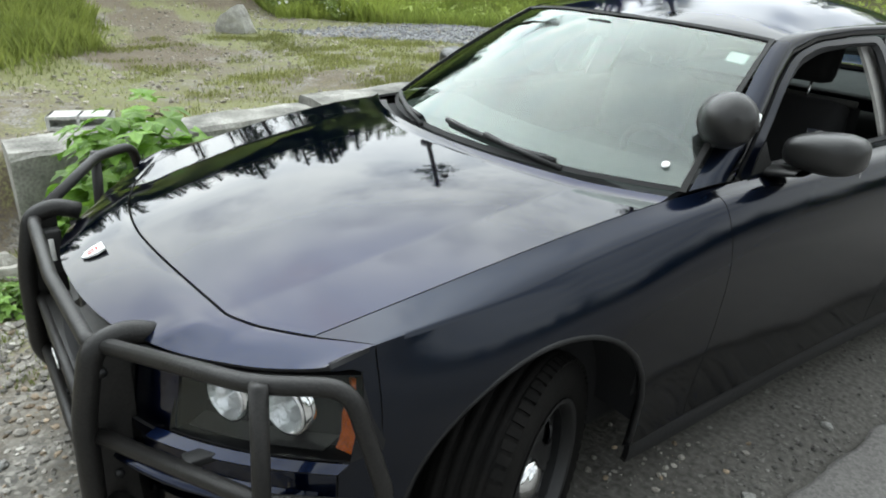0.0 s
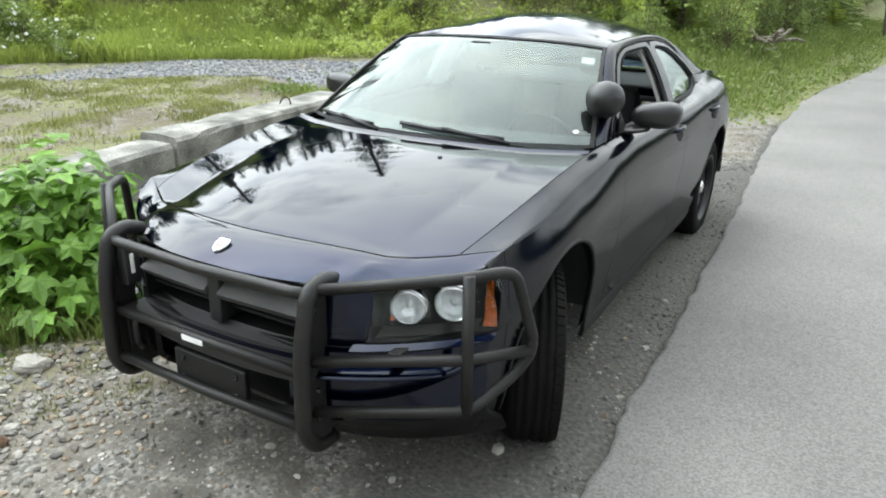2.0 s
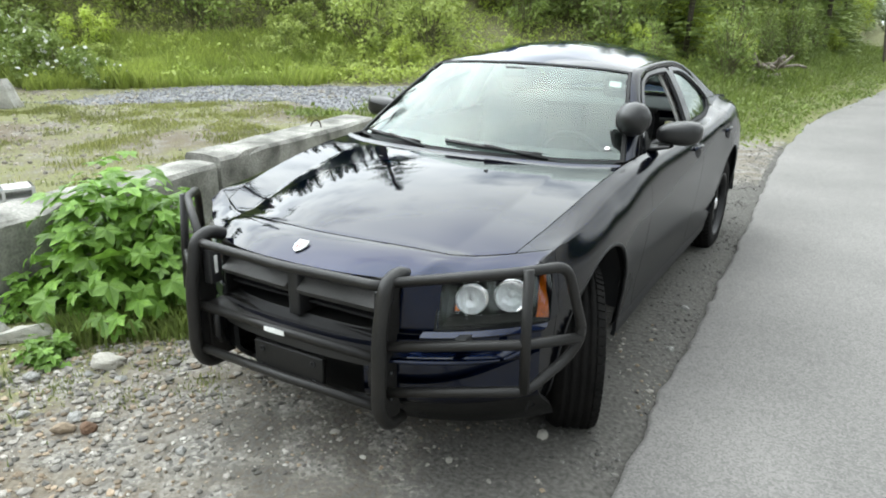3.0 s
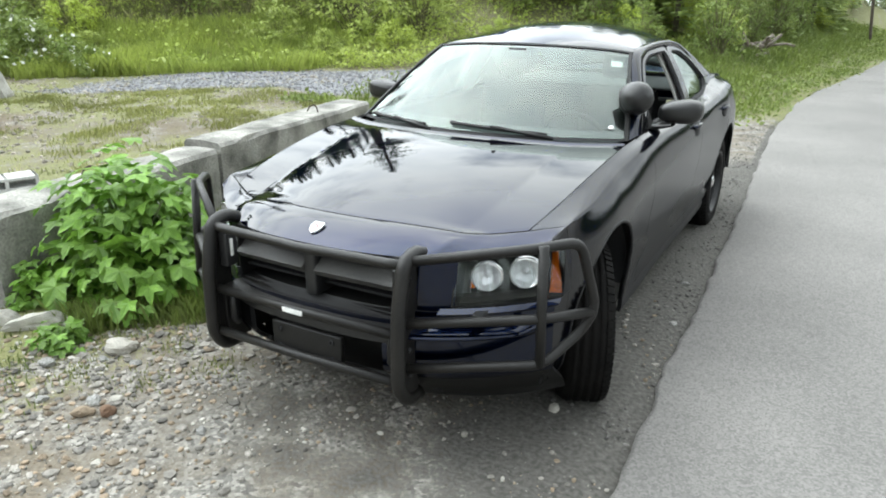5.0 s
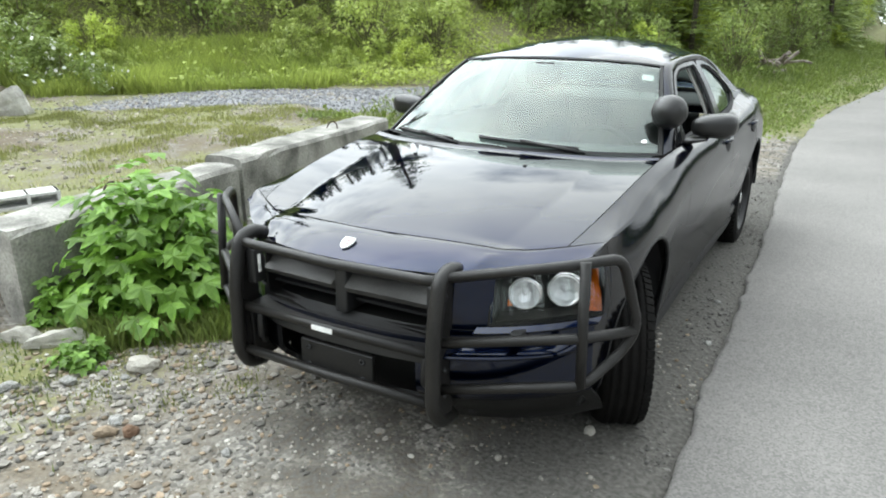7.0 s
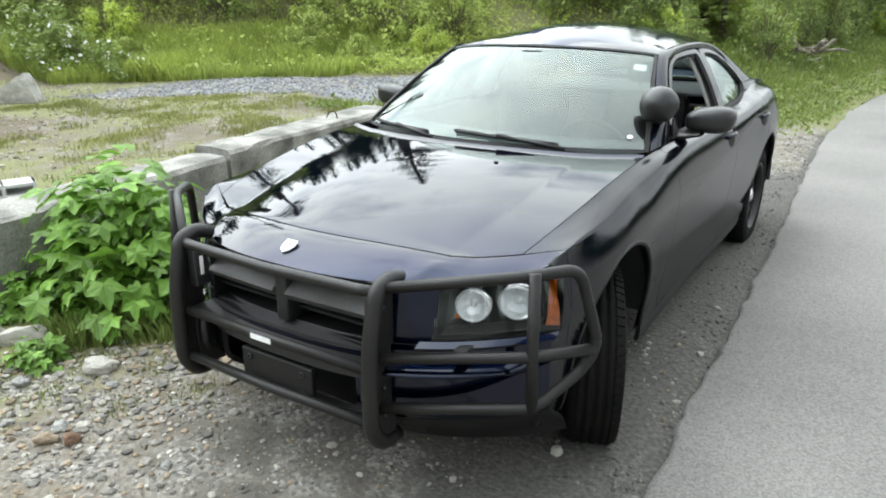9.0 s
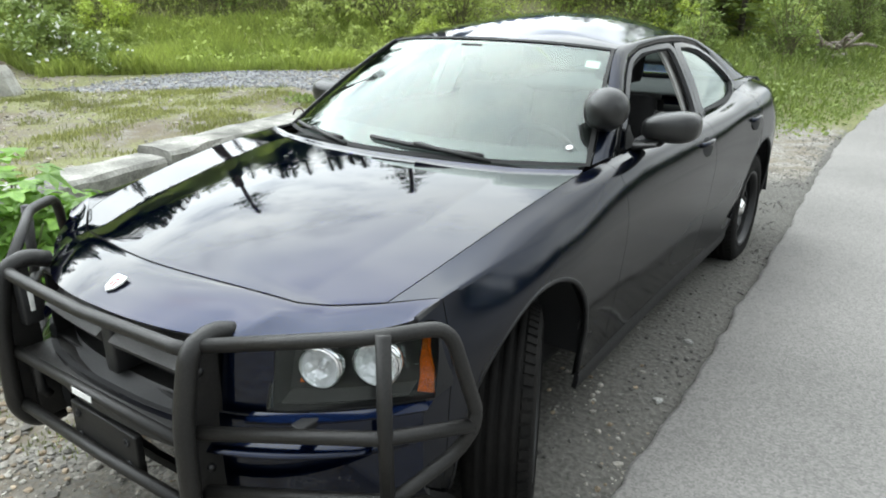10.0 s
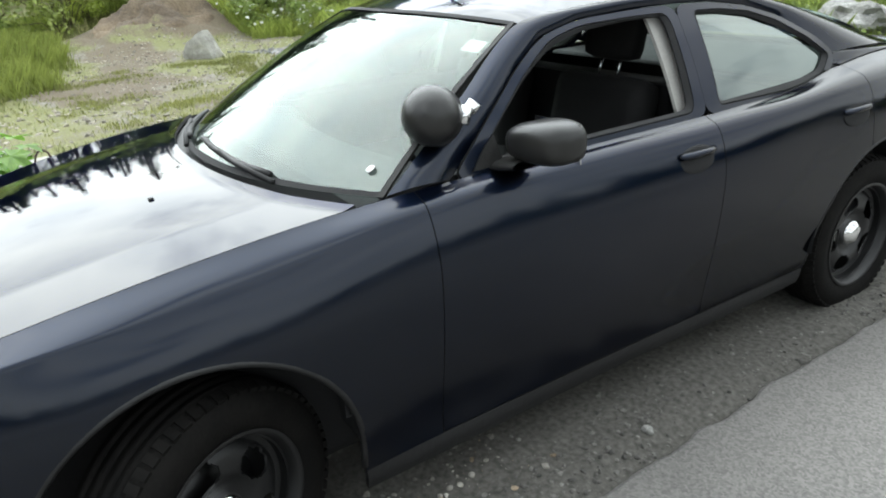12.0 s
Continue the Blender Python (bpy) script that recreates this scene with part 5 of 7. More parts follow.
# ---- push bumper ----
guard = new("push_bumper")
guard.parent = car
guard["label"] = "black powder-coated tubular steel push bumper"
GT = 0.019
for sx in (-1, 1):
    # upright: a flat plate with a tube along its front edge, hooked over at the top
    path = rounded([(sx * 0.468, 0.23, 0.832), (sx * 0.468, 0.165, 0.86), (sx * 0.468, 0.09, 0.84), (sx * 0.468, 0.048, 0.66), (sx * 0.468, 0.038, 0.37), (sx * 0.468, 0.09, 0.29), (sx * 0.468, 0.18, 0.285)], 0.06)
    bm = bmesh.new()
    tube(bm, path, 0.028, 14)
    up = part("upright", bm, POWDER, guard)
    bm = bmesh.new()
    prof = [(p.y, p.z) for p in path[6:]]
    fr = [bm.verts.new((sx * 0.468, y, z)) for y, z in prof]
    bk = [bm.verts.new((sx * 0.468, max(y, 0.16) if k > 3 else y, z)) for k, (y, z) in enumerate(prof)]
    for k in range(len(fr) - 1):
        bm.faces.new((fr[k], fr[k + 1], bk[k + 1], bk[k]))
    bmesh.ops.remove_doubles(bm, verts=bm.verts[:], dist=0.0005)
    solid(part("upright_plate", bm, POWDER, up), 0.02, 0)
    # wrap-round of the headlamp
    top = [(sx * 0.468, 0.11, 0.842), (sx * 0.88, 0.3, 0.905), (sx * 0.985, 0.452, 0.904), (sx * 1.036, 0.5, 0.665), (sx * 1.033, 0.49, 0.615), (sx * 1.0, 0.465, 0.545), (sx * 0.925, 0.29, 0.47), (sx * 0.468, 0.08, 0.43)]
    bm = bmesh.new()
    tube(bm, rounded(top, 0.055, 6), GT, 12)
    part("wrap_tube", bm, POWDER, guard)
    bm = bmesh.new()
    tube(bm, rounded([(sx * 0.468, 0.07, 0.615), (sx * 0.91, 0.29, 0.648), (sx * 1.033, 0.488, 0.627)], 0.04), GT, 12)
    part("cross_tube", bm, POWDER, guard)
    bm = bmesh.new()
    tube(bm, [(sx * 0.903, 0.305, 0.918), (sx * 0.912, 0.29, 0.66), (sx * 0.918, 0.285, 0.465)], 0.019, 12)
    part("outer_upright", bm, POWDER, guard)
    # brackets to the car
    bm = bmesh.new()
    box(bm, sx * 0.7 - 0.02, sx * 0.7 + 0.02, 0.2, 0.32, 0.63, 0.65, 0.004)
    part("bracket", bm, BLACK, guard)
    bm = bmesh.new()
    box(bm, sx * 0.455 - 0.012, sx * 0.455 + 0.012, 0.1, 0.36, 0.3, 0.56, 0.004)
    part("bracket", bm, POWDER, guard)
    for bz in (0.4, 0.5, 0.78):
        bm = bmesh.new()
        lathe(bm, [(0.012, 0.0), (0.012, 0.01), (0.002, 0.012)], 6, pose(sx * 0.478, 0.1, bz, 0, 0, 0 if sx > 0 else 180))
        part("bolt", bm, STEEL, guard)
for pts in ([(-0.468, 0.1, 0.832), (-0.4, 0.09, 0.83), (0, 0.075, 0.826), (0.4, 0.09, 0.83), (0.468, 0.1, 0.832)],
            [(-0.468, 0.075, 0.562), (0, 0.072, 0.56), (0.468, 0.075, 0.562)],
            [(-0.468, 0.06, 0.375), (0, 0.056, 0.37), (0.468, 0.06, 0.375)]):
    bm = bmesh.new()
    tube(bm, pts, GT, 12)
    part("cross_tube", bm, POWDER, guard)
bm = bmesh.new()
box(bm, -0.43, 0.43, 0.08, 0.2, 0.572, 0.579, 0.002)
part("shelf_plate", bm, POWDER, guard)
bm = bmesh.new()
box(bm, -0.08, 0.02, 0.0485, 0.051, 0.551, 0.571, 0.0)
part("sticker", bm, WHITE, guard, "small white sticker", smooth=False)

# the nose's far corner sits a little lower and further back
def settled(p, tube_guard):
    if tube_guard:
        h = smoothstep(-0.5, -0.9, p.x)
        return p + Vector((0.05 * h, 0.06 * h, 0.0))
    f = min(max(-p.x / 0.56, 0.0), 1.0) ** 1.7 * min(max((1.35 - p.y) / 0.93, 0.0), 1.0)
    g = smoothstep(-0.6, -0.95, p.x) * smoothstep(0.6, 0.4, p.y)
    return p + Vector((0.018 * f + 0.03 * g, 0.062 * f, -0.03 * f))


bpy.context.view_layer.update()
guard_parts = set(guard.children_recursive)
for ob in car.children_recursive:
    if ob.type == "MESH":
        m = ob.matrix_world.copy()
        back = m.inverted()
        for v in ob.data.vertices:
            p = m @ v.co
            if p.x < 0 and p.y < 1.35:
                v.co = back @ settled(p, ob in guard_parts)
        ob.data.update()

# ---- wheels ----
def wheel(name, cx, cy, steer, sx):
    w = new(name)
    w.parent = car
    w.location = (cx * sx, cy, WHEEL_R - 0.045)
    w.rotation_euler = (0, 0, radians(steer))
    m = Matrix.Diagonal((sx, 1, 1, 1))
    R = WHEEL_R
    bm = bmesh.new()
    lathe(bm, [(0.235, 0.075), (0.245, 0.102), (0.30, 0.112), (0.335, 0.105), (R - 0.006, 0.088), (R - 0.001, 0.078), (R, 0.06), (R, -0.06), (R - 0.001, -0.078), (R - 0.02, -0.1), (0.30, -0.112), (0.235, -0.09)], 72, m)
    bmesh.ops.recalc_face_normals(bm, faces=bm.faces[:])
    tyre = part("tyre", bm, RUBBER, w)
    # tread: ribs and shoulder blocks
    for rx, rw in ((-0.055, 0.012), (-0.02, 0.013), (0.018, 0.013), (0.052, 0.012)):
        bm = bmesh.new()
        lathe(bm, [(R - 0.002, rx - rw), (R + 0.006, rx - rw + 0.002), (R + 0.006, rx + rw - 0.002), (R - 0.002, rx + rw)], 72, m)
        bmesh.ops.recalc_face_normals(bm, faces=bm.faces[:])
        part("tread_rib", bm, RUBBER, tyre)
    bm = bmesh.new()
    for k in range(64):
        a = 2 * math.pi * k / 64
        q = m @ Matrix.Rotation(a, 4, "X") @ Matrix.Translation((0.084, 0, R - 0.006)) @ Matrix.Rotation(radians(22), 4, "Y")
        bmesh.ops.create_cube(bm, size=1, matrix=q @ Matrix.Diagonal((0.034, 0.024, 0.014, 1)))
    tagged(part("tread_shoulder", bm, RUBBER, tyre, smooth=False), kind="stuff")
    # steel rim with hand holes
    bm = bmesh.new()
    lathe(bm, [(0.243, 0.10), (0.246, 0.106), (0.238, 0.108), (0.229, 0.1), (0.222, 0.07), (0.216, 0.045), (0.2, 0.04)], 60, m)
    lathe(bm, [(0.222, 0.07), (0.216, -0.09)], 60, m)
    N, holes = 150, 5
    rad = [(0.2, 0.04), (0.192, 0.047), (0.184, 0.053), (0.176, 0.058), (0.168, 0.061), (0.16, 0.063), (0.15, 0.0645), (0.14, 0.0655), (0.13, 0.066), (0.12, 0.065), (0.11, 0.061), (0.1, 0.054), (0.09, 0.047), (0.075, 0.042), (0.02, 0.042)]
    rings = [[bm.verts.new(m @ Vector((h, r * math.cos(2 * math.pi * k / N), r * math.sin(2 * math.pi * k / N)))) for k in range(N)] for r, h in rad]
    for i in range(len(rings) - 1):
        rm = (rad[i][0] + rad[i + 1][0]) / 2
        for k in range(N):
            a = ((k + 0.5) * holes / N) % 1 - 0.5
            if (a / 0.3) ** 2 + ((rm - 0.147) / 0.042) ** 2 < 1:
                continue
            bm.faces.new((rings[i][k], rings[i][(k + 1) % N], rings[i + 1][(k + 1) % N], rings[i + 1][k]))
    bmesh.ops.recalc_face_normals(bm, faces=bm.faces[:])
    solid(part("rim", bm, STEEL, w, "black steel rim"), 0.006)
    bm = bmesh.new()
    lathe(bm, [(0.062, 0.042), (0.062, 0.058), (0.056, 0.07), (0.05, 0.072), (0.046, 0.078), (0.03, 0.088), (0.001, 0.09)], 32, m)
    bmesh.ops.recalc_face_normals(bm, faces=bm.faces[:])
    part("hub_cap", bm, CHROME, w, "chrome centre cap")
    bm = bmesh.new()
    lathe(bm, [(0.16, -0.02), (0.16, 0.0), (0.06, 0.005)], 32, m)
    bmesh.ops.recalc_face_normals(bm, faces=bm.faces[:])
    part("brake_disc", bm, STEEL, w)


wheel("front_wheel", 0.818, AXLE_F, 25, 1)
wheel("front_wheel", 0.8, AXLE_F - 0.055, 25, -1)
wheel("rear_wheel", 0.8, AXLE_R, 0, 1)
wheel("rear_wheel", 0.8, AXLE_R, 0, -1)

# ---- door mirrors ----
def door_mirror(sx):
    mir = new("door_mirror")
    mir.parent = car
    bm = bmesh.new()
    bmesh.ops.create_uvsphere(bm, u_segments=28, v_segments=18, radius=1)
    for v in bm.verts:
        x, y, z = v.co
        p = 3.1
        k = (abs(x) ** p + abs(y) ** p + abs(z) ** p) ** (1 / p)
        x, y, z = x / k, y / k, z / k
        if y > 0.35:
            y = 0.35
        w = 0.82 + 0.18 * smoothstep(-1, 0.4, x)
        v.co = (sx * (0.952 + 0.112 * x), 2.1 + 0.08 * y + 0.018 * x, 1.135 + 0.064 * z * w + 0.006 * x)
    bmesh.ops.recalc_face_normals(bm, faces=bm.faces[:])
    part("mirror_shell", bm, MIRRORSHELL, mir, "grained black plastic shell")
    bm = bmesh.new()
    box(bm, 0.86, 1.05, 2.131, 2.135, 1.08, 1.19, 0.0, Matrix.Diagonal((sx, 1, 1, 1)))
    bmesh.ops.recalc_face_normals(bm, faces=bm.faces[:])
    part("mirror_glass", bm, CHROME, mir, smooth=False)
    bm = bmesh.new()
    prof = [(0.80, 1.05, 0.02), (0.86, 1.06, 0.018), (0.93, 1.075, 0.013)]
    rows = [[bm.verts.new((sx * x, 2.05 + 0.06 * math.cos(a), z + h * math.sin(a))) for a in [2 * math.pi * k / 14 for k in range(14)]] for x, z, h in prof]
    for a, b in zip(rows, rows[1:]):
        for k in range(14):
            bm.faces.new((a[k], a[(k + 1) % 14], b[(k + 1) % 14], b[k]))
    bmesh.ops.recalc_face_normals(bm, faces=bm.faces[:])
    part("mirror_arm", bm, MIRRORSHELL, mir)
    # sail panel
    bm = bmesh.new()
    tri = [(1.93, 1.055), (1.98, 1.105), (2.03, 1.14), (2.04, 1.055)]
    bm.faces.new([bm.verts.new((sx * (green_x(y, z) + 0.012), y, z)) for y, z in tri])
    bmesh.ops.recalc_face_normals(bm, faces=bm.faces[:])
    solid(part("sail_panel", bm, HOLDER, mir, smooth=False), 0.012, 0)


door_mirror(1)
door_mirror(-1)

# ---- spotlight on the pillar ----
spot = new("spotlight")
spot.parent = car
spot["label"] = "round black pillar spotlight"
SP = Vector((0.779, 1.831, 1.228))
bm = bmesh.new()
face_dir = Vector((-0.62, 0.55, -0.25)).normalized()
q = face_dir.to_track_quat("X", "Z").to_matrix().to_4x4()
lathe(bm, [(0.001, -0.084), (0.03, -0.079), (0.055, -0.064), (0.074, -0.04), (0.083, -0.01), (0.084, 0.012), (0.084, 0.034), (0.078, 0.04)], 36, Matrix.Translation(SP) @ q)
bmesh.ops.recalc_face_normals(bm, faces=bm.faces[:])
part("lamp_shell", bm, MIRRORSHELL, spot)
bm = bmesh.new()
lathe(bm, [(0.085, 0.026), (0.087, 0.034), (0.085, 0.042), (0.079, 0.044)], 36, Matrix.Translation(SP) @ q)
bmesh.ops.recalc_face_normals(bm, faces=bm.faces[:])
part("lamp_ring", bm, MIRRORSHELL, spot)
bm = bmesh.new()
lathe(bm, [(0.079, 0.038), (0.06, 0.046), (0.03, 0.051), (0.001, 0.053)], 30, Matrix.Translation(SP) @ q)
bmesh.ops.recalc_face_normals(bm, faces=bm.faces[:])
part("lamp_face", bm, BEZEL, spot)
bm = bmesh.new()
base = Vector((0.752, 1.98, 1.205))
tube(bm, [SP + Vector((0.03, 0.05, -0.01)), SP + Vector((0.02, 0.1, -0.02)), base], 0.013, 12)
part("swivel_arm", bm, CHROME, spot, "chrome swivel arm")
bm = bmesh.new()
tube(bm, [SP + Vector((0.025, 0.085, -0.035)), SP + Vector((0.018, 0.105, 0.01))], 0.02, 12)
part("swivel_joint", bm, CHROME, spot)
bm = bmesh.new()
tube(bm, [base + Vector((-0.012, -0.012, -0.012)), base + Vector((0.0, 0.02, 0.03))], 0.022, 12)
part("pillar_boss", bm, CHROME, spot)

# ---- wipers, washer jets, sticker, aerial ----
def wiper(pts, arm):
    w = new("wiper")
    w.parent = car
    bm = bmesh.new()
    tube(bm, pts, 0.01, 8)
    part("blade", bm, BLACK, w)
    bm = bmesh.new()
    tube(bm, arm, 0.009, 8)
    part("arm", bm, BLACK, w)


def on_screen(s, t, up):
    return screen_pt(s, t) + Vector((0, -0.45, 0.9)) * up


wiper([on_screen(0.45 + 0.33 * k / 8, 0.07 - 0.04 * k / 8, 0.012) for k in range(9)], [on_screen(0.6, 0.052, 0.026), on_screen(0.68, 0.03, 0.022), on_screen(0.8, 0.0, 0.012)])
wiper([on_screen(0.06 + 0.29 * k / 8, 0.045 - 0.012 * k / 8, 0.012) for k in range(9)], [on_screen(0.2, 0.04, 0.026), on_screen(0.28, 0.02, 0.022), on_screen(0.38, 0.0, 0.012)])
for jx in (-0.3, 0.3):
    bm = bmesh.new()
    z = hood_z(jx, 1.147)
    box(bm, jx - 0.008, jx + 0.008, 1.139, 1.155, z - 0.004, z + 0.006, 0.003)
    part("washer_jet", bm, BLACK, car)
bm = bmesh.new()
box(bm, -0.82, 0.82, 1.33, 1.72, 0.985, 0.99, 0.0)
part("cowl_floor", bm, DARK, car)
bm = bmesh.new()
grid(bm, lambda s, t: Vector(((-0.78 + 1.56 * s), cowl_y(-0.78 + 1.56 * s) + 0.004 + (0.04 + 0.0 * s) * t, 1.022 - 0.002 * t)), 30, 3)
solid(part("cowl_grille", bm, BLACK, car), 0.01)
bm = bmesh.new()
grid(bm, lambda s, t: screen_pt(0.925 + 0.045 * s, 0.80 + 0.075 * t) + Vector((0, 0.006, -0.008)), 3, 3)
part("windscreen_sticker", bm, WHITE, car, "small white sticker inside the windscreen", smooth=False)
bm = bmesh.new()
tube(bm, [(0.0, 3.35, 1.46), (0.0, 3.355, 1.5), (0.0, 3.36, 1.53)], 0.008, 6)
part("roof_aerial", bm, BLACK, car)

# door handles
def handle(y, t0):
    h = new("door_handle")
    h.parent = car
    p = side_point(y, t0)
    bm = bmesh.new()
    bmesh.ops.create_uvsphere(bm, u_segments=20, v_segments=12, radius=1)
    for v in bm.verts:
        x, yy, z = v.co
        v.co = (p.x + 0.002 + 0.008 * x - 0.012 * z, p.y + 0.095 * yy, p.z - 0.018 + 0.046 * z)
    cup = part("handle_cup", bm, DARK, h, "recessed dark cup")
    bm = bmesh.new()
    pts = []
    for k in range(9):
        s = -1 + 2 * k / 8
        q = side_point(y + 0.085 * s, t0)
        pts.append((q.x + 0.022 - 0.024 * abs(s) ** 3, q.y, q.z + 0.008 - 0.006 * s * s))
    tube(bm, pts, 0.0125, 10)
    part("pull", bm, PAINT_SIDE, h)
    for ch in [h]:
        o = copy_thing(ch, Matrix())
        for c in o.children:
            c.data = c.data.copy()
            c.data.transform(Matrix.Diagonal((-1, 1, 1, 1)))
            c.data.flip_normals()


handle(2.79, 0.285)
handle(3.74, 0.33)

# ---- interior ----
def seat(x, y):
    s = new("car_seat")
    s.parent = car
    bm = bmesh.new()
    box(bm, x - 0.25, x + 0.25, y - 0.3, y + 0.25, 0.42, 0.6, 0.05)
    part("cushion", bm, SEATCLOTH, s)
    bm = bmesh.new()
    box(bm, -0.24, 0.24, -0.07, 0.07, 0, 0.6, 0.06, pose(x, y + 0.27, 0.56, -14, 0, 0))
    part("seat_back", bm, SEATCLOTH, s)
    bm = bmesh.new()
    box(bm, -0.13, 0.13, -0.05, 0.05, 0.66, 0.86, 0.045, pose(x, y + 0.27, 0.56, -14, 0, 0))
    part("headrest", bm, SEATCLOTH, s)
    for px in (-0.05, 0.05):
        bm = bmesh.new()
        tube(bm, [pose(x, y + 0.27, 0.56, -14, 0, 0) @ Vector((px, 0, 0.56)), pose(x, y + 0.27, 0.56, -14, 0, 0) @ Vector((px, 0, 0.7))], 0.006, 6)
        part("headrest_post", bm, CHROME, s)


seat(0.37, 2.5)
seat(-0.37, 2.5)
bm = bmesh.new()
box(bm, -0.68, 0.68, 3.35, 3.55, 0.45, 1.02, 0.06)
part("rear_seat", bm, SEATCLOTH, car)
bm = bmesh.new()
grid(bm, lambda s, t: Vector((-0.74 + 1.48 * s, 1.5 + 0.12 * (abs(-1 + 2 * s)) ** 2 + 0.5 * t, 1.0 + 0.035 * math.sin(math.pi * min(t * 1.1, 1)) - 0.16 * smoothstep(0.75, 1, t))), 24, 14)
solid(part("dashboard", bm, DASH, car), 0.02)
bm = bmesh.new()
N = 40
tube(bm, [pose(0.37, 2.1, 0.93, -62, 0, 0) @ Vector((0.185 * math.cos(2 * math.pi * k / N), 0.185 * math.sin(2 * math.pi * k / N), 0)) for k in range(N + 1)], 0.014, 10)
part("steering_wheel", bm, SEATCLOTH, car)
bm = bmesh.new()
box(bm, -0.75, 0.75, 3.6, 4.4, 1.05, 1.07, 0.01)
part("parcel_shelf", bm, DASH, car)
# headlining and pillar trim
bm = bmesh.new()
grid(bm, lambda s, t: roof_pt(0.02 + 0.96 * s, 0.02 + 0.96 * t) - Vector((0, 0, 0.035)), 16, 16, True)
part("headlining", bm, TRIMGREY, car)
strip("b_pillar_trim", lambda s: Vector((green_x(2.9, 1.05 + 0.33 * s) - 0.035, 2.84, 1.05 + 0.33 * s)), lambda s: Vector((green_x(2.98, 1.05 + 0.33 * s) - 0.05, 3.0, 1.05 + 0.33 * s)), TRIMGREY, 10, 3, 0.012)
bm = bmesh.new()
box(bm, -0.06, 0.06, 2.06, 2.075, 1.37, 1.43, 0.012, None)
part("inside_mirror", bm, BLACK, car)
bm = bmesh.new()
grid(bm, lambda s, t: Vector((-0.62 + 1.24 * s, 2.98, 0.6 + 0.52 * t)), 6, 4)
part("partition_panel", bm, DARK, car, "dark partition behind the front seats")
for a in (((-0.6, 2.98, 1.13), (0.6, 2.98, 1.13)),):
    bm = bmesh.new()
    tube(bm, a, 0.016, 8)
    part("partition_rail", bm, FIN, car)

# small disc on the windscreen's lower corner, and warning lamps inside the push bumper
bm = bmesh.new()
c0 = screen_pt(0.955, 0.12)
lathe(bm, [(0.001, 0.004), (0.012, 0.003), (0.014, 0.0)], 20, Matrix.Translation(c0 + Vector((0, -0.003, 0.006))) @ Vector((0, -0.5, 0.86)).to_track_quat("X", "Z").to_matrix().to_4x4())
part("windscreen_disc", bm, WHITE, car, "small white disc on the windscreen corner")
for sx in (-1, 1):
    lampbox = new("warning_lamp")
    lampbox.parent = car
    bm = bmesh.new()
    box(bm, sx * 0.43 - 0.022, sx * 0.43 + 0.022, 0.1, 0.16, 0.655, 0.8, 0.006)
    part("lamp_body", bm, BLACK, lampbox)
    bm = bmesh.new()
    box(bm, min(sx * 0.408, sx * 0.403), max(sx * 0.408, sx * 0.403), 0.12, 0.135, 0.7, 0.775, 0.002)
    part("lamp_lens", bm, WHITE if sx < 0 else BEZEL, lampbox, "pale lens strip")
    bm = bmesh.new()
    tube(bm, [(sx * 0.405, 0.12, 0.57), (sx * 0.4, 0.1, 0.5), (sx * 0.398, 0.1, 0.43), (sx * 0.402, 0.12, 0.4)], 0.016, 8)
    part("mounting_arm", bm, STEEL, lampbox)


# ---- vegetation ----
def rnd_dir(r):
    z = r.uniform(-1, 1)
    a = r.uniform(0, 2 * math.pi)
    k = math.sqrt(1 - z * z)
    return Vector((k * math.cos(a), k * math.sin(a), z))


def leaf_quad(vs, fs, p, d, n, size, wide=0.5):
    """A pointed leaf, folded along its rib."""
    side = d.cross(n)
    if side.length < 1e-4:
        return
    side.normalize()
    i = len(vs)
    vs.extend((p, p + d * size * 0.5 + side * size * wide * 0.5, p + d * size, p + d * size * 0.5 - side * size * wide * 0.5))
    fs.append((i, i + 1, i + 2, i + 3))


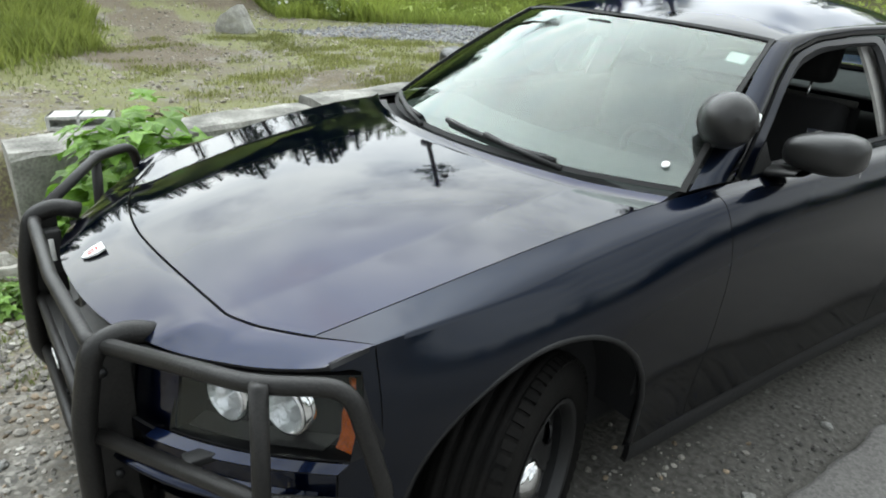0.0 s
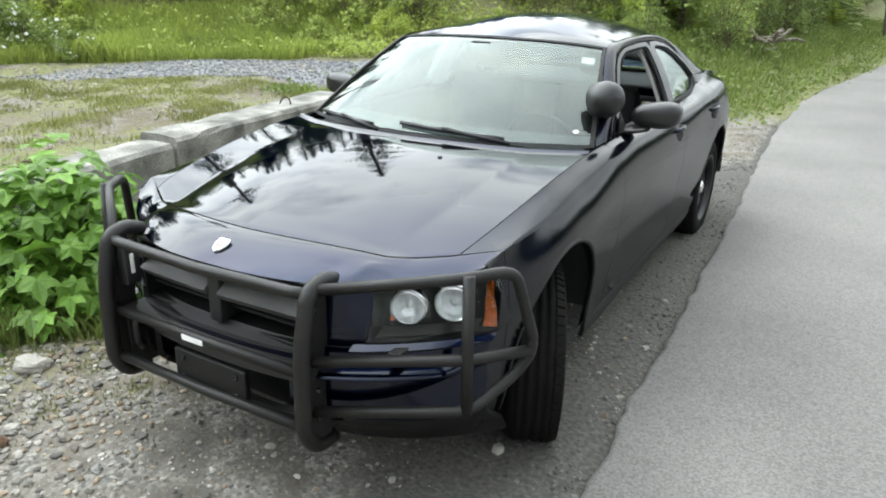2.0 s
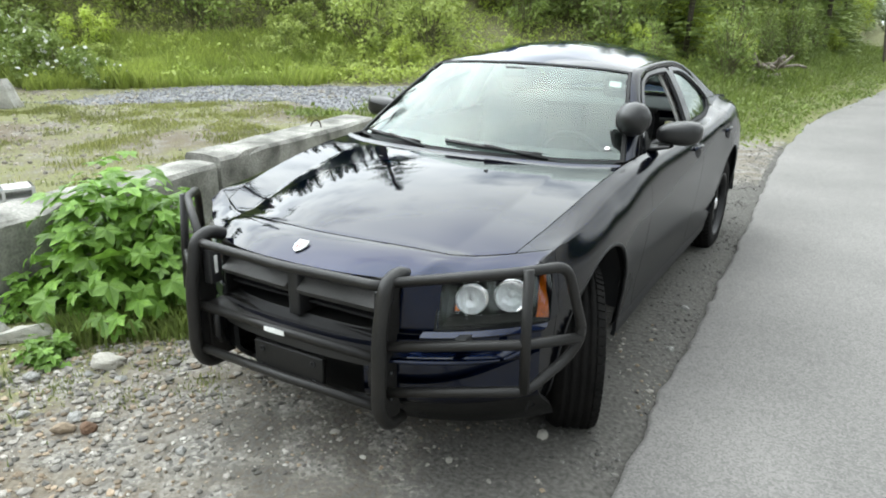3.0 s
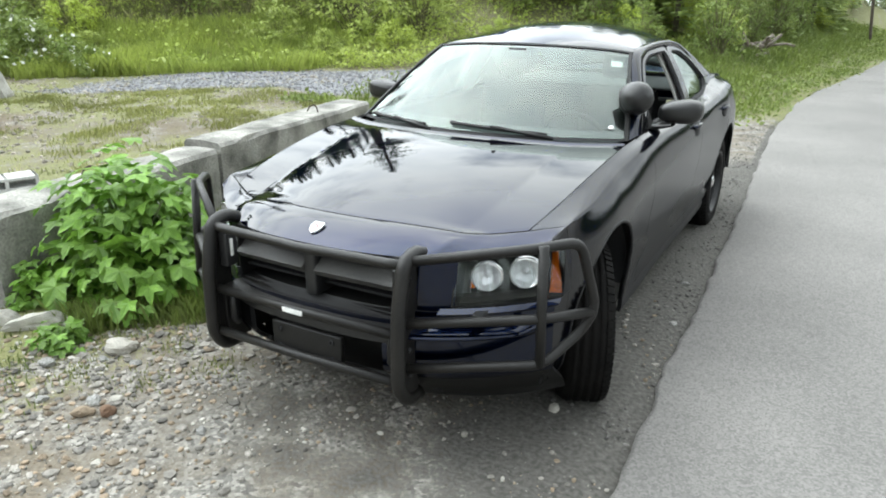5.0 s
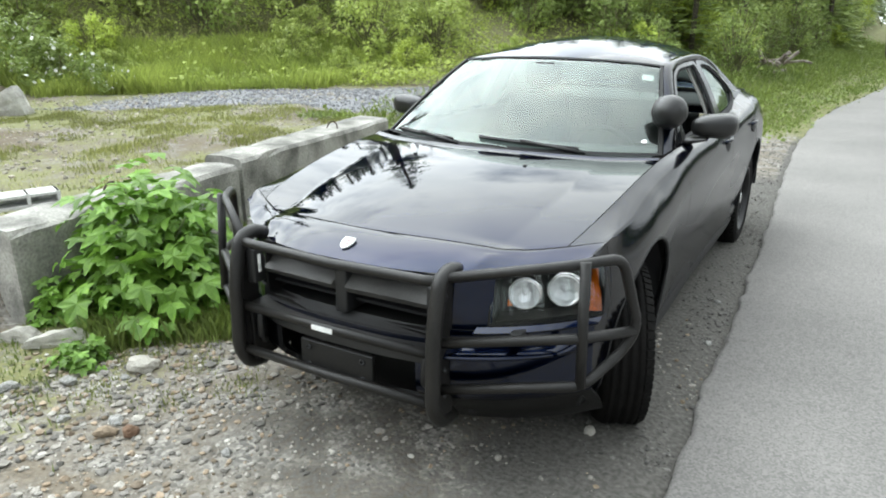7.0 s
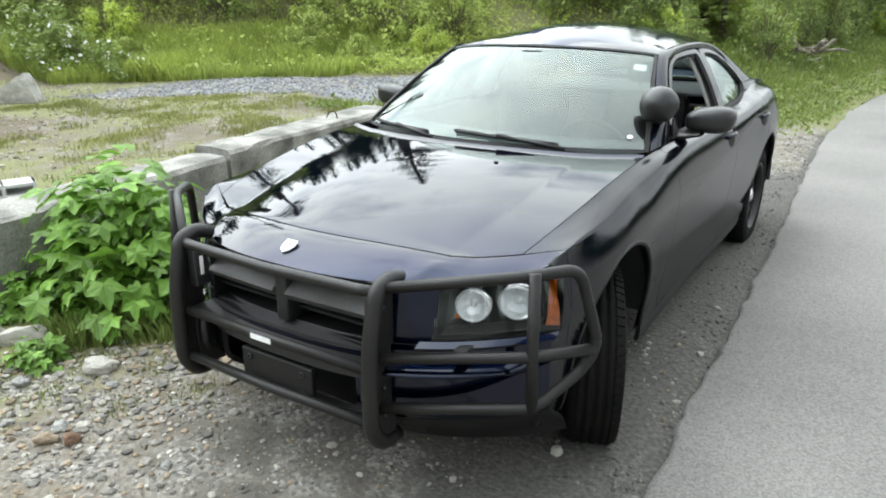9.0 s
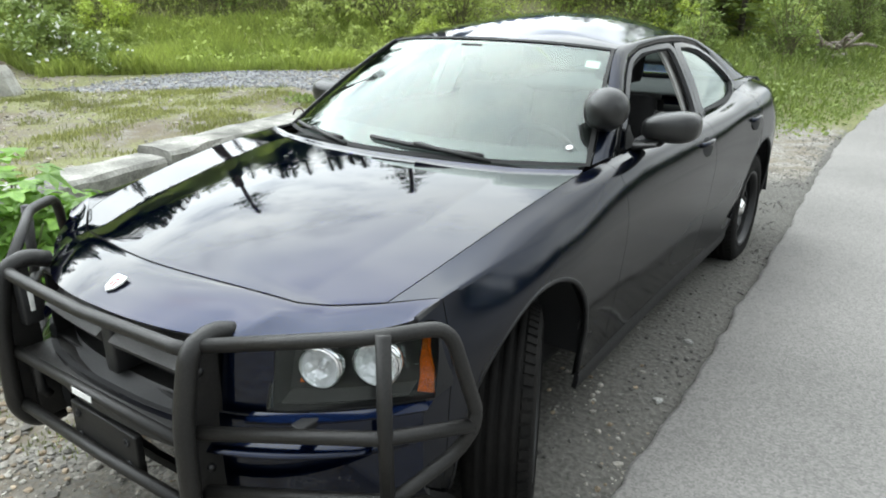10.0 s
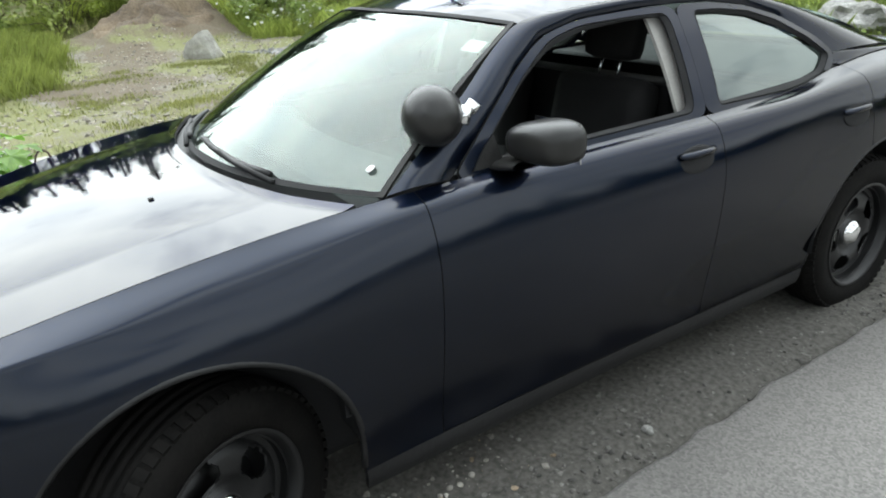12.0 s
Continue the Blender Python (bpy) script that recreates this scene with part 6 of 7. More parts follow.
def shrub_mesh(name, seed, height, width, lumps, leaves, size, mat, blossom=0):
    """Limbs and a crown of many small leaves in uneven clumps."""
    r = random.Random(seed)
    vs, fs = [], []
    bm = bmesh.new()
    centres = []
    for k in range(lumps):
        a = r.uniform(0, 2 * math.pi)
        q = r.random() ** 0.6
        h = height * (0.1 + 0.82 * r.random() ** 0.8) * (1 - 0.4 * q * q)
        c = Vector((math.cos(a) * q * width, math.sin(a) * q * width, h))
        centres.append((c, r.uniform(0.13, 0.27) * (height + width) * 0.5))
        tube(bm, [(0.04 * math.cos(a), 0.04 * math.sin(a), -0.15), tuple(c * 0.5 + Vector((0, 0, 0.05 * height))), tuple(c)], 0.004 + 0.003 * height, 3, False)
    trunk = bpy.data.meshes.new(name + "_limbs")
    bm.to_mesh(trunk)
    bm.free()
    trunk.materials.append(TWIG)
    bl_v, bl_f = [], []
    for k in range(leaves):
        c, s = centres[k % lumps]
        d = rnd_dir(r)
        p = c + Vector((d.x, d.y, d.z * 0.85)) * s * (r.random() ** 0.35)
        n = (d * 0.7 + rnd_dir(r) * 0.7 + Vector((0, 0, 0.6))).normalized()
        along = rnd_dir(r)
        along = (along - along.dot(n) * n)
        if along.length < 1e-3:
            continue
        along.normalize()
        leaf_quad(vs, fs, p, along, n, size * r.uniform(0.6, 1.35), 0.55)
        if blossom and r.random() < blossom and d.z > 0:
            leaf_quad(bl_v, bl_f, p + d * 0.05, along, n, size * 1.2, 0.9)
    crown = bpy.data.meshes.new(name + "_crown")
    crown.from_pydata(vs, [], fs)
    crown.materials.append(mat)
    bl = None
    if bl_f:
        bl = bpy.data.meshes.new(name + "_blossom")
        bl.from_pydata(bl_v, [], bl_f)
        bl.materials.append(BLOSSOM)
    return trunk, crown, bl


def conifer_mesh(name, seed, height, width, mat=None, bare=0.12):
    r = random.Random(seed)
    vs, fs = [], []
    bm = bmesh.new()
    tube(bm, [(0, 0, -0.3), (0.02 * height * r.uniform(-1, 1), 0, height * 0.5)], 0.016 * height, 8)
    tube(bm, [(0, 0, height * 0.45), (0, 0, height)], 0.007 * height, 6)
    h = height * bare
    while h < height * 0.99:
        f = (h - height * bare) / (height * (1 - bare))
        reach = width * (1 - f) ** 0.8 * r.uniform(0.7, 1.1) + 0.06 * width
        n = max(3, int(6 - 2 * f))
        for k in range(n):
            a = r.uniform(0, 2 * math.pi)
            L = reach * r.uniform(0.6, 1.1)
            out = Vector((math.cos(a), math.sin(a), 0))
            side = Vector((-math.sin(a), math.cos(a), 0))
            droop = r.uniform(0.1, 0.45)
            m = max(4, int(L * 5))
            for j in range(m):
                s = (j + 0.7) / m
                p = Vector((0, 0, h)) + out * L * s + Vector((0, 0, -droop * L * s * s + 0.12 * L * s))
                w = (0.34 * L * (1 - s) + 0.09)
                for sg in (-1, 1):
                    d = (side * sg * r.uniform(0.6, 1) + out * r.uniform(0.4, 0.9) + Vector((0, 0, r.uniform(-0.35, 0.1)))).normalized()
                    leaf_quad(vs, fs, p, d, Vector((0, 0, 1)) + rnd_dir(r) * 0.4, w * r.uniform(0.8, 1.3), 0.38)
        h += height * r.uniform(0.022, 0.036) * (1.15 - 0.4 * f)
    trunk = bpy.data.meshes.new(name + "_trunk")
    bm.to_mesh(trunk)
    bm.free()
    trunk.materials.append(BARK)
    crown = bpy.data.meshes.new(name + "_crown")
    crown.from_pydata(vs, [], fs)
    crown.materials.append(mat or NEEDLES)
    return trunk, crown, None


def plant(name, meshes, x, y, scale, turn, label, category, group, squash=1.0):
    trunk, crown, bl = meshes
    top = new(name)
    top.matrix_world = Matrix.LocRotScale((x, y, ground_z(x, y) - 0.03), Euler((0, 0, turn)), (scale, scale, scale * squash))
    a = new("trunk" if category == "tree" else "branchwork", trunk)
    b = new("crown", crown)
    a.parent = b.parent = top
    a["kind"] = "stuff"
    if bl:
        c = new("blossom", bl)
        c.parent = top
    return tagged(top, label, category, group)


def far_tree_mesh(name, seed, height, width):
    """A distant fir: few, large sprays."""
    r = random.Random(seed)
    vs, fs = [], []
    for k in range(520):
        f = r.random() ** 0.8
        h = height * (0.08 + 0.92 * f)
        a = r.uniform(0, 6.28)
        L = width * (1.02 - f) ** 0.8 * r.uniform(0.35, 1.0)
        out = Vector((math.cos(a), math.sin(a), 0))
        leaf_quad(vs, fs, Vector((0, 0, h)) + out * L * 0.4, (out + Vector((0, 0, r.uniform(-0.5, 0.05)))).normalized(), Vector((0, 0, 1)) + rnd_dir(r) * 0.5, max(L, 0.3), 0.6)
    bm = bmesh.new()
    tube(bm, [(0, 0, -0.3), (0, 0, height * 0.96)], 0.012 * height, 6)
    trunk = bpy.data.meshes.new(name + "_trunk")
    bm.to_mesh(trunk)
    bm.free()
    trunk.materials.append(BARK)
    crown = bpy.data.meshes.new(name + "_crown")
    crown.from_pydata(vs, [], fs)
    crown.materials.append(NEEDLES)
    return trunk, crown, None


SHRUBS = [shrub_mesh("shrub_a", 1, 1.6, 0.9, 34, 2300, 0.1, FOL_BRIGHT), shrub_mesh("shrub_b", 2, 2.0, 1.0, 40, 2500, 0.098, FOL_MID),
          shrub_mesh("shrub_c", 3, 1.1, 0.8, 28, 1900, 0.088, FOL_MID), shrub_mesh("shrub_d", 4, 2.3, 0.9, 38, 2500, 0.095, FOL_DARK),
          shrub_mesh("shrub_e", 5, 1.4, 1.1, 34, 2300, 0.102, FOL_BRIGHT)]
THICKET = [shrub_mesh("thicket_a", 15, 3.4, 1.2, 56, 2700, 0.135, FOL_MID), shrub_mesh("thicket_b", 16, 4.2, 1.1, 60, 2700, 0.135, FOL_DARK), shrub_mesh("thicket_c", 17, 3.0, 1.3, 52, 2700, 0.135, FOL_BRIGHT)]
FLOWERING = shrub_mesh("flowering", 6, 1.4, 0.9, 22, 2200, 0.1, FOL_DARK, 0.06)
FIRS = [conifer_mesh("fir_a", 11, 10, 2.0), conifer_mesh("fir_b", 12, 13, 2.3, bare=0.3), conifer_mesh("fir_c", 13, 11, 1.7, bare=0.42), conifer_mesh("fir_d", 19, 12, 1.3, bare=0.74)]
FAR_FIRS = [far_tree_mesh("far_fir_a", 23, 11, 2.4), far_tree_mesh("far_fir_b", 24, 13, 2.8)]
SAPLING = conifer_mesh("young_fir", 14, 3.2, 0.9, FOL_DARK, 0.02)
SHRUB_LABELS = ["bright green leafy shrub on the hillside", "green leafy shrub on the hillside", "low green shrub on the hillside",
                "dark green shrub on the hillside", "broad bright green shrub on the hillside"]
THICKET_LABELS = ["tall green thicket beside the road", "tall dark green thicket beside the road", "bright green thicket beside the road"]

rr = random.Random(77)


def hill_start(x):
    """How far behind the hill's foot the shrubs begin: a grassy slope, then single bushes, a bare bank, and the roadside."""
    return 0.9 + 1.3 * smoothstep(-7.7, -8.5, x) + 1.6 * smoothstep(-6.4, -5.8, x) * smoothstep(-2.8, -3.6, x)


for row in range(8):
    x = -17.0 + rr.random()
    while x < 0.5:
        d = hill_start(x) + row * 1.25 + rr.uniform(-0.45, 0.5)
        y = HILL_TOE(x) + d
        e = ROAD_EDGE(y)
        gap = row == 0 and rr.random() < 0.4 or row == 1 and rr.random() < 0.2
        mound = -13.6 < x < -9.0 and y < 6.4
        if x < e - 2.2 and not gap and not mound and y < 28:
            k = rr.choice((0, 1, 1, 2, 3, 3, 4)) if row > 0 else rr.choice((2, 0, 4, 2))
            plant("shrub", SHRUBS[k], x, y, rr.uniform(0.7, 1.2) * (0.55 if row == 0 else 0.75 if row == 1 else 0.95), rr.uniform(0, 6.28), SHRUB_LABELS[k], "shrub", "hillside shrubs", rr.uniform(0.85, 1.25))
        x += rr.uniform(0.8, 1.35) * (1 + 0.05 * row)
# bushes behind the dirt mound
for x, y, k, sc in ((-14.4, 1.0, 3, 1.0), (-14.9, 2.6, 1, 1.1), (-14.6, 4.2, 3, 0.95), (-13.9, 5.6, 1, 1.0), (-12.7, 6.4, 3, 0.8), (-15.6, -0.4, 1, 1.1), (-13.6, 0.0, 2, 0.9), (-16.2, 3.4, 3, 1.3), (-12.2, 0.9, 2, 0.6)):
    plant("shrub", SHRUBS[k], x, y, sc, x * 3, SHRUB_LABELS[k], "shrub", "hillside shrubs", 1.0)
# thicket along the road further on
for row in range(4):
    y = 13.0 + row
    while y < 62:
        x = ROAD_EDGE(y) - 2.5 - 0.02 * y - row * 1.5 + rr.uniform(-0.5, 0.5)
        k = rr.choice((0, 1, 1, 1, 2))
        plant("thicket", THICKET[k], x, y, rr.uniform(0.48, 0.8) * (0.58 + 0.16 * row + 0.005 * y), rr.uniform(0, 6.28), THICKET_LABELS[k], "shrub", "roadside thicket", rr.uniform(0.85, 1.3))
        y += rr.uniform(1.2, 2.1) * (1 + 0.012 * y)
# blossoming shrub, beside the mound
for x, y, s in ((-10.3, 5.6, 0.68), (-11.3, 5.5, 0.85), (-9.5, 5.9, 0.42)):
    plant("flowering_shrub", FLOWERING, x, y, s, x, "shrub with clusters of small white blossom", "shrub", "flowering shrubs")
# young firs among the shrubs
for x, y, s in ((-2.2, 16.2, 1.25), (-6.3, 15.0, 0.9), (-1.2, 24, 1.6), (-4.6, 15.5, 0.9), (-3.4, 14.6, 1.1), (0.1, 27, 1.5), (-0.2, 31, 1.7), (-2.9, 17.5, 1.4), (-1.6, 19.5, 1.2), (-0.6, 22, 1.1), (-2.3, 21.5, 1.7), (-5.4, 16.4, 1.2), (0.2, 35, 1.6), (-0.9, 28.5, 1.9)):
    plant("young_fir", SAPLING, x, y, s, x, "young dark green fir on the hillside", "tree", "young firs")
# tall firs above the slope
def skyline_fir(az, rise, D, k):
    """A fir of the skyline: az degrees round from ahead, its top at the given rise."""
    x, y = -D * math.sin(radians(az)), 1 + D * math.cos(radians(az))
    g = ground_z(x, y)
    tall = 1 + D * math.tan(radians(rise)) - g
    plant("fir", FIRS[k], x, y, 1.6 * max(tall, 2.5) / (10, 13, 11, 12)[k], rr.uniform(0, 6.28), "tall dark fir above the slope", "tree", "firs", 1 / 1.6)


# the skyline's height in degrees, by degrees round from ahead
SKYLINE = spline([(20, 11), (33, 15.5), (39, 17.5), (46, 20.5), (52, 21), (57, 17), (61, 15.5), (65, 19), (68, 21), (72, 18.5), (76, 19.5), (80, 17), (85, 15.8), (91, 14.8), (97, 14.5), (120, 15), (145, 15)])
for k in range(110):
    az = 24 + 118 * rr.random()
    rise = SKYLINE(az) + rr.gauss(-0.6, 0.9)
    skyline_fir(az, rise, rr.uniform(24, 33), (0, 0, 1, 2)[k % 4])
for az, rise, k in ((57, 28.5, 3), (38, 28.5, 2), (68, 21.5, 1), (76, 21, 3)):
    skyline_fir(az, rise, 28, k)


def wood(name, places, label, mat=NEEDLES):
    """Trees too far off to be told apart, joined into one mesh."""
    vs, fs, ts = [], [], []
    for k, (x, y, sc) in enumerate(places):
        m = Matrix.LocRotScale((x, y, ground_z(x, y) - 0.03), Euler((0, 0, rr.uniform(0, 6.28))), (sc, sc, sc * rr.uniform(0.9, 1.1)))
        for me in FAR_FIRS[k % 2][:2]:
            i0 = len(vs)
            vs.extend([m @ v.co for v in me.vertices])
            fs.extend([tuple(i0 + i for i in f.vertices) for f in me.polygons])
    tagged(from_arrays(name, vs, fs, mat), label, "trees", kind="stuff")


# unseen woods across the road; those behind the shoulder are added to darken reflections
spots = []
for k in range(120):
    a = -2.75 + 4.05 * (k + rr.uniform(-0.4, 0.4)) / 119
    q = rr.uniform(30, 44) if math.cos(a) < 0 else rr.uniform(66, 88)
    x, y = q * math.cos(a), 2 + q * math.sin(a)
    if not (x < ROAD_EDGE(y) + 9 and y > -16 and x > -12):
        spots.append((x, y, rr.uniform(0.45, 0.6) if x > 0 else rr.uniform(0.65, 1.0)))
wood("woods", spots, "unseen dark fir woods across the road and behind the shoulder")
# young firs on the far side of the road
spots = []
for k in range(120):
    y = -14 + 84 * (k + rr.uniform(-0.5, 0.5)) / 119
    spots.append((ROAD_EDGE(y) + rr.uniform(9.8, 13.5), y, rr.uniform(0.17, 0.29) * (1 - 0.6 * smoothstep(-4, -1, y) * smoothstep(10, 7, y))))
wood("roadside_firs", spots, "dark young firs on the far side of the road")
# dense lower trees under the skyline
spots = []
for k in range(150):
    az = radians(26 + 116 * (k + rr.uniform(-0.5, 0.5)) / 149)
    D = rr.uniform(19, 26)
    x, y = -D * math.sin(az), 1 + D * math.cos(az)
    tall = 1 + D * math.tan(radians(SKYLINE(math.degrees(az)) - rr.uniform(1.0, 5.5))) - ground_z(x, y)
    spots.append((x, y, max(tall, 2.5) / 12))
wood("upper_woods", spots, "dense dark fir wood above the slope")
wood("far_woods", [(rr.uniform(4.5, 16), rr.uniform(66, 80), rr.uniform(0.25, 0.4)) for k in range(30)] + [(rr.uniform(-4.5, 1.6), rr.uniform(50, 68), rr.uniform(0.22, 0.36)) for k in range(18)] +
     [(-14 + 34 * (k + rr.uniform(-0.4, 0.4)) / 45, rr.uniform(80, 100), rr.uniform(0.25, 0.45)) for k in range(46)], "distant green trees beyond the end of the road", HAZED_LEAVES)


def herb_field(name, n, region, top, size, mat, label, seed):
    """Low leafy ground cover."""
    r = random.Random(seed)
    vs, fs = [], []
    while len(fs) < n:
        got = region(r)
        if not got:
            continue
        x, y, k = got
        z = ground_z(x, y)
        t = top * k * (0.55 + 0.9 * max(noise.noise(Vector((x * 1.3, y * 1.3, 5))) + 0.35, 0))
        for b in range(6):
            p = Vector((x + r.gauss(0, 0.09), y + r.gauss(0, 0.09), z + t * r.random()))
            nn = (Vector((0, 0, 0.9)) + rnd_dir(r)).normalized()
            d = rnd_dir(r)
            d = d - d.dot(nn) * nn
            if d.length > 0.05:
                leaf_quad(vs, fs, p, d.normalized(), nn, size * r.uniform(0.6, 1.5), r.choice((0.18, 0.3, 0.6)))
    tagged(from_arrays(name, vs, fs, mat), label, "ground cover", kind="stuff")


def grass_field(name, n, region, hmin, hmax, mat, label, seed):
    r = random.Random(seed)
    vs, fs = [], []
    while len(fs) < n:
        got = region(r)
        if not got:
            continue
        x, y, k = got
        z = ground_z(x, y)
        for b in range(5):
            a = r.uniform(0, 6.28)
            h = r.uniform(hmin, hmax) * k
            px, py = x + r.gauss(0, 0.04), y + r.gauss(0, 0.04)
            w = 0.004 + 0.012 * h
            lean = h * r.uniform(0.15, 0.6)
            i = len(vs)
            vs.extend(((px - w * math.sin(a), py + w * math.cos(a), z - 0.01), (px + w * math.sin(a), py - w * math.cos(a), z - 0.01),
                       (px + 0.45 * lean * math.cos(a) + w * 0.6 * math.sin(a), py + 0.45 * lean * math.sin(a) - w * 0.6 * math.cos(a), z + h * 0.62),
                       (px + lean * math.cos(a), py + lean * math.sin(a), z + h)))
            fs.append((i, i + 1, i + 2))
            fs.append((i, i + 2, i + 3))
    ob = from_arrays(name, vs, fs, mat)
    tagged(ob, label, "grass", kind="stuff")


def terrace_region(r):
    x, y = r.uniform(-16.5, -2.6), r.uniform(-0.5, 12)
    t, s, c = cover(x, y)
    if x > wall_x(y) - 0.6 and y < 4.7:
        return None
    d = y - HILL_TOE(x)
    patch = noise.fractal(Vector((x * 0.8, y * 0.8, 21)), 1.0, 2.0, 3)
    if d > 4.5 or r.random() > max(t - 0.3, 0.02) * (0.35 + 2.6 * max(patch + 0.12, 0.0) + smoothstep(-0.4, 0.5, d)):
        return None
    return x, y, 0.45 + 0.5 * max(patch, 0.0) + 1.6 * smoothstep(-0.5, 1.2, d)


def lump_region(r):
    """Long grass on the low bank beside the track."""
    x, y = r.uniform(-12.5, -5.6), r.uniform(-2.2, 2.0)
    edge = 1.55 + 0.22 * (-6.5 - x) - 0.5 * smoothstep(-6.6, -5.6, x) + 0.5 * noise.noise(Vector((x, y, 4)))
    k = smoothstep(edge, edge - 0.5, y) * smoothstep(-5.6, -6.6, x + 0.5 * noise.noise(Vector((x, y, 14))))
    return (x, y, 0.5 + 0.5 * k) if r.random() < k else None


def sward_region(r):
    """Short soft grass in broad patches on the terrace."""
    x, y = r.uniform(-8.0, -2.9), r.uniform(0.9, 5.5)
    if x > wall_x(y) - 0.55 or cover(x, y)[2] > 0.35 or y > HILL_TOE(x):
        return None
    k = smoothstep(-0.3, 0.65, noise.fractal(Vector((x * 1.5, y * 1.5, 41)), 1.0, 2.0, 5) + 0.28 * smoothstep(2.4, 3.2, y) - 0.04)
    return (x, y, 0.5 + 0.5 * k) if r.random() < k * k else None


def bank_region(r):
    y = 5 + 34 * r.random() ** 1.8
    e = ROAD_EDGE(y)
    x = e - r.uniform(0.45 - 0.38 * smoothstep(8, 11, y), 5.5)
    if y > HILL_TOE(x) + 1.5 or r.random() > cover(x, y)[0]:
        return None
    return x, y, (0.5 + 1.0 * smoothstep(e - 0.3, e - 1.6, x)) * (0.35 + 0.65 * smoothstep(5.2, 7.5, y))


def toe_region(r):
    x = r.uniform(-16, 0)
    y = HILL_TOE(x) + 11 * r.random() ** 1.4 - 0.2
    if y > 26:
        return None
    if x > ROAD_EDGE(y) - 1 or (-15 < x < -9.8 and y < 5.2):
        return None
    return x, y, 1.6


def meadow_region(r):
    x = r.uniform(-16, -7.0)
    y = HILL_TOE(x) + r.uniform(-0.6, 3.4)
    if x > -15 and y < 5.0 or r.random() > 0.35 + 0.65 * smoothstep(-7.4, -8.6, x):
        return None
    return x, y, 0.55 + 0.7 * max(noise.noise(Vector((x * 0.9, y * 0.9, 3))) + 0.3, 0.0)


def foot_region(r):
    y = r.uniform(-1.2, 4.6)
    x = wall_x(y) + abs(r.gauss(0, 0.42)) + 0.02
    return (x, y, 1.0 - 0.6 * smoothstep(0.5, 0.1, y) + 0.7 * smoothstep(0.3, 0.5, y) * smoothstep(1.6, 1.2, y)) if r.random() < 0.8 else None


grass_field("terrace_grass", 50000, terrace_region, 0.03, 0.09, OLIVEGRASS, "thin green grass on the dry terrace", 5)
grass_field("bank_sward", 60000, lump_region, 0.12, 0.34, MEADOW, "long green grass on the low bank of the terrace", 35)
grass_field("terrace_sward", 32000, sward_region, 0.02, 0.06, SWARD, "short yellow-green grass on the terrace", 36)
grass_field("dry_grass", 12000, terrace_region, 0.03, 0.13, DRYGRASS, "straw-coloured dry grass on the terrace", 6)
herb_field("bank_herbs", 56000, bank_region, 0.18, 0.065, GRASS, "leafy green growth beside the road", 7)
grass_field("bank_grass", 30000, bank_region, 0.1, 0.26, GRASS, "green grass beside the road", 17)
herb_field("hillside_herbs", 60000, toe_region, 0.2, 0.075, HILLGRASS, "leafy green undergrowth on the hillside", 8)
def shrub_foot_region(r):
    x, y = r.uniform(-1.85, -1.2), r.uniform(0.2, 0.95)
    d = abs((x + 1.62) * 0.68 - (y - 0.42) * 0.73)
    return (x, y, 1.0) if d < 0.16 * r.random() ** 0.5 + 0.03 else None


def moss_region(r):
    s = r.random()
    x, y = -1.75 + 0.85 * s + r.gauss(0, 0.055), 0.27 + 0.8 * s + r.gauss(0, 0.055)
    return (x, y, 1.0) if noise.noise(Vector((x * 5, y * 5, 6))) > -0.25 else None


def tuft_region(r):
    cx, cy = ((-1.12, 0.32), (-0.98, 0.05), (-1.3, -0.1), (-1.45, 0.2), (-1.62, -0.25), (-0.75, 0.3))[r.randrange(6)]
    return cx + r.gauss(0, 0.06), cy + r.gauss(0, 0.06), 1.0


grass_field("shrub_foot_grass", 2600, shrub_foot_region, 0.05, 0.17, GRASS, "long grass blades under the leafy shrub", 61)
grass_field("moss_strip", 16000, moss_region, 0.012, 0.04, OLIVEGRASS, "low mossy turf along the gravel's edge", 62)
grass_field("gravel_tufts", 2600, tuft_region, 0.008, 0.025, OLIVEGRASS, "small green tufts in the gravel", 63)
grass_field("meadow_grass", 70000, meadow_region, 0.15, 0.42, HILLGRASS, "long green grass at the foot of the hillside", 18)
grass_field("wall_foot_grass", 11000, foot_region, 0.03, 0.12, GRASS, "green grass along the concrete wall", 9)


# ---- broad-leaved shrub in front of the wall ----
def lobed_leaf(seed, size):
    """A five-lobed leaf, cupped along its ribs."""
    r = random.Random(seed)
    bm = bmesh.new()
    lobes = [(-2.25, 0.62), (-1.1, 0.86), (0.0, 1.0), (1.1, 0.86), (2.25, 0.62)]
    ring = []
    for k, (a, l) in enumerate(lobes):
        if k:
            b = (lobes[k - 1][0] + a) / 2
            ring.append((b, 0.5))
        ring.extend(((a - 0.26, l * 0.74), (a, l * r.uniform(0.92, 1.05)), (a + 0.26, l * 0.74)))
    ring.append((math.pi, 0.12))
    c = bm.verts.new((0, 0, 0))
    vs = []
    for a, l in ring:
        x, y = 0.62 * size * l * math.sin(a), 0.62 * size * l * math.cos(a)
        vs.append(bm.verts.new((x, y, -0.5 * (x * x + y * y) / size + 0.12 * abs(x) - 0.03 * size * math.cos(a * 2.8))))
    for k in range(len(vs)):
        bm.faces.new((c, vs[k], vs[(k + 1) % len(vs)]))
    me = bpy.data.meshes.new("leaf")
    bm.to_mesh(me)
    bm.free()
    me.materials.append(LEAF)
    return me


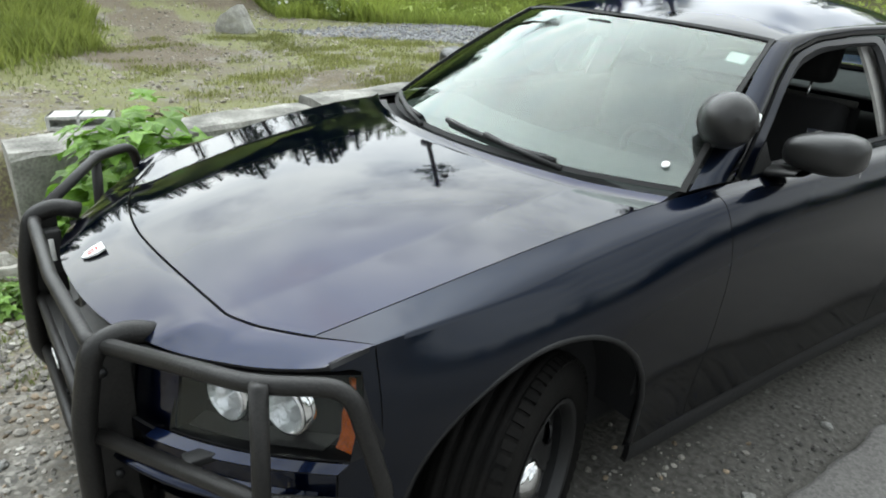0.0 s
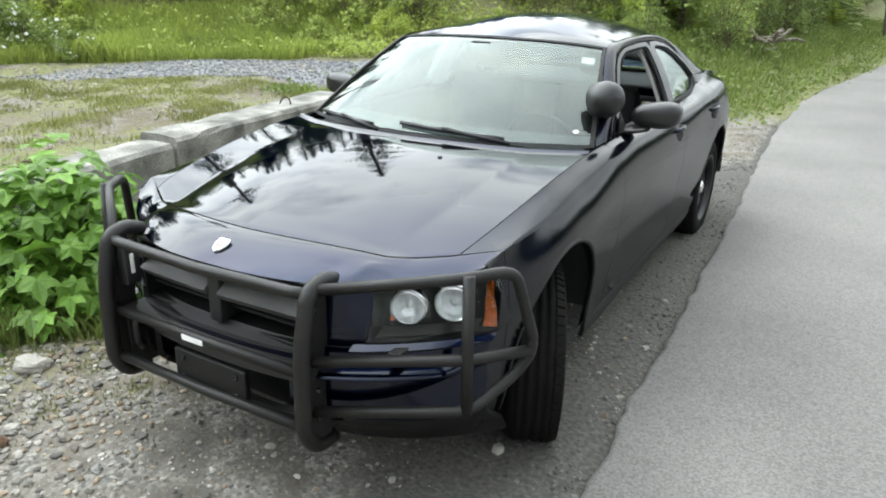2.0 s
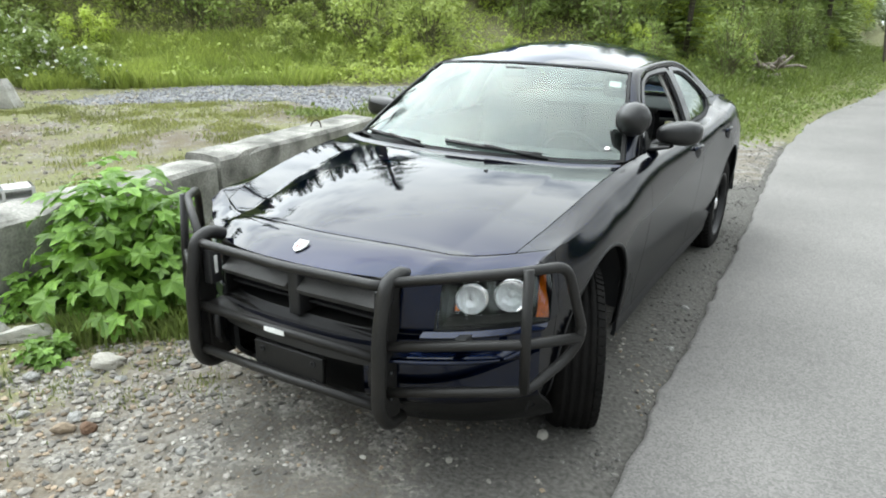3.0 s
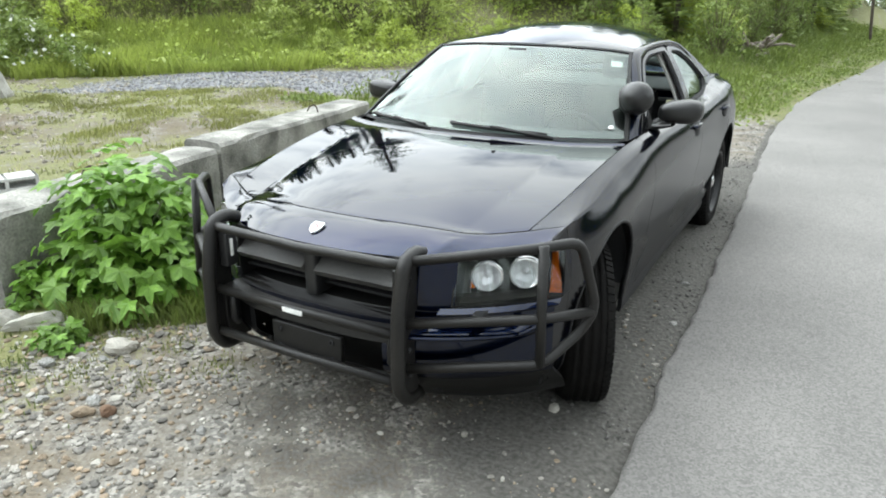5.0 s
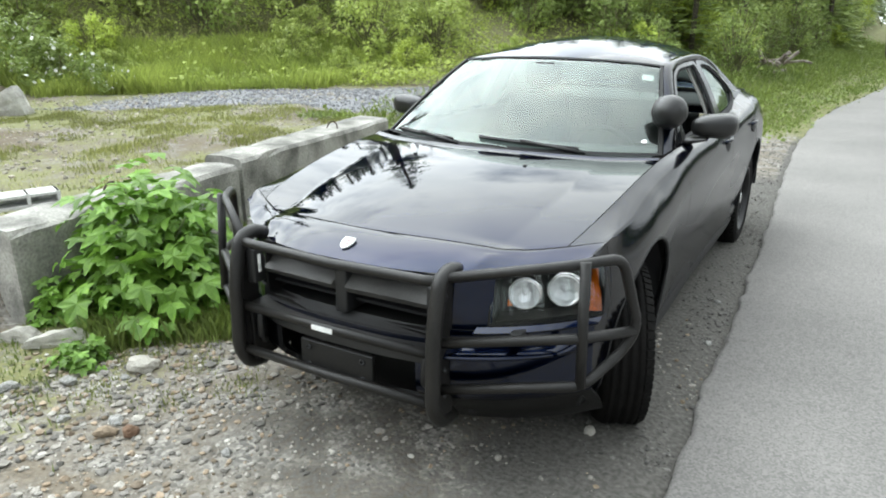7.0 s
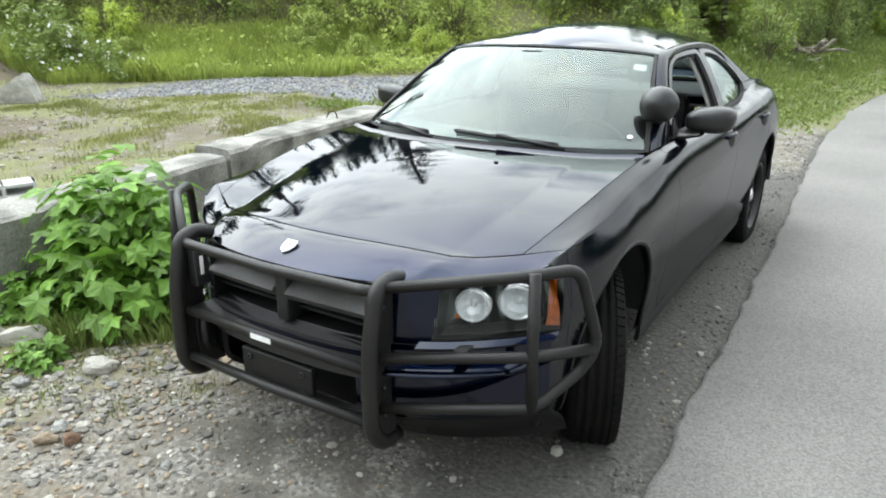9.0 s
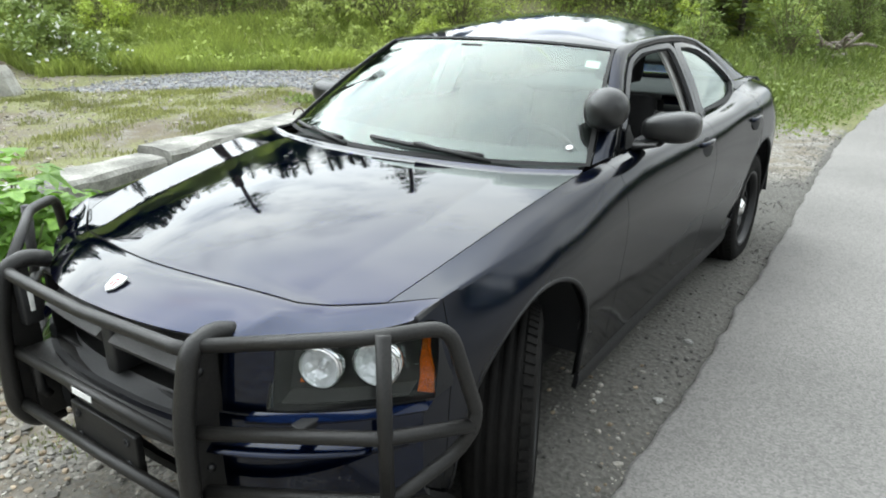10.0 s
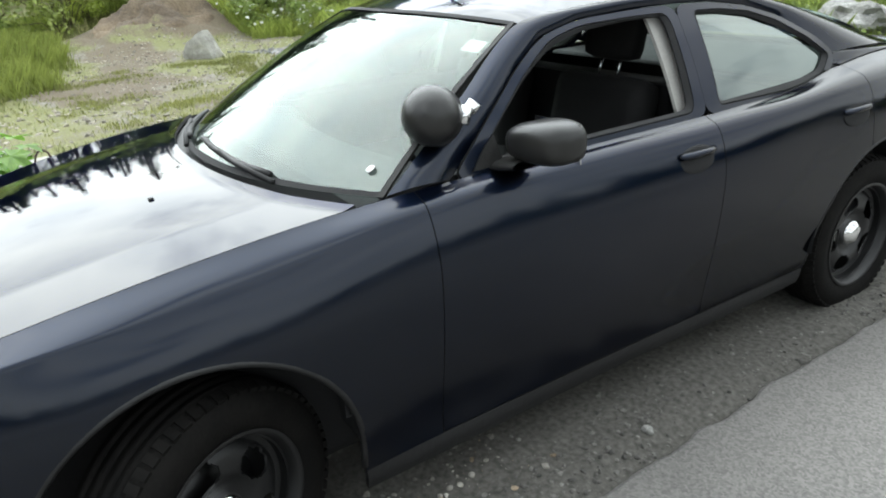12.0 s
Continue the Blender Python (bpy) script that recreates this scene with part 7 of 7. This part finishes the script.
def leafy_shrub(name, cx, cy, rx, ry, h, n, sizes, label, seed, lean=(0.0, 0.0)):
    r = random.Random(seed)
    z0 = ground_z(cx, cy)
    top = new(name)
    top.location = (cx, cy, z0)
    tagged(top, label, "shrub")
    leaves = [lobed_leaf(seed + k, s) for k, s in enumerate(sizes)]
    for k in range(max(4, n // 24)):
        a = r.uniform(0, 6.28)
        q = r.random() ** 0.5 * 0.8
        e = Vector((rx * q * math.cos(a) + lean[0], ry * q * math.sin(a) + lean[1], h * r.uniform(0.6, 0.95) * (1 - 0.35 * q)))
        bm = bmesh.new()
        tube(bm, [(0.12 * math.cos(a), 0.12 * math.sin(a), -0.05), tuple(e * 0.55 + Vector((0, 0, 0.1 * h))), tuple(e)], 0.006, 5)
        part("stem", bm, STEM, top)
    # dense foliage inside, in the shade of the outer leaves
    vs, fs = [], []
    for k in range(int(1.6 * n)):
        d = rnd_dir(r)
        p = Vector((rx * d.x + lean[0] * 0.5, ry * d.y + lean[1] * 0.5, h * abs(d.z) * 0.95)) * r.uniform(0.35, 0.95)
        m_ = Matrix.Translation(p) @ Euler((r.uniform(-0.7, 0.7), r.uniform(-0.7, 0.7), r.uniform(0, 6.28))).to_matrix().to_4x4()
        me = leaves[k % len(leaves)]
        i0 = len(vs)
        vs.extend([m_ @ v.co for v in me.vertices])
        fs.extend([tuple(i0 + i for i in f.vertices) for f in me.polygons])
    me = bpy.data.meshes.new("inner_leaves")
    me.from_pydata(vs, [], fs)
    me.materials.append(LEAF)
    inner = new("inner_leaves", me)
    inner.parent = top
    inner["kind"] = "stuff"
    for k in range(n):
        a = r.uniform(0, 6.28)
        u = r.random()
        elev = math.asin(min(u * 1.02, 1.0)) if r.random() < 0.8 else r.uniform(-0.1, 0.5)
        shell = r.uniform(0.55, 1.0) if k % 3 else r.uniform(0.85, 1.08)
        lump = 1 + 0.16 * noise.noise(Vector((math.cos(a) * 2, math.sin(a) * 2, elev * 2 + seed)))
        d = Vector((math.cos(a) * math.cos(elev), math.sin(a) * math.cos(elev), math.sin(elev)))
        p = Vector((rx * d.x, ry * d.y, h * max(d.z, 0.03))) * shell * lump
        p.x += lean[0] * p.z / h
        p.y += lean[1] * p.z / h
        if cx + p.x < wall_x(cy + p.y) + 0.04 and z0 + p.z < 0.6:
            p.x = wall_x(cy + p.y) + 0.04 - cx + r.uniform(0, 0.1)
        n_ = (d * 0.75 + Vector((0, 0, 0.75)) + rnd_dir(r) * 0.45).normalized()
        tip = (d * 0.7 + Vector((0, 0, -0.75)) + rnd_dir(r) * 0.5)
        tip = (tip - tip.dot(n_) * n_).normalized()
        side = tip.cross(n_).normalized()
        o = new("leaf", leaves[k % len(leaves)])
        s = r.uniform(0.75, 1.2)
        o.matrix_world = Matrix(((side.x * s, tip.x * s, n_.x * s, p.x), (side.y * s, tip.y * s, n_.y * s, p.y), (side.z * s, tip.z * s, n_.z * s, p.z), (0, 0, 0, 1)))
        o.parent = top


leafy_shrub("leafy_shrub", -1.9, 0.76, 0.55, 0.52, 0.9, 300, (0.13, 0.155, 0.18, 0.21), "bright green broad-leaved shrub in front of the wall", 21, (-0.05, -0.02))
leafy_shrub("weed", -1.62, 0.04, 0.16, 0.14, 0.16, 34, (0.06, 0.08, 0.1), "small leafy weed on the gravel", 31)
leafy_shrub("weed", -2.35, 0.35, 0.28, 0.24, 0.3, 60, (0.08, 0.1), "leafy weed at the wall foot", 41)
leafy_shrub("weed", -1.55, 1.25, 0.3, 0.35, 0.35, 60, (0.08, 0.1, 0.12), "leafy weed beside the wall", 51)


# ---- uprooted stump, pole ----
def root_pile(x, y):
    top = new("root_pile")
    z = ground_z(x, y)
    top.location = (x, y, z)
    tagged(top, "pile of grey weathered roots and branches", "dead wood")
    r = random.Random(5)
    for k in range(22):
        a = r.uniform(0, 6.28)
        L = r.uniform(0.25, 0.65)
        p = Vector((r.gauss(0, 0.28), r.gauss(0, 0.2), r.uniform(0.03, 0.3)))
        d = Vector((math.cos(a), math.sin(a) * 0.5, r.uniform(-0.1, 0.75)))
        bm = bmesh.new()
        tube(bm, [tuple(p), tuple(p + d * L * 0.5 + rnd_dir(r) * 0.12), tuple(p + d * L)], r.uniform(0.015, 0.045), 6)
        part("root", bm, DEADWOOD, top)


root_pile(-0.55, 17.2)

pole_top = new("utility_pole")
pole_top.location = (1.95, 28.5, ground_z(1.95, 28.5))
pole_top.rotation_euler = (0, radians(-6), 0)
tagged(pole_top, "dark wooden utility pole beside the road", "utility pole")
bm = bmesh.new()
lathe(bm, [(0.055, -0.3), (0.05, 1.5), (0.045, 2.95), (0.001, 2.96)], 14, Matrix.Rotation(radians(-90), 4, "Y"))
bmesh.ops.recalc_face_normals(bm, faces=bm.faces[:])
part("pole", bm, BARK, pole_top)
bm = bmesh.new()
box(bm, -0.45, 0.45, -0.03, 0.03, 2.75, 2.81, 0.006)
part("cross_arm", bm, BARK, pole_top)
